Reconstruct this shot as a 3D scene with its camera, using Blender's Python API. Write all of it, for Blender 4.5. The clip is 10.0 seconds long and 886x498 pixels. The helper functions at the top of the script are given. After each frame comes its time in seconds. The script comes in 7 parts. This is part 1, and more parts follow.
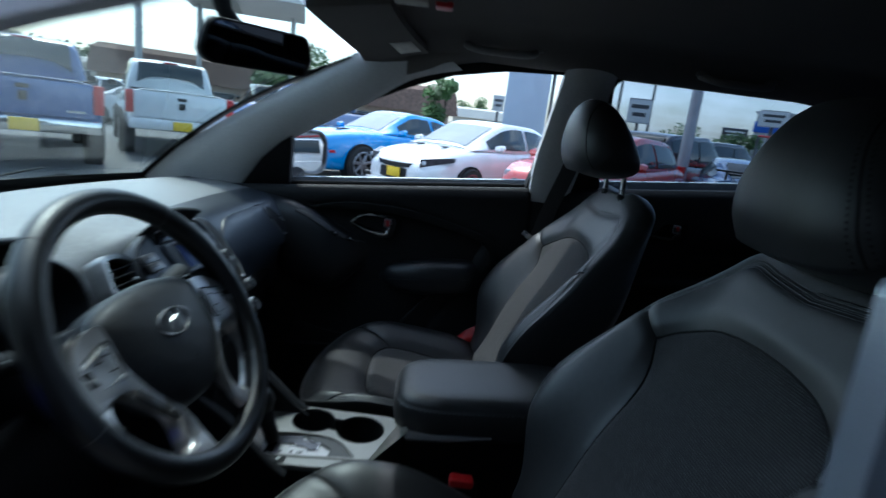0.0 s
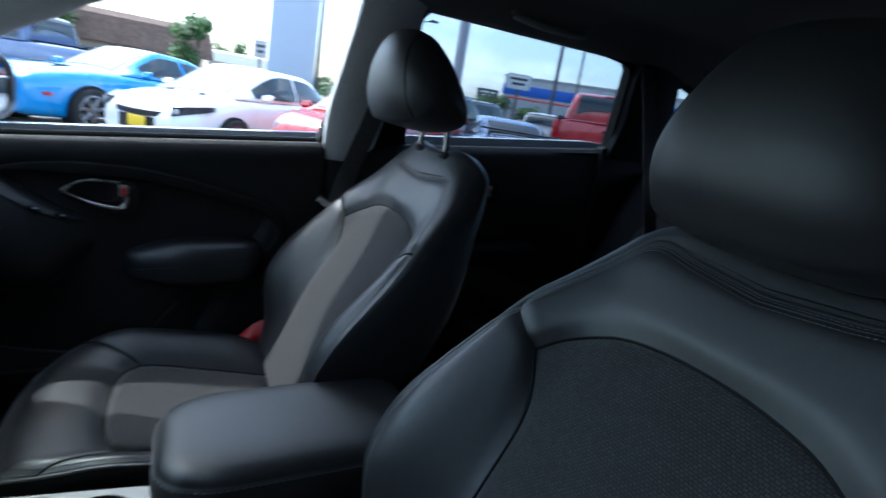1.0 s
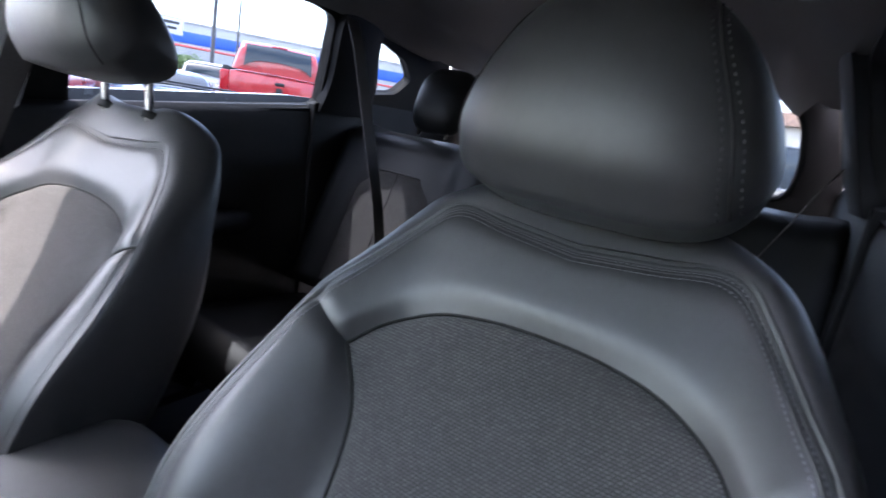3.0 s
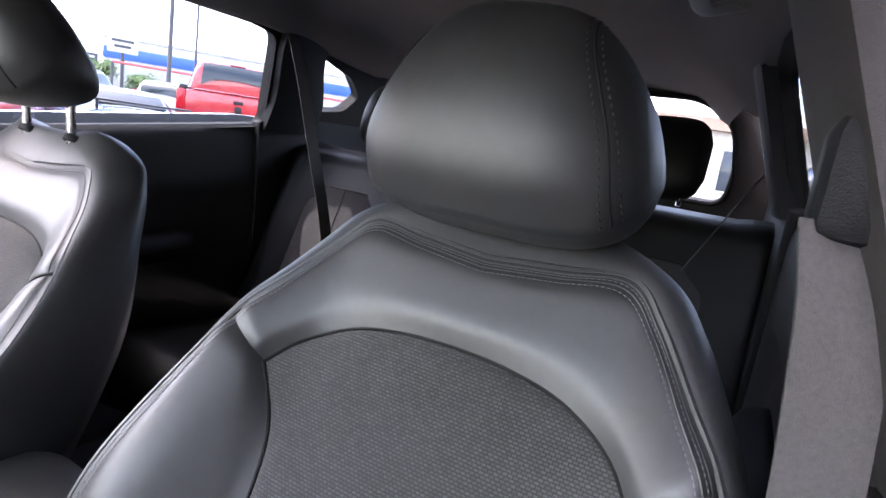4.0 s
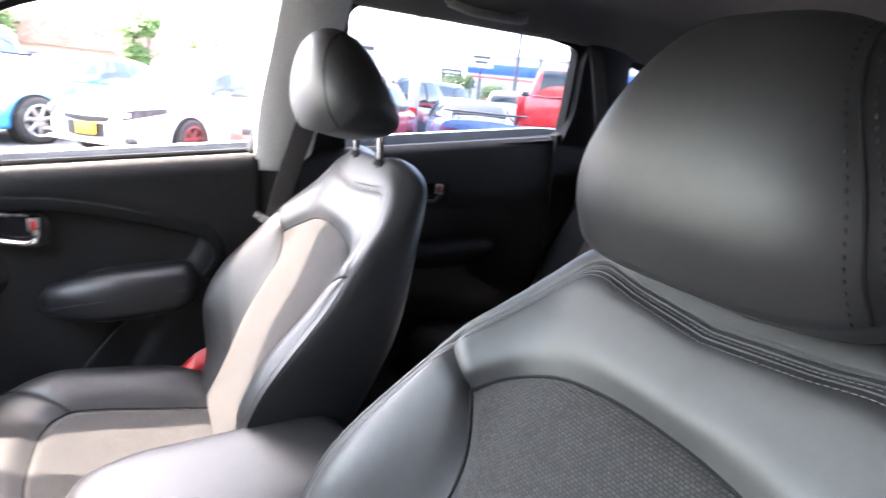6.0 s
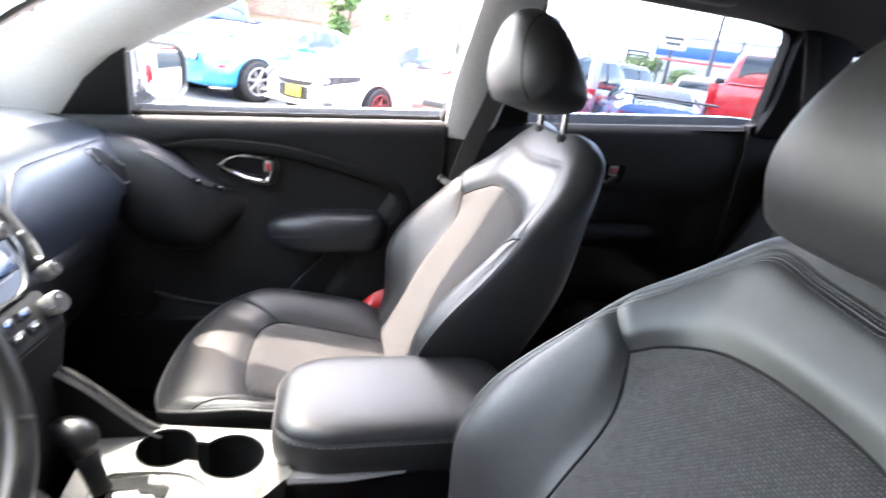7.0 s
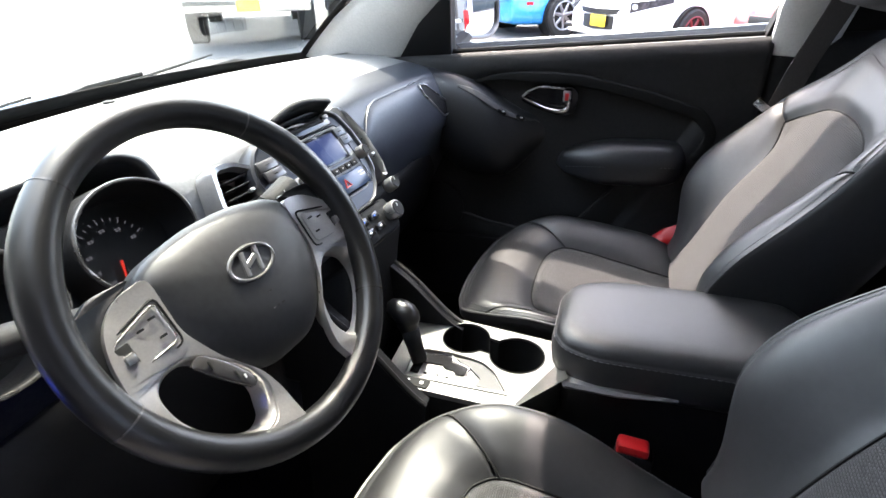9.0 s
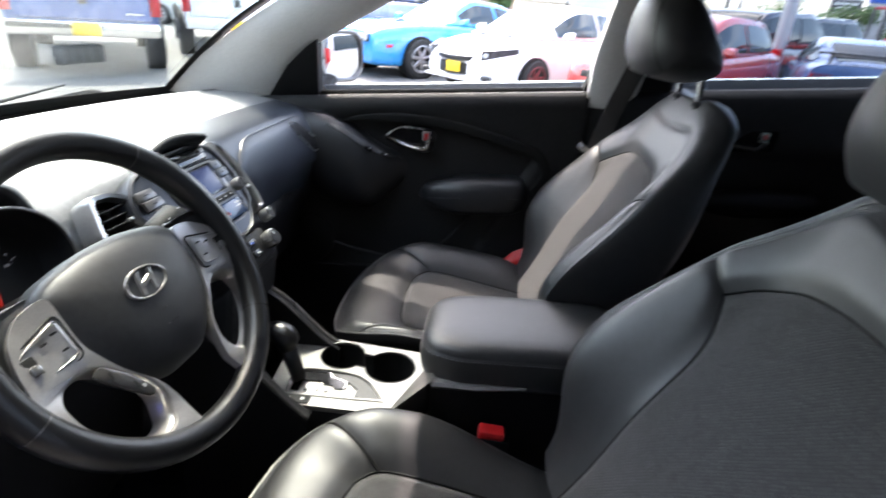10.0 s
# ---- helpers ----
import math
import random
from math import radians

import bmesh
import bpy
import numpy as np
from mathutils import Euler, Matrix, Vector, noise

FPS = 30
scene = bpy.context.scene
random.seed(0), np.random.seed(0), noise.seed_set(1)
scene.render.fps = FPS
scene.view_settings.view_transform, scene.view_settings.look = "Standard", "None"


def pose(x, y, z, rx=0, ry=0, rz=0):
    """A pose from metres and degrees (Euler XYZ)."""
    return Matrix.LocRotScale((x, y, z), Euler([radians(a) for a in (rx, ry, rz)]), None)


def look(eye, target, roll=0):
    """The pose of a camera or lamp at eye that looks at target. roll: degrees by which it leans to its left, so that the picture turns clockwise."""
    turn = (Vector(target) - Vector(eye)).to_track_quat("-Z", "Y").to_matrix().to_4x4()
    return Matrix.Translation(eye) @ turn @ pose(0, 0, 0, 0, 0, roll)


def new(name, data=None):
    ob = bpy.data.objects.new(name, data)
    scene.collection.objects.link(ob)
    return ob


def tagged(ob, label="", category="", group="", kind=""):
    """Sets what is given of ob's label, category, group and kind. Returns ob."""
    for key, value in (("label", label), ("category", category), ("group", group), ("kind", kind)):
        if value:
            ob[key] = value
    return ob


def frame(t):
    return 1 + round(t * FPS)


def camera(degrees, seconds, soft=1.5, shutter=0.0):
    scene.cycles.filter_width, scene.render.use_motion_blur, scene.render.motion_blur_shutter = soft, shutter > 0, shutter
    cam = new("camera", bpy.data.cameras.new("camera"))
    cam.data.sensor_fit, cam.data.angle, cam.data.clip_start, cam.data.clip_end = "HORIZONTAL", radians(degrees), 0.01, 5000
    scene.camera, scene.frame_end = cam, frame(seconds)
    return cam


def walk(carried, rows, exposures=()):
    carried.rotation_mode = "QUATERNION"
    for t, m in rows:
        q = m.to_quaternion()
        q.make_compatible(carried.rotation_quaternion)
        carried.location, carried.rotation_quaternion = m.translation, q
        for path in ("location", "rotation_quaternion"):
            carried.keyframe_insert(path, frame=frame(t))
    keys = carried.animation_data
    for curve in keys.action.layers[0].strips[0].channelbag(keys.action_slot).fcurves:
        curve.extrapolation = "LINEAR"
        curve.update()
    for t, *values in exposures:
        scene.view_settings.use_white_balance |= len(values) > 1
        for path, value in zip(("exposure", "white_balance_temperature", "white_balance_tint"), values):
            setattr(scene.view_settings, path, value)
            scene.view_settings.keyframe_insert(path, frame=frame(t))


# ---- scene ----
cam = camera(77.6, 10.0, soft=1.5, shutter=0.5)
PATH = [
    (0, (0.09, -0.991, 1.356), (0.196, 0.956, 0.91), 6.9),
    (0.2, (0.096, -0.879, 1.344), (0.304, 1.06, 0.897), 6.4),
    (0.5, (0.103, -0.783, 1.341), (0.539, 1.103, 0.839), 5.8),
    (1, (0.095, -0.672, 1.319), (0.984, 1.052, 0.831), 9.6),
    (1.5, (0.073, -0.598, 1.308), (1.275, 0.937, 0.862), 11.3),
    (2, (0.066, -0.539, 1.29), (1.455, 0.835, 0.861), 12.5),
    (2.5, (0.051, -0.515, 1.299), (1.619, 0.655, 0.885), 10.9),
    (3, (0.072, -0.523, 1.303), (1.764, 0.442, 0.847), 10.1),
    (3.2, (0.074, -0.532, 1.299), (1.805, 0.38, 0.886), 11.2),
    (4.3, (0.105, -0.58, 1.322), (1.847, 0.325, 0.942), 7.4),
    (4.5, (0.116, -0.579, 1.328), (1.78, 0.451, 0.917), 6.3),
    (5, (0.144, -0.583, 1.348), (1.639, 0.67, 0.906), 5.6),
    (5.5, (0.178, -0.602, 1.36), (1.42, 0.891, 0.883), 5.3),
    (5.7, (0.187, -0.609, 1.362), (1.316, 0.966, 0.866), 5.4),
    (6.8, (0.146, -0.672, 1.356), (0.686, 1.146, 0.723), 8.0),
    (7, (0.13, -0.687, 1.357), (0.574, 1.143, 0.684), 8.6),
    (7.5, (0.103, -0.704, 1.343), (0.25, 1.14, 0.581), 8.0),
    (7.7, (0.117, -0.696, 1.342), (0.118, 1.137, 0.544), 7.0),
    (8, (0.124, -0.681, 1.34), (-0.063, 1.098, 0.446), 2.8),
    (8.5, (0.134, -0.699, 1.349), (-0.267, 1.017, 0.402), -0.1),
    (9, (0.136, -0.731, 1.351), (-0.408, 0.944, 0.403), -0.1),
    (9.5, (0.153, -0.777, 1.359), (-0.255, 0.951, 0.438), 1.3),
    (10, (0.151, -0.841, 1.381), (0.059, 0.982, 0.563), 4.7),
]
EXPOSURES = [(0.0, 1.20, 5350, 4), (0.5, 1.52, 5350, 5), (1.0, 2.00, 5450, 6), (1.5, 2.48, 5600, 9), (2.0, 3.12, 5900, 12), (3.2, 4.15, 6600, 22), (4.5, 4.74, 7250, 27), (5.5, 4.85, 7200, 24), (7.0, 4.73, 7050, 20), (8.0, 4.37, 6950, 18), (9.0, 3.80, 6900, 18), (10.0, 3.25, 6800, 17)]
walk(cam, [(t, look(eye, target, roll)) for t, eye, target, roll in PATH], EXPOSURES)

SKY = bpy.data.worlds.new("sky")
scene.world = SKY
SKY.use_nodes = True
_n = SKY.node_tree.nodes
_sky = _n.new("ShaderNodeTexSky")
_sky.sky_type, _sky.sun_disc = "NISHITA", False
SUN_DIR = Vector((-0.335, 0.53, 1.0)).normalized()
_sky.sun_elevation = math.asin(SUN_DIR.z)
_sky.sun_rotation = math.atan2(SUN_DIR.x, SUN_DIR.y)
_sky.air_density, _sky.dust_density, _sky.ozone_density = 1.0, 3.0, 1.0
# drifting white cloud over the blue
_tc = _n.new("ShaderNodeTexCoord")
_map = _n.new("ShaderNodeMapping")
_map.inputs["Scale"].default_value = (1.0, 1.0, 3.2)
_cl = _n.new("ShaderNodeTexNoise")
_cl.inputs["Scale"].default_value, _cl.inputs["Detail"].default_value, _cl.inputs["Roughness"].default_value = 2.3, 8.0, 0.6
_ramp = _n.new("ShaderNodeValToRGB")
_ramp.color_ramp.elements[0].position, _ramp.color_ramp.elements[1].position = 0.47, 0.70
_mix = _n.new("ShaderNodeMixRGB")
_mix.inputs[2].default_value = (6.5, 6.7, 7.1, 1)
_L = SKY.node_tree.links
_L.new(_tc.outputs["Generated"], _map.inputs["Vector"])
_L.new(_map.outputs["Vector"], _cl.inputs["Vector"])
_L.new(_cl.outputs[0], _ramp.inputs[0])
_L.new(_ramp.outputs[0], _mix.inputs[0])
_L.new(_sky.outputs[0], _mix.inputs[1])
_L.new(_mix.outputs[0], _n["Background"].inputs[0])
_n["Background"].inputs[1].default_value = 0.215

_sun = bpy.data.lights.new("sun", "SUN")
_sun.energy, _sun.angle, _sun.color = 1.4, radians(0.53), (1.0, 0.95, 0.87)
SUN = new("sun", _sun)
SUN.matrix_world = look((0, 0, 30), Vector((0, 0, 30)) - SUN_DIR)

# ---- materials ----
def mat(name, color, rough=0.5, metal=0.0, spec=0.5, noise_scale=0, noise_amt=0.0, bump=0.0, bump_scale=200.0, bump_kind="noise", coat=0.0, stain=0.0, stain_scale=3.0, sheen=0.0, rand=0.0):
    """A surface: colour with grain and stains at two scales, and fine relief."""
    m = bpy.data.materials.new(name)
    m.use_nodes = True
    nt = m.node_tree
    b = nt.nodes["Principled BSDF"]
    b.inputs["Base Color"].default_value = (*color, 1)
    b.inputs["Roughness"].default_value = rough
    b.inputs["Metallic"].default_value = metal
    b.inputs["Specular IOR Level"].default_value = spec
    b.inputs["Coat Weight"].default_value = coat
    b.inputs["Coat Roughness"].default_value = 0.05
    b.inputs["Sheen Weight"].default_value = sheen
    tc = nt.nodes.new("ShaderNodeTexCoord")
    last = None

    def step(fac_socket, lo, hi, amount):
        nonlocal last
        mr = nt.nodes.new("ShaderNodeMapRange")
        mr.inputs[1].default_value, mr.inputs[2].default_value = lo, hi
        mr.inputs[3].default_value, mr.inputs[4].default_value = 1 - amount, 1 + amount
        nt.links.new(fac_socket, mr.inputs[0])
        mul = nt.nodes.new("ShaderNodeVectorMath")
        mul.operation = "SCALE"
        if last is None:
            mul.inputs[0].default_value = color
        else:
            nt.links.new(last, mul.inputs[0])
        nt.links.new(mr.outputs[0], mul.inputs["Scale"])
        last = mul.outputs[0]

    if noise_amt:
        n = nt.nodes.new("ShaderNodeTexNoise")
        n.inputs["Scale"].default_value, n.inputs["Detail"].default_value = noise_scale, 4
        nt.links.new(tc.outputs["Object"], n.inputs["Vector"])
        step(n.outputs[0], 0.3, 0.7, noise_amt)
    if stain:
        n = nt.nodes.new("ShaderNodeTexNoise")
        n.inputs["Scale"].default_value, n.inputs["Detail"].default_value, n.inputs["Roughness"].default_value = stain_scale, 6, 0.65
        nt.links.new(tc.outputs["Object"], n.inputs["Vector"])
        step(n.outputs[0], 0.32, 0.68, stain)
        mr = nt.nodes.new("ShaderNodeMapRange")
        mr.inputs[3].default_value, mr.inputs[4].default_value = max(0.02, rough - 0.08), min(1, rough + 0.08)
        nt.links.new(n.outputs[0], mr.inputs[0])
        nt.links.new(mr.outputs[0], b.inputs["Roughness"])
    if rand:
        oi = nt.nodes.new("ShaderNodeObjectInfo")
        step(oi.outputs["Random"], 0, 1, rand)
    if last is not None:
        nt.links.new(last, b.inputs["Base Color"])
    if bump:
        if bump_kind == "voronoi":
            t = nt.nodes.new("ShaderNodeTexVoronoi")
            t.inputs["Scale"].default_value = bump_scale
        else:
            t = nt.nodes.new("ShaderNodeTexNoise")
            t.inputs["Scale"].default_value, t.inputs["Detail"].default_value = bump_scale, 3
        nt.links.new(tc.outputs["Object"], t.inputs["Vector"])
        bp = nt.nodes.new("ShaderNodeBump")
        bp.inputs["Strength"].default_value, bp.inputs["Distance"].default_value = bump, 0.002
        nt.links.new(t.outputs[0], bp.inputs["Height"])
        nt.links.new(bp.outputs[0], b.inputs["Normal"])
    return m


def cloth_mat(name, color):
    """Woven seat cloth: rows of short raised threads."""
    m = mat(name, color, 0.95, spec=0.15, noise_scale=25, noise_amt=0.07, sheen=0.15)
    nt = m.node_tree
    b = nt.nodes["Principled BSDF"]
    uv = nt.nodes.new("ShaderNodeUVMap")
    br = nt.nodes.new("ShaderNodeTexBrick")
    br.inputs["Scale"].default_value = 1.0
    br.inputs["Mortar Size"].default_value, br.inputs["Mortar Smooth"].default_value = 0.0008, 0.6
    br.inputs["Brick Width"].default_value, br.inputs["Row Height"].default_value = 0.0046, 0.0031
    br.inputs["Color1"].default_value = (1, 1, 1, 1)
    br.inputs["Color2"].default_value = (0.70, 0.70, 0.70, 1)
    br.inputs["Mortar"].default_value = (0.42, 0.42, 0.42, 1)
    nt.links.new(uv.outputs[0], br.inputs["Vector"])
    mul = nt.nodes.new("ShaderNodeVectorMath")
    mul.operation = "MULTIPLY"
    src = b.inputs["Base Color"].links[0].from_socket
    nt.links.new(src, mul.inputs[0])
    nt.links.new(br.outputs["Color"], mul.inputs[1])
    nt.links.new(mul.outputs[0], b.inputs["Base Color"])
    bp = nt.nodes.new("ShaderNodeBump")
    bp.inputs["Strength"].default_value, bp.inputs["Distance"].default_value = 0.7, 0.0015
    nt.links.new(br.outputs["Color"], bp.inputs["Height"])
    nt.links.new(bp.outputs[0], b.inputs["Normal"])
    return m


def glass_mat(name, tint=(1, 1, 1), clear=0.9, rough=0.0, gloss=0.06):
    """A thin pane: mostly clear, glossy at its surface."""
    m = bpy.data.materials.new(name)
    m.use_nodes = True
    nt = m.node_tree
    nt.nodes.clear()
    out = nt.nodes.new("ShaderNodeOutputMaterial")
    tr = nt.nodes.new("ShaderNodeBsdfTransparent")
    tr.inputs[0].default_value = (*[c * clear for c in tint], 1)
    gl = nt.nodes.new("ShaderNodeBsdfGlossy")
    gl.inputs["Roughness"].default_value = rough
    fr = nt.nodes.new("ShaderNodeLayerWeight")
    fr.inputs[0].default_value = 0.5
    pw = nt.nodes.new("ShaderNodeMath")
    pw.operation = "POWER"
    pw.inputs[1].default_value = 4.0
    nt.links.new(fr.outputs["Facing"], pw.inputs[0])
    ad = nt.nodes.new("ShaderNodeMath")
    ad.operation, ad.use_clamp = "MULTIPLY_ADD", True
    ad.inputs[1].default_value, ad.inputs[2].default_value = 0.85, gloss
    nt.links.new(pw.outputs[0], ad.inputs[0])
    mx = nt.nodes.new("ShaderNodeMixShader")
    nt.links.new(ad.outputs[0], mx.inputs[0])
    nt.links.new(tr.outputs[0], mx.inputs[1])
    nt.links.new(gl.outputs[0], mx.inputs[2])
    nt.links.new(mx.outputs[0], out.inputs[0])
    return m


def emit_mat(name, color, strength):
    m = bpy.data.materials.new(name)
    m.use_nodes = True
    b = m.node_tree.nodes["Principled BSDF"]
    b.inputs["Base Color"].default_value = (0.01, 0.01, 0.01, 1)
    b.inputs["Emission Color"].default_value = (*color, 1)
    b.inputs["Emission Strength"].default_value = strength
    b.inputs["Roughness"].default_value = 0.25
    b.inputs["Specular IOR Level"].default_value = 0.2
    return m


LEATHER = mat("black_leather", (0.0195, 0.0197, 0.0212), 0.47, spec=0.68, noise_scale=90, noise_amt=0.12, bump=0.07, bump_scale=1300, bump_kind="voronoi", stain=0.18, stain_scale=5)
CLOTH = cloth_mat("grey_cloth", (0.070, 0.068, 0.069))
THREAD = mat("grey_thread", (0.105, 0.108, 0.115), 0.8, noise_scale=300, noise_amt=0.2)
PLASTIC = mat("black_plastic", (0.0065, 0.0065, 0.0075), 0.58, spec=0.22, noise_scale=120, noise_amt=0.15, bump=0.4, bump_scale=900, stain=0.15)
# dark grey dash plastic, its base raised to hold the sunlit look
SOFT = mat("sunlit_dash_plastic", (0.21, 0.211, 0.212), 0.42, spec=0.8, noise_scale=140, noise_amt=0.15, bump=0.6, bump_scale=700, stain=0.12)
GLOSSY = mat("gloss_black", (0.01, 0.01, 0.011), 0.12, noise_scale=30, noise_amt=0.1)
DOORGREY = mat("door_plastic", (0.016, 0.016, 0.0172), 0.58, spec=0.25, noise_scale=120, noise_amt=0.15, bump=0.5, bump_scale=800, stain=0.15)
SATINPLATE = mat("satin_grey_plate", (0.19, 0.187, 0.183), 0.38, metal=0.5, noise_scale=300, noise_amt=0.08, stain=0.12)
SILVER = mat("satin_silver", (0.34, 0.335, 0.33), 0.28, metal=0.7, noise_scale=300, noise_amt=0.06, stain=0.08)
DARKSILVER = mat("dark_satin_silver", (0.12, 0.115, 0.113), 0.28, metal=0.6, noise_scale=300, noise_amt=0.06, stain=0.08)
# rear bench's copy of LEATHER, darkened to hold the rear cabin's shade
SHADEDLEATHER = mat("shaded_black_leather", (0.0050, 0.0050, 0.0053), 0.5, spec=0.25, noise_scale=90, noise_amt=0.12, bump=0.06, bump_scale=1300, bump_kind="voronoi", stain=0.18, stain_scale=5)
# trim darkened in its colour for the shade at the rear and driver's side
SHADEDTRIM = mat("shaded_trim", (0.030, 0.027, 0.026), 0.7, spec=0.3, noise_scale=200, noise_amt=0.08, bump=0.3, bump_scale=900, stain=0.08)
# unlit dash colour, with the blue of the reflected sky mixed in
FASCIA = mat("sky_tinted_fascia", (0.036, 0.041, 0.052), 0.38, spec=0.5, noise_scale=140, noise_amt=0.12, bump=0.06, bump_scale=1000, stain=0.12)
HANDLEGREY = mat("grey_handle_plastic", (0.20, 0.19, 0.18), 0.55, noise_scale=200, noise_amt=0.08, bump=0.2, bump_scale=900, stain=0.08)
RIMLEATHER = mat("polished_leather", (0.007, 0.007, 0.0075), 0.33, spec=0.6, noise_scale=90, noise_amt=0.12, bump=0.06, bump_scale=1500, bump_kind="voronoi", stain=0.2, stain_scale=9)
SPOKE = mat("satin_spoke", (0.42, 0.405, 0.395), 0.29, metal=0.66, noise_scale=400, noise_amt=0.06, stain=0.10, stain_scale=12)
CHROME = mat("chrome", (0.75, 0.74, 0.72), 0.12, metal=1.0, stain=0.1, stain_scale=20)
PADPLASTIC = mat("airbag_pad_plastic", (0.024, 0.0244, 0.026), 0.46, spec=0.50, noise_scale=140, noise_amt=0.15, bump=0.15, bump_scale=1100, stain=0.12)
DARKTHREAD = mat("dark_thread", (0.010, 0.010, 0.012), 0.8, noise_scale=300, noise_amt=0.2)
PODBLACK = mat("smooth_black_plastic", (0.013, 0.0135, 0.016), 0.40, spec=0.5, noise_scale=120, noise_amt=0.12, bump=0.12, bump_scale=900, stain=0.14)
BEZEL = mat("dark_metallic_bezel", (0.030, 0.032, 0.038), 0.34, metal=0.25, noise_scale=300, noise_amt=0.08, stain=0.08)
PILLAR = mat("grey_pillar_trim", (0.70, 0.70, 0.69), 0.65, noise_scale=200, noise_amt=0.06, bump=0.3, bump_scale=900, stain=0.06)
HEADLINER = mat("headliner_fabric", (0.155, 0.143, 0.133), 0.98, spec=0.1, noise_scale=400, noise_amt=0.10, bump=0.5, bump_scale=900, stain=0.06)
CARPET = mat("black_carpet", (0.014, 0.014, 0.015), 1.0, spec=0.05, noise_scale=300, noise_amt=0.4, bump=1.0, bump_scale=700)
RUBBER = mat("black_rubber", (0.007, 0.007, 0.007), 0.75, spec=0.25, noise_scale=50, noise_amt=0.2)
BELT = mat("belt_webbing", (0.062, 0.057, 0.056), 0.8, noise_scale=300, noise_amt=0.15, bump=0.6, bump_scale=1200)
RED = mat("red_plastic", (0.50, 0.012, 0.015), 0.4, noise_scale=40, noise_amt=0.1)
PAPER = mat("label_paper", (0.62, 0.60, 0.54), 0.8, noise_scale=60, noise_amt=0.1)
SCREEN = emit_mat("lcd_screen", (0.045, 0.095, 0.36), 0.045)
BLUELED = emit_mat("blue_led", (0.05, 0.10, 1.0), 2.0)
NEEDLE = emit_mat("red_needle", (1.0, 0.05, 0.03), 0.05)
RADIOGREY = mat("radio_grey_metal", (0.085, 0.092, 0.108), 0.36, metal=0.35, noise_scale=300, noise_amt=0.08, stain=0.08)
HAZARD = mat("hazard_red", (0.55, 0.03, 0.03), 0.4)
BLUEPANEL = mat("dark_blue_panel", (0.02, 0.035, 0.075), 0.2, noise_scale=60, noise_amt=0.1)
BLUEMARK = mat("blue_mark", (0.05, 0.12, 0.5), 0.5, noise_scale=60, noise_amt=0.1)
GAUGEPRINT = emit_mat("lit_gauge_print", (0.8, 0.85, 1.0), 0.008)
PRINT = mat("white_print", (0.6, 0.6, 0.6), 0.6, noise_scale=50, noise_amt=0.05)
MIRROR = mat("mirror_glass", (0.45, 0.46, 0.47), 0.01, metal=1.0)
GLASS = glass_mat("clear_glass", (0.96, 1.0, 0.98), 0.80)
SHIELD = glass_mat("windscreen_glass", (0.88, 1.0, 0.93), 0.68, gloss=0.12)
TINT = glass_mat("tinted_glass", (0.78, 0.90, 1.0), 0.29)
BODY = mat("silver_blue_paint", (0.33, 0.37, 0.42), 0.25, metal=0.5, coat=0.8, noise_scale=900, noise_amt=0.08, stain=0.06)


# ---- mesh tools ----
def mesh_of(bm, smooth=True):
    bmesh.ops.recalc_face_normals(bm, faces=bm.faces)
    me = bpy.data.meshes.new("mesh")
    bm.to_mesh(me)
    bm.free()
    if smooth:
        me.shade_smooth()
    return me


def part(name, bm, material, parent=None, label="", sharp=35, subsurf=0, bevel=0.0):
    """Links a bmesh (or mesh) as one mesh object under a thing or a part."""
    me = mesh_of(bm) if isinstance(bm, bmesh.types.BMesh) else bm
    if not me.materials:
        me.materials.append(material)
    if sharp:
        me.set_sharp_from_angle(angle=radians(sharp))
    ob = new(name, me)
    if parent:
        ob.parent = parent
    if bevel:
        b = ob.modifiers.new("bevel", "BEVEL")
        b.width, b.segments, b.limit_method = bevel, 2, "ANGLE"
    if subsurf:
        s = ob.modifiers.new("subsurf", "SUBSURF")
        s.levels = s.render_levels = subsurf
    if label:
        ob["label"] = label
    return ob


def thing(name, label, category, group="", kind="", at=(0, 0, 0), rz=0):
    ob = new(name)
    ob.empty_display_size = 0.05
    ob.matrix_basis = pose(*at, 0, 0, rz)
    return tagged(ob, label, category, group, kind)


def loft(rings, closed=True, caps=True):
    """Skin of quads over rings of points."""
    bm = bmesh.new()
    rows = [[bm.verts.new(p) for p in r] for r in rings]
    k = len(rows[0])
    for a, b in zip(rows, rows[1:]):
        for i in range(k if closed else k - 1):
            j = (i + 1) % k
            try:
                bm.faces.new((a[i], a[j], b[j], b[i]))
            except ValueError:
                pass
    if closed and caps:
        for r in (rows[0], rows[-1]):
            try:
                bm.faces.new(r)
            except ValueError:
                pass
    return bm


def tube(path, radius, n=8, closed=False, flat=1.0, up=(0, 0, 1)):
    """A pipe along a path; radius may be one value or one a point; flat squeezes it along its second axis."""
    pts = [Vector(p) for p in path]
    rad = radius if isinstance(radius, (list, tuple)) else [radius] * len(pts)
    rings = []
    for i, p in enumerate(pts):
        a = pts[(i - 1) % len(pts)] if closed or i else p
        b = pts[(i + 1) % len(pts)] if closed or i < len(pts) - 1 else p
        d = (b - a).normalized()
        s = d.cross(Vector(up))
        if s.length < 1e-4:
            s = d.cross(Vector((1, 0, 0)))
        s.normalize()
        t = s.cross(d)
        rings.append([p + rad[i] * (s * math.cos(q) + t * flat * math.sin(q)) for q in (2 * math.pi * k / n for k in range(n))])
    if closed:
        rings.append(rings[0])
        bm = loft(rings, True, False)
        bmesh.ops.remove_doubles(bm, verts=bm.verts, dist=1e-6)
        return bm
    return loft(rings)


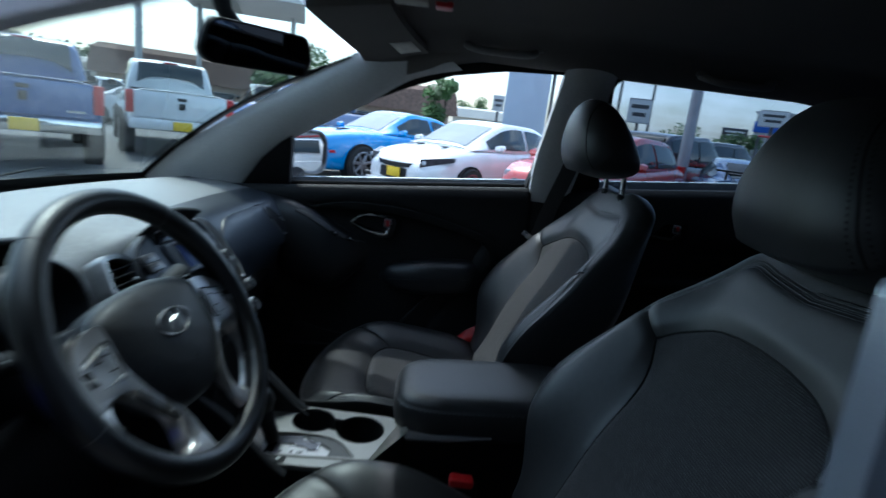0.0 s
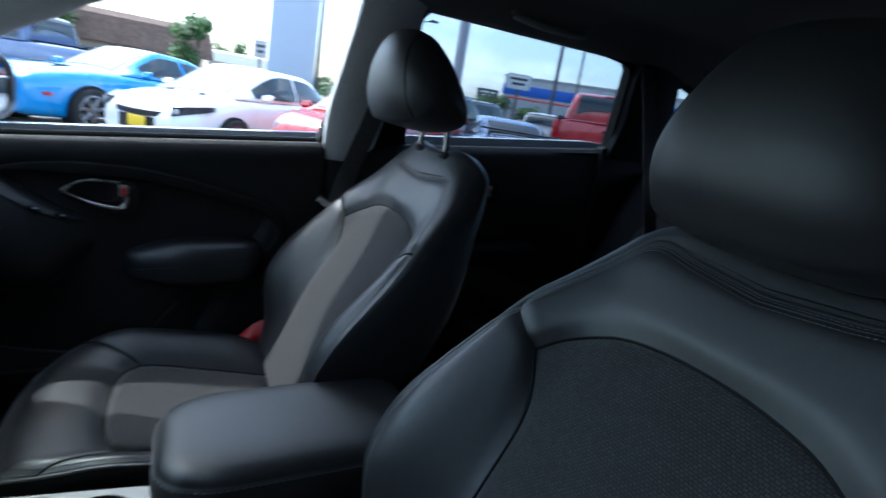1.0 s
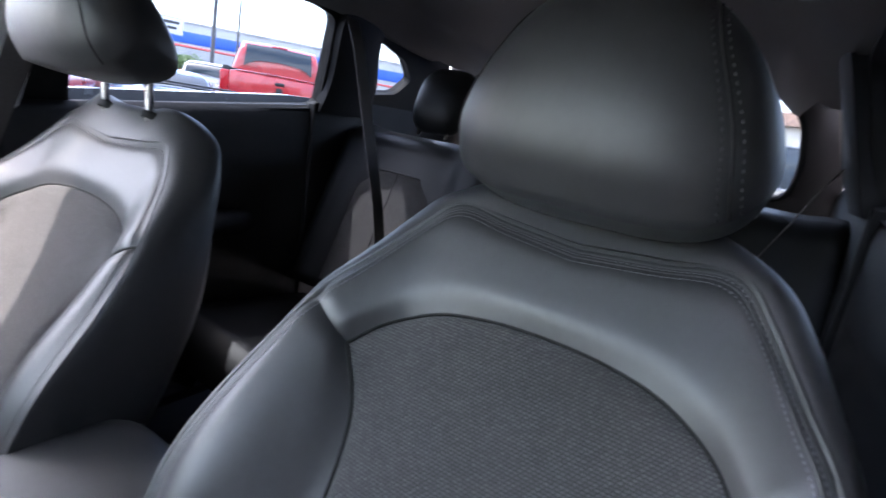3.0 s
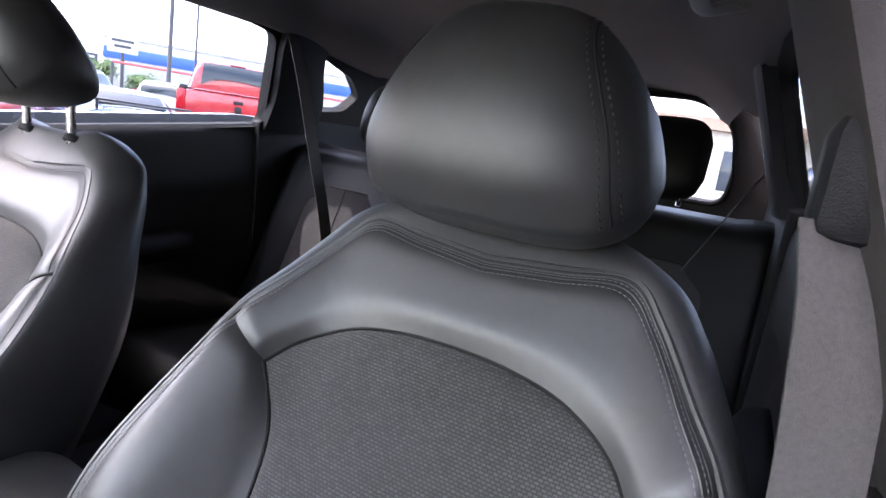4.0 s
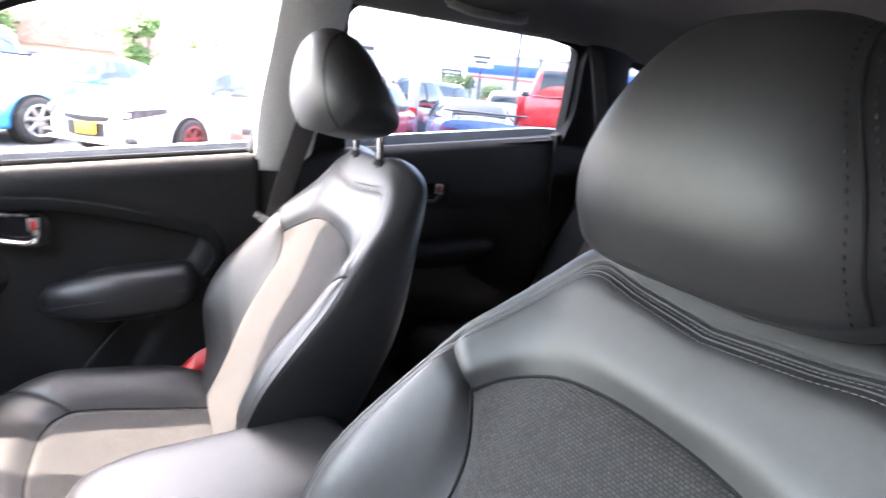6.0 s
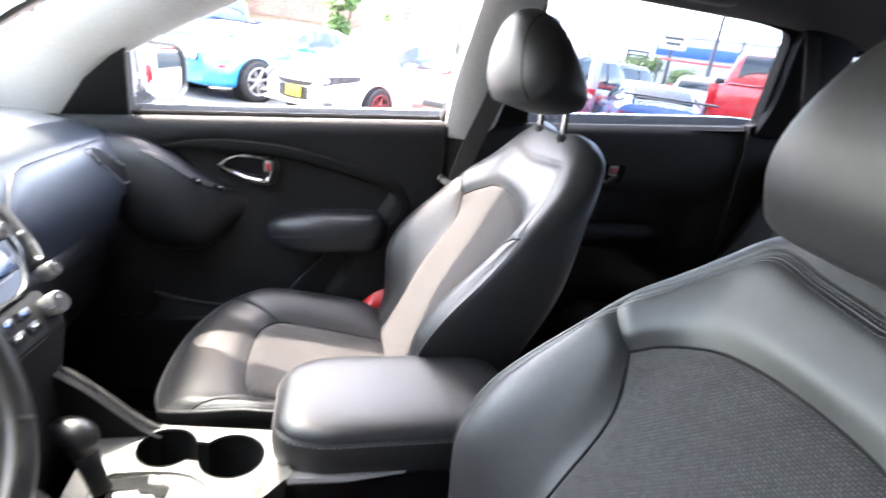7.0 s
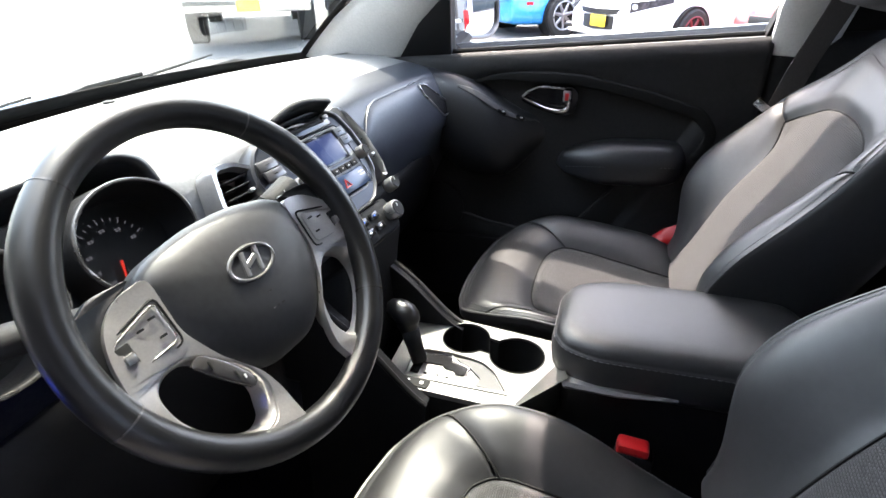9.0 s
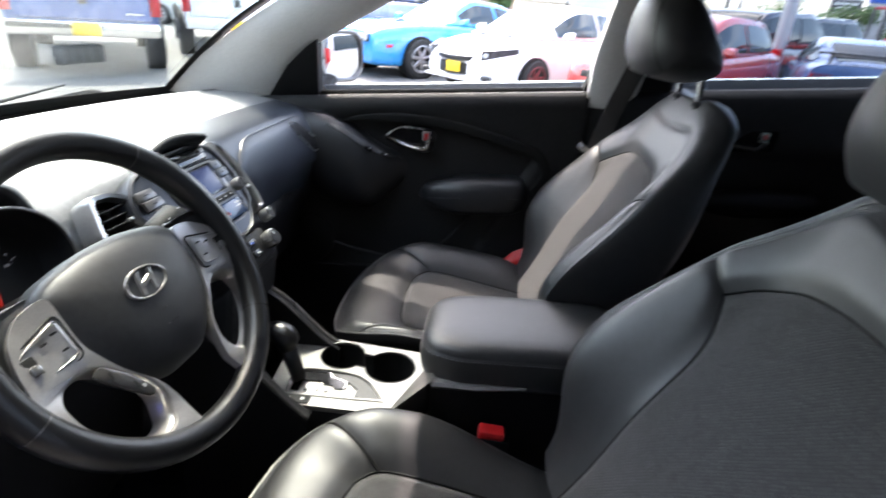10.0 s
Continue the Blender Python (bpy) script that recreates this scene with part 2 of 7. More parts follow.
def box(cx, cy, cz, sx, sy, sz, bevel=0.0, seg=2, m=None):
    bm = bmesh.new()
    bmesh.ops.create_cube(bm, size=1.0)
    bmesh.ops.scale(bm, vec=(sx, sy, sz), verts=bm.verts)
    if bevel:
        bmesh.ops.bevel(bm, geom=list(bm.edges), offset=bevel, segments=seg, affect="EDGES", profile=0.5)
    if m is not None:
        bmesh.ops.transform(bm, matrix=m, verts=bm.verts)
    bmesh.ops.translate(bm, vec=(cx, cy, cz), verts=bm.verts)
    return bm


def disc(radius, depth, n=28, m=None, bevel=0.0, r2=None):
    """A cylinder about its local z, from z = 0 to depth."""
    bm = bmesh.new()
    bmesh.ops.create_cone(bm, cap_ends=True, segments=n, radius1=radius, radius2=radius if r2 is None else r2, depth=depth)
    bmesh.ops.translate(bm, vec=(0, 0, depth / 2), verts=bm.verts)
    if bevel:
        es = [e for e in bm.edges if len(e.link_faces) == 2 and e.calc_face_angle() > 1.0]
        bmesh.ops.bevel(bm, geom=es, offset=bevel, segments=2, affect="EDGES", profile=0.5)
    if m is not None:
        bmesh.ops.transform(bm, matrix=m, verts=bm.verts)
    return bm


def join(*bms):
    """Several bmeshes as one."""
    out = bmesh.new()
    for b in bms:
        me = bpy.data.meshes.new("tmp")
        b.to_mesh(me)
        b.free()
        out.from_mesh(me)
        bpy.data.meshes.remove(me)
    return out


def frame_of(origin, axis, up=(0, 0, 1)):
    """A turn and place whose local z runs along axis and whose local x is level."""
    z = Vector(axis).normalized()
    x = Vector(up).cross(z)
    if x.length < 1e-4:
        x = Vector((1, 0, 0))
    x.normalize()
    y = z.cross(x)
    return Matrix(((x.x, y.x, z.x, origin[0]), (x.y, y.y, z.y, origin[1]), (x.z, y.z, z.z, origin[2]), (0, 0, 0, 1)))


def plate(points, thick, holes=(), place=lambda p: p, normal=(0, 0, 1)):
    """A flat sheet with real thickness and openings: outline and holes as (a, b) pairs, carried into space by place()."""
    from mathutils.geometry import tessellate_polygon
    loops = [[Vector((p[0], p[1], 0)) for p in points]] + [[Vector((p[0], p[1], 0)) for p in h] for h in holes]
    flat = [p for l in loops for p in l]
    bm = bmesh.new()
    nrm = Vector(normal).normalized() * thick
    lo = [bm.verts.new(Vector(place((p.x, p.y)))) for p in flat]
    hi = [bm.verts.new(v.co + nrm) for v in lo]
    for a, b, c in tessellate_polygon(loops):
        for vs in ((lo[a], lo[b], lo[c]), (hi[a], hi[c], hi[b])):
            try:
                bm.faces.new(vs)
            except ValueError:
                pass
    k = 0
    for l in loops:
        for i in range(len(l)):
            a, b = k + i, k + (i + 1) % len(l)
            bm.faces.new((lo[a], lo[b], hi[b], hi[a]))
        k += len(l)
    return bm


def spline(keys, n):
    """Points evenly through key points, by Catmull-Rom; n steps to each span."""
    ks = [Vector(k) for k in keys]
    out = []
    for i in range(len(ks) - 1):
        p0, p1, p2, p3 = ks[max(i - 1, 0)], ks[i], ks[i + 1], ks[min(i + 2, len(ks) - 1)]
        for j in range(n):
            t = j / n
            out.append(0.5 * ((2 * p1) + (p2 - p0) * t + (2 * p0 - 5 * p1 + 4 * p2 - p3) * t * t + (3 * p1 - p0 - 3 * p2 + p3) * t ** 3))
    out.append(ks[-1])
    return out


def rounded(pts, r, n=4):
    """A 2D outline with its corners rounded off."""
    out = []
    for i, p in enumerate(pts):
        p, a, b = Vector(p), Vector(pts[i - 1]), Vector(pts[(i + 1) % len(pts)])
        u, v = a - p, b - p
        k = min(r, u.length * 0.45, v.length * 0.45)
        s, e = p + u.normalized() * k, p + v.normalized() * k
        for j in range(n + 1):
            t = j / n
            out.append(((1 - t) ** 2 * s + 2 * t * (1 - t) * p + t * t * e)[:])
    return out


def smooth(a, b, x):
    t = min(1.0, max(0.0, (x - a) / (b - a)))
    return t * t * (3 - 2 * t)


def grid(fn, nu, nv, thick=0.0):
    """A sheet from fn(u, v), both 0 to 1."""
    bm = bmesh.new()
    vs = [[bm.verts.new(fn(i / nu, j / nv)) for j in range(nv + 1)] for i in range(nu + 1)]
    for i in range(nu):
        for j in range(nv):
            try:
                bm.faces.new((vs[i][j], vs[i + 1][j], vs[i + 1][j + 1], vs[i][j + 1]))
            except ValueError:
                pass
    if thick:
        bmesh.ops.recalc_face_normals(bm, faces=bm.faces)
        bmesh.ops.solidify(bm, geom=list(bm.faces), thickness=thick)
    return bm


def stitches(path, length=0.005, gap=0.003, r=0.0009, out=Vector((0, 0, 0))):
    """Short threads along a seam."""
    bm = bmesh.new()
    pts = [Vector(p) for p in path]
    run, on, start = 0.0, True, pts[0].copy()
    dashes, need = [], length
    for a, b in zip(pts, pts[1:]):
        seg = (b - a).length
        if seg < 1e-9:
            continue
        pos = 0.0
        while seg - pos > need - run:
            pos += need - run
            q = a + (b - a) * (pos / seg)
            if on:
                dashes.append((start, q))
            start, on, run = q, not on, 0.0
            need = length if on else gap
        run += seg - pos
    for a, b in dashes:
        d = (b - a).normalized()
        s = d.orthogonal().normalized()
        t = d.cross(s)
        ring = []
        for p, k in ((a, 0.4), (a.lerp(b, 0.5), 1.0), (b, 0.4)):
            ring.append([bm.verts.new(p + out + r * k * (s * math.cos(q) + t * math.sin(q))) for q in (0, 1.57, 3.14, 4.71)])
        for x, y in zip(ring, ring[1:]):
            for i in range(4):
                bm.faces.new((x[i], x[(i + 1) % 4], y[(i + 1) % 4], y[i]))
    return bm

# ---- the car's shell ----
def sill(x):
    """Height of the window sill along the car."""
    return 1.140 + 0.098 * x


def glass_y(z):
    """Lean of the side glass."""
    return 0.722 - 0.36 * (z - 1.115)


FRONT_WIN = [(-0.315, 1.100), (0.410, 1.170), (0.475, 1.503), (0.455, 1.520), (0.295, 1.511), (0.143, 1.482), (0.023, 1.436), (-0.10, 1.378), (-0.227, 1.309), (-0.301, 1.262)]
REAR_WIN = [(0.640, 1.194), (1.300, 1.268), (1.240, 1.512), (1.14, 1.524), (0.843, 1.534), (0.625, 1.533), (0.597, 1.510)]
QUARTER = [(1.50, 1.335), (1.395, 1.482), (1.45, 1.492), (1.60, 1.458), (1.675, 1.405), (1.62, 1.35)]
SIDE = [(-0.80, 1.06), (1.95, 1.30), (1.85, 1.50), (1.45, 1.585), (0.9, 1.605), (0.3, 1.600), (0.02, 1.560), (-0.12, 1.495), (-0.33, 1.375), (-0.52, 1.26)]


def side_frame(s):
    """Door frames and pillars of one side, with the window openings through them. s: +1 passenger side, -1 driver side."""
    put = lambda p: (p[0], s * (glass_y(p[1]) + 0.012), p[1])
    holes = [rounded(REAR_WIN, 0.03), rounded(QUARTER, 0.02)]
    if s > 0:
        holes.append(rounded(FRONT_WIN, 0.015))
        outer = SIDE
    else:
        outer = [(0.44, 1.15), (1.95, 1.30), (1.85, 1.50), (1.45, 1.585), (0.9, 1.605), (0.505, 1.604), (0.487, 1.52)]
    return plate(outer, 0.035, holes, put, (0, s, 0.36 * s))


for _s, _nm in ((1, "wall_passenger_side"), (-1, "wall_driver_side")):
    tagged(part(_nm, side_frame(_s), RUBBER, None, "black door frames and pillars round the side windows"), kind="structure", category="car frame")

# panes
def pane(name, pts, s, material, kind_label):
    pts = rounded(pts, 0.015)
    bm = bmesh.new()
    bm.faces.new([bm.verts.new((x, s * (glass_y(z) + 0.03), z)) for x, z in pts])
    ob = tagged(part(name, bm, material, None, kind_label, sharp=0), kind="structure", category="window")
    return ob


def grow(pts, d):
    cx, cz = sum(p[0] for p in pts) / len(pts), sum(p[1] for p in pts) / len(pts)
    return [(x + d * (1 if x > cx else -1), z + d * (1 if z > cz else -1)) for x, z in pts]


pane("window_1", grow(FRONT_WIN, 0.01), 1, GLASS, "clear closed glass of the front passenger door")
for _i, _s in ((2, 1), (3, -1)):
    pane("window_%d" % _i, grow(REAR_WIN, 0.01), _s, TINT, "lightly tinted closed glass of the rear door")
for _i, _s in ((4, 1), (5, -1)):
    pane("window_%d" % _i, grow(QUARTER, 0.01), _s, TINT, "small tinted quarter glass behind the rear door")


def shield(u, v):
    """Windscreen: u across, v from the cowl up to the header."""
    y = -0.71 + 1.42 * u
    q = y / 0.71
    lo = Vector((-0.95 + 0.17 * q * q, y * 1.03, 1.065))
    hi = Vector((-0.215 + 0.10 * q * q, y * 0.84, 1.575 - 0.07 * q * q))
    p = lo.lerp(hi, v)
    p.x -= 0.035 * math.sin(math.pi * v)
    p.z += 0.03 * math.sin(math.pi * v)
    return p


tagged(part("windscreen", grid(shield, 24, 12), SHIELD, None, "clear curved windscreen over the dashboard", sharp=0), kind="structure", category="windscreen")
_edge = [shield(i / 40, 0.02) + Vector((0.004, 0, 0.004)) for i in range(41)]
tagged(part("trim_glass_border", grid(lambda u, v: shield(u, 0.012 + 0.075 * v) + Vector((0.005, 0, -0.006)), 24, 2, thick=0.002), RUBBER, None, "black border along the foot of the windscreen", sharp=0), kind="structure", category="seal")
for _u0, _u1 in ((0.0, 0.022), (0.978, 1.0)):
    tagged(part("trim_glass_edge", grid(lambda u, v: shield(_u0 + (_u1 - _u0) * u, 0.02 + 0.96 * v) + Vector((0.004, 0, -0.005)), 2, 12, thick=0.002), RUBBER, None, "black border along the side of the windscreen", sharp=0), kind="structure", category="seal")
tagged(part("trim_cowl", tube(_edge, 0.016, 6, flat=0.4), RUBBER, None, "black rubber edge along the foot of the windscreen"), kind="structure", category="seal")


def roof_in(u, v):
    """Headliner: u from windscreen header to the tailgate, v across."""
    q = -1 + 2 * v
    a = abs(q)
    x0 = -0.195 + 0.10 * q * q
    x = x0 + (1.90 - x0) * u
    half = 0.565 - 0.05 * smooth(0.75, 1.0, u)
    crown = 1.625 - 0.05 * (1 - smooth(0.0, 0.22, u)) - 0.06 * smooth(0.55, 1.0, u) ** 2
    edge = 1.53 - 0.04 * (1 - smooth(0.0, 0.16, u)) - 0.06 * smooth(0.6, 1.0, u)
    z = crown + (edge - crown) * (0.35 * a ** 2 + 0.65 * smooth(0.80, 1.0, a))
    return Vector((x, q * half, z))


tagged(part("ceiling", grid(roof_in, 40, 40), HEADLINER, None, "soft grey fabric headliner over the cabin", sharp=0), kind="structure", category="headliner")
tagged(part("roof", grid(lambda u, v: roof_in(u, v) + Vector((0, (v - 0.5) * 0.12, 0.03)), 20, 16, thick=0.01), BODY, None, "silver painted steel roof of the car", sharp=0), kind="structure", category="roof")

# inner pillar trims, passenger side and driver side
def strip(inner, outer, bulge, s, n=8, depth=0.03):
    """A rounded trim between two edges."""
    rings = []
    for a, b in zip(inner, outer):
        a, b = Vector((a[0], s * a[1], a[2])), Vector((b[0], s * b[1], b[2]))
        ring = []
        for i in range(n + 1):
            t = i / n
            p = a.lerp(b, t)
            p.y -= s * bulge * math.sin(math.pi * t) ** 0.6
            ring.append(p)
        for i in range(n, -1, -1):
            p = a.lerp(b, i / n)
            p.y += s * depth
            ring.append(p)
        rings.append(ring)
    return loft(rings)


_ai = spline([(0.06, 0.556, 1.562), (-0.092, 0.570, 1.532), (-0.122, 0.577, 1.509), (-0.339, 0.619, 1.381), (-0.504, 0.655, 1.282), (-0.71, 0.705, 1.142), (-0.77, 0.72, 1.095)], 4)
_ao = spline([(0.17, 0.588, 1.500), (0.04, 0.600, 1.462), (-0.076, 0.622, 1.388), (-0.215, 0.654, 1.308), (-0.345, 0.690, 1.225), (-0.444, 0.728, 1.115), (-0.48, 0.735, 1.05)], 4)
_ad = spline([(0.17, 0.588, 1.504), (0.04, 0.600, 1.470), (-0.067, 0.613, 1.416), (-0.174, 0.627, 1.376), (-0.33, 0.665, 1.295), (-0.444, 0.715, 1.16), (-0.48, 0.735, 1.05)], 4)
for _s in (1, -1):
    tagged(part("trim_a_pillar", strip(_ai, _ao if _s > 0 else _ad, 0.022, _s), PILLAR, None, "pale grey textured plastic trim on the windscreen pillar", sharp=50), kind="structure", category="pillar trim")
# black sail panel ahead of the front window
tagged(part("trim_sail", plate([(-0.46, 1.095), (-0.31, 1.108), (-0.296, 1.268), (-0.33, 1.245), (-0.39, 1.19)], 0.02, (), lambda p: (p[0], glass_y(p[1]) - 0.012, p[1]), (0, 1, 0)), PLASTIC, None, "black plastic corner panel behind the door mirror", bevel=0.004), kind="structure", category="trim")
# roof rail over the doors
for _s in (1, -1):
    _ri = [(x, 0.535, 1.555 - (0.06 * (1 - smooth(-0.1, 0.25, x))) - 0.05 * smooth(1.2, 1.8, x)) for x in [0.02 + 0.1 * i for i in range(18)]]
    _ro = [(x, 0.575, 1.527 - (0.07 * (1 - smooth(-0.05, 0.22, x))) - 0.045 * smooth(1.15, 1.8, x)) for x in [0.02 + 0.1 * i for i in range(18)]]
    tagged(part("trim_roof_rail", strip(_ri, _ro, 0.008, _s, 5), HEADLINER, None, "fabric covered rail over the side windows", sharp=50), kind="structure", category="rail")
# centre pillar trim
_bi = [(0.425 + 0.049 * t, glass_y(1.150 + 0.40 * t) - 0.010, 1.150 + 0.40 * t) for t in [i / 8 for i in range(9)]]
_bo = [(0.575 + 0.02 * t - 0.03 * (1 - t), glass_y(1.150 + 0.40 * t) - 0.006, 1.150 + 0.40 * t) for t in [i / 8 for i in range(9)]]
for _s in (1, -1):
    # passenger side keeps the pale trim, driver's side takes the shaded copy
    tagged(part("trim_b_pillar", strip([(x - (0.020 * min(1, 8 * (z - 1.15)) if _s > 0 else 0), y, z) for x, y, z in _bi], [(x + (0 if _s > 0 else 0.09), y, z) for x, y, z in _bo], 0.018, _s), PILLAR if _s > 0 else SHADEDTRIM, None, "textured upper trim of the centre pillar", sharp=50), kind="structure", category="pillar trim")
    _bl = [(0.428 + 0.01 * math.sin(3 * t), 0.69 + 0.01 * t, 1.152 - 0.75 * t) for t in [i / 8 for i in range(9)]]
    _br = [(0.55 + 0.06 * t, 0.695, 1.152 - 0.75 * t) for t in [i / 8 for i in range(9)]]
    tagged(part("trim_b_pillar_lower", strip(_bl, _br, 0.02, _s), PLASTIC, None, "dark plastic lower trim of the centre pillar", sharp=50), kind="structure", category="pillar trim")
    # rear pillar, dark
    _ci = [(1.285 + 0.02 * t - 0.055 * smooth(0.2, 1, t), glass_y(1.26 + 0.27 * t) - 0.012, 1.26 + 0.27 * t) for t in [i / 6 for i in range(7)]]
    _co = [(1.50 - 0.075 * smooth(0.2, 0.9, t), glass_y(1.26 + 0.27 * t) - 0.010, 1.26 + 0.27 * t) for t in [i / 6 for i in range(7)]]
    tagged(part("trim_c_pillar", strip(_ci, _co, 0.012, _s), PLASTIC, None, "dark plastic trim between rear door and quarter glass", sharp=50), kind="structure", category="pillar trim")
    # panel round the luggage bay
    tagged(part("wall_luggage_bay" + ("_right" if _s > 0 else "_left"), plate([(1.30, 0.45), (2.05, 0.45), (2.05, 1.28), (1.70, 1.34), (1.45, 1.335), (1.27, 1.28)], 0.03, (), lambda p: (p[0], _s * 0.665, p[1]), (0, _s, 0)), PLASTIC, None, "dark plastic side of the luggage bay", bevel=0.004), kind="structure", category="trim")

# painted jamb of the open driver's door
tagged(part("trim_door_jamb", plate(rounded([(0.455, 0.36), (0.70, 0.36), (0.70, 1.22), (0.475, 1.20)], 0.04), 0.05, (), lambda p: (p[0], -0.735, p[1]), (0, -1, 0)), BODY, None, "silver blue painted jamb behind the driver's door", bevel=0.006), kind="structure", category="car body")
tagged(part("trim_door_edge", plate(rounded([(0.368, 0.42), (0.430, 0.42), (0.445, 1.31), (0.364, 1.30)], 0.015), 0.03, (), lambda p: (p[0], -0.700 + 0.10 * max(0, p[1] - 1.15), p[1]), (0, -1, 0)), BODY, None, "silver blue painted edge of the centre pillar", bevel=0.004), kind="structure", category="car body")
# floor
tagged(part("floor", box(0.55, 0, 0.31, 3.0, 1.70, 0.04, 0.005), CARPET, None, "black carpeted floor of the cabin"), kind="structure", category="floor")
tagged(part("floor_tunnel", box(0.25, 0.02, 0.40, 1.5, 0.22, 0.16, 0.03), CARPET, None, "carpeted tunnel under the console"), kind="structure", category="floor")
# unseen plate added to stop sun leaking between dash and bulkhead
tagged(part("wall_cowl", box(-0.82, 0, 1.03, 0.32, 1.44, 0.02, 0.004), CARPET, None, "added dark panel under the windscreen base, keeps sun off the floor"), kind="structure", category="wall")
tagged(part("wall_bulkhead", box(-0.98, 0, 0.68, 0.04, 1.46, 0.78, 0.005), CARPET, None, "dark bulkhead ahead of the pedals"), kind="structure", category="wall")

# tailgate with its window
TG = [(-0.70, 0.62), (0.70, 0.62), (0.68, 1.25), (0.62, 1.60), (-0.62, 1.60), (-0.68, 1.25)]
RWIN = rounded([(-0.54, 1.235), (0.54, 1.235), (0.56, 1.33), (0.53, 1.48), (0.43, 1.538), (-0.43, 1.538), (-0.53, 1.48), (-0.56, 1.33)], 0.07, 6)
_tg = lambda p: (2.10 - 0.45 * max(0, p[1] - 1.10), p[0], p[1])
tagged(part("wall_tailgate", plate(TG, 0.04, [RWIN], _tg, (1, 0, 0.4)), SHADEDTRIM, None, "inner face of the tailgate round the rear window"), kind="structure", category="tailgate")
_b = bmesh.new()
_b.faces.new([_b.verts.new(Vector(_tg(p)) + Vector((0.02, 0, 0))) for p in RWIN])
_rw = tagged(part("window_6", _b, TINT, None, "tinted glass of the tailgate", sharp=0), kind="structure", category="window")
_rw.visible_shadow = False
_ring = [Vector(_tg(p)) - Vector((0.004, 0, 0)) for p in RWIN]
tagged(part("trim_rear_window", tube(_ring, 0.009, 6, closed=True), RUBBER, None, "black rubber seal round the rear window"), kind="structure", category="seal")
# lower outer skin, so that the cabin is closed below the sills
for _s in (1, -1):
    _out = [(-0.62, 0.30), (2.0, 0.30), (2.0, 1.30), (1.3, 1.29), (-0.62, 1.10)] if _s > 0 else [(0.50, 0.30), (2.0, 0.30), (2.0, 1.30), (1.3, 1.29), (0.47, 1.20)]
    tagged(part("wall_body_side" + ("_right" if _s > 0 else "_left"), plate(_out, 0.03, (), lambda p: (p[0], _s * (0.80 + 0.06 * smooth(1.2, 0.8, p[1])), p[1]), (0, _s, 0)), BODY, None, "silver painted outer door skins of the car"), kind="structure", category="car body")
for _s, _x0, _nm in ((1, -0.62, "right"), (-1, 0.50, "left")):
    tagged(part("trim_inner_sill_" + _nm, box((_x0 + 2.0) / 2, _s * 0.735, 0.395, 2.0 - _x0, 0.14, 0.14, 0.02), PLASTIC, None, "black plastic sill cover along the cabin floor"), kind="structure", category="sill")
tagged(part("trim_rocker", box(0.0, -0.80, 0.36, 1.1, 0.14, 0.10, 0.02), BODY, None, "silver painted door sill under the open door"), kind="structure", category="sill")
# bonnet ahead of the windscreen, with wipers
tagged(part("bonnet", grid(lambda u, v: Vector((-0.99 - 0.85 * u, -0.78 + 1.56 * v, 1.045 - 0.16 * u ** 1.6 - 0.06 * (2 * v - 1) ** 2)), 12, 14, thick=0.01), BODY, None, "silver painted bonnet of the car", sharp=0), kind="structure", category="bonnet")
tagged(part("wall_front", box(-1.84, 0, 0.66, 0.06, 1.56, 0.5, 0.02), BODY, None, "silver painted nose of the car"), kind="structure", category="car body")
for _s in (1, -1):
    tagged(part("wall_wing", plate([(-1.84, 0.30), (-0.60, 0.30), (-0.60, 1.06), (-0.98, 1.0), (-1.80, 0.84)], 0.03, (), lambda p: (p[0], _s * 0.80, p[1]), (0, _s, 0)), BODY, None, "silver painted front wing of the car"), kind="structure", category="car body")
for _y0, _y1 in ((-0.55, 0.05), (0.0, 0.58)):
    _wp = thing("wiper", "black windscreen wiper resting at the foot of the glass", "wiper", "wipers")
    _a, _c = Vector((-1.00, _y0, 1.052)), Vector((-0.945, _y1, 1.10))
    part("arm", tube([_a, _a.lerp(_c, 0.35) + Vector((-0.01, 0, 0.02)), _a.lerp(_c, 0.6) + Vector((-0.01, 0, 0.014))], [0.010, 0.007, 0.005], 6), RUBBER, _wp)
    part("blade", tube([_a.lerp(_c, t) + Vector((-0.012, 0, 0.005)) for t in (0.12, 0.5, 1.0)], [0.004, 0.007, 0.004], 6, flat=0.6), RUBBER, _wp)

# ---- seats ----
O_HALF = [(0.235, -0.06), (0.262, 0.05), (0.270, 0.15), (0.258, 0.25), (0.233, 0.341), (0.202, 0.396), (0.167, 0.453), (0.134, 0.488), (0.075, 0.482), (0.0, 0.475)]
I_HALF = [(0.120, -0.06), (0.122, 0.05), (0.127, 0.15), (0.144, 0.243), (0.178, 0.306), (0.160, 0.333), (0.134, 0.354), (0.097, 0.371), (0.046, 0.380), (0.0, 0.382)]
S_HALF = [(0.238, -0.06), (0.266, 0.05), (0.276, 0.15), (0.270, 0.25), (0.254, 0.345), (0.233, 0.402), (0.204, 0.460), (0.168, 0.503), (0.095, 0.527), (0.0, 0.530)]
SEAM = 4


def halves(keys, n, corner=None):
    """Both halves of a symmetric outline, from one foot over the top to the other."""
    if corner is None:
        h = spline([(*k, 0) for k in keys], n)
    else:
        h = spline([(*k, 0) for k in keys[:corner + 1]], n)[:-1] + spline([(*k, 0) for k in keys[corner:]], n)
    left = [(-p.x, p.y) for p in h]
    return left + [(p.x, p.y) for p in reversed(h)][1:]


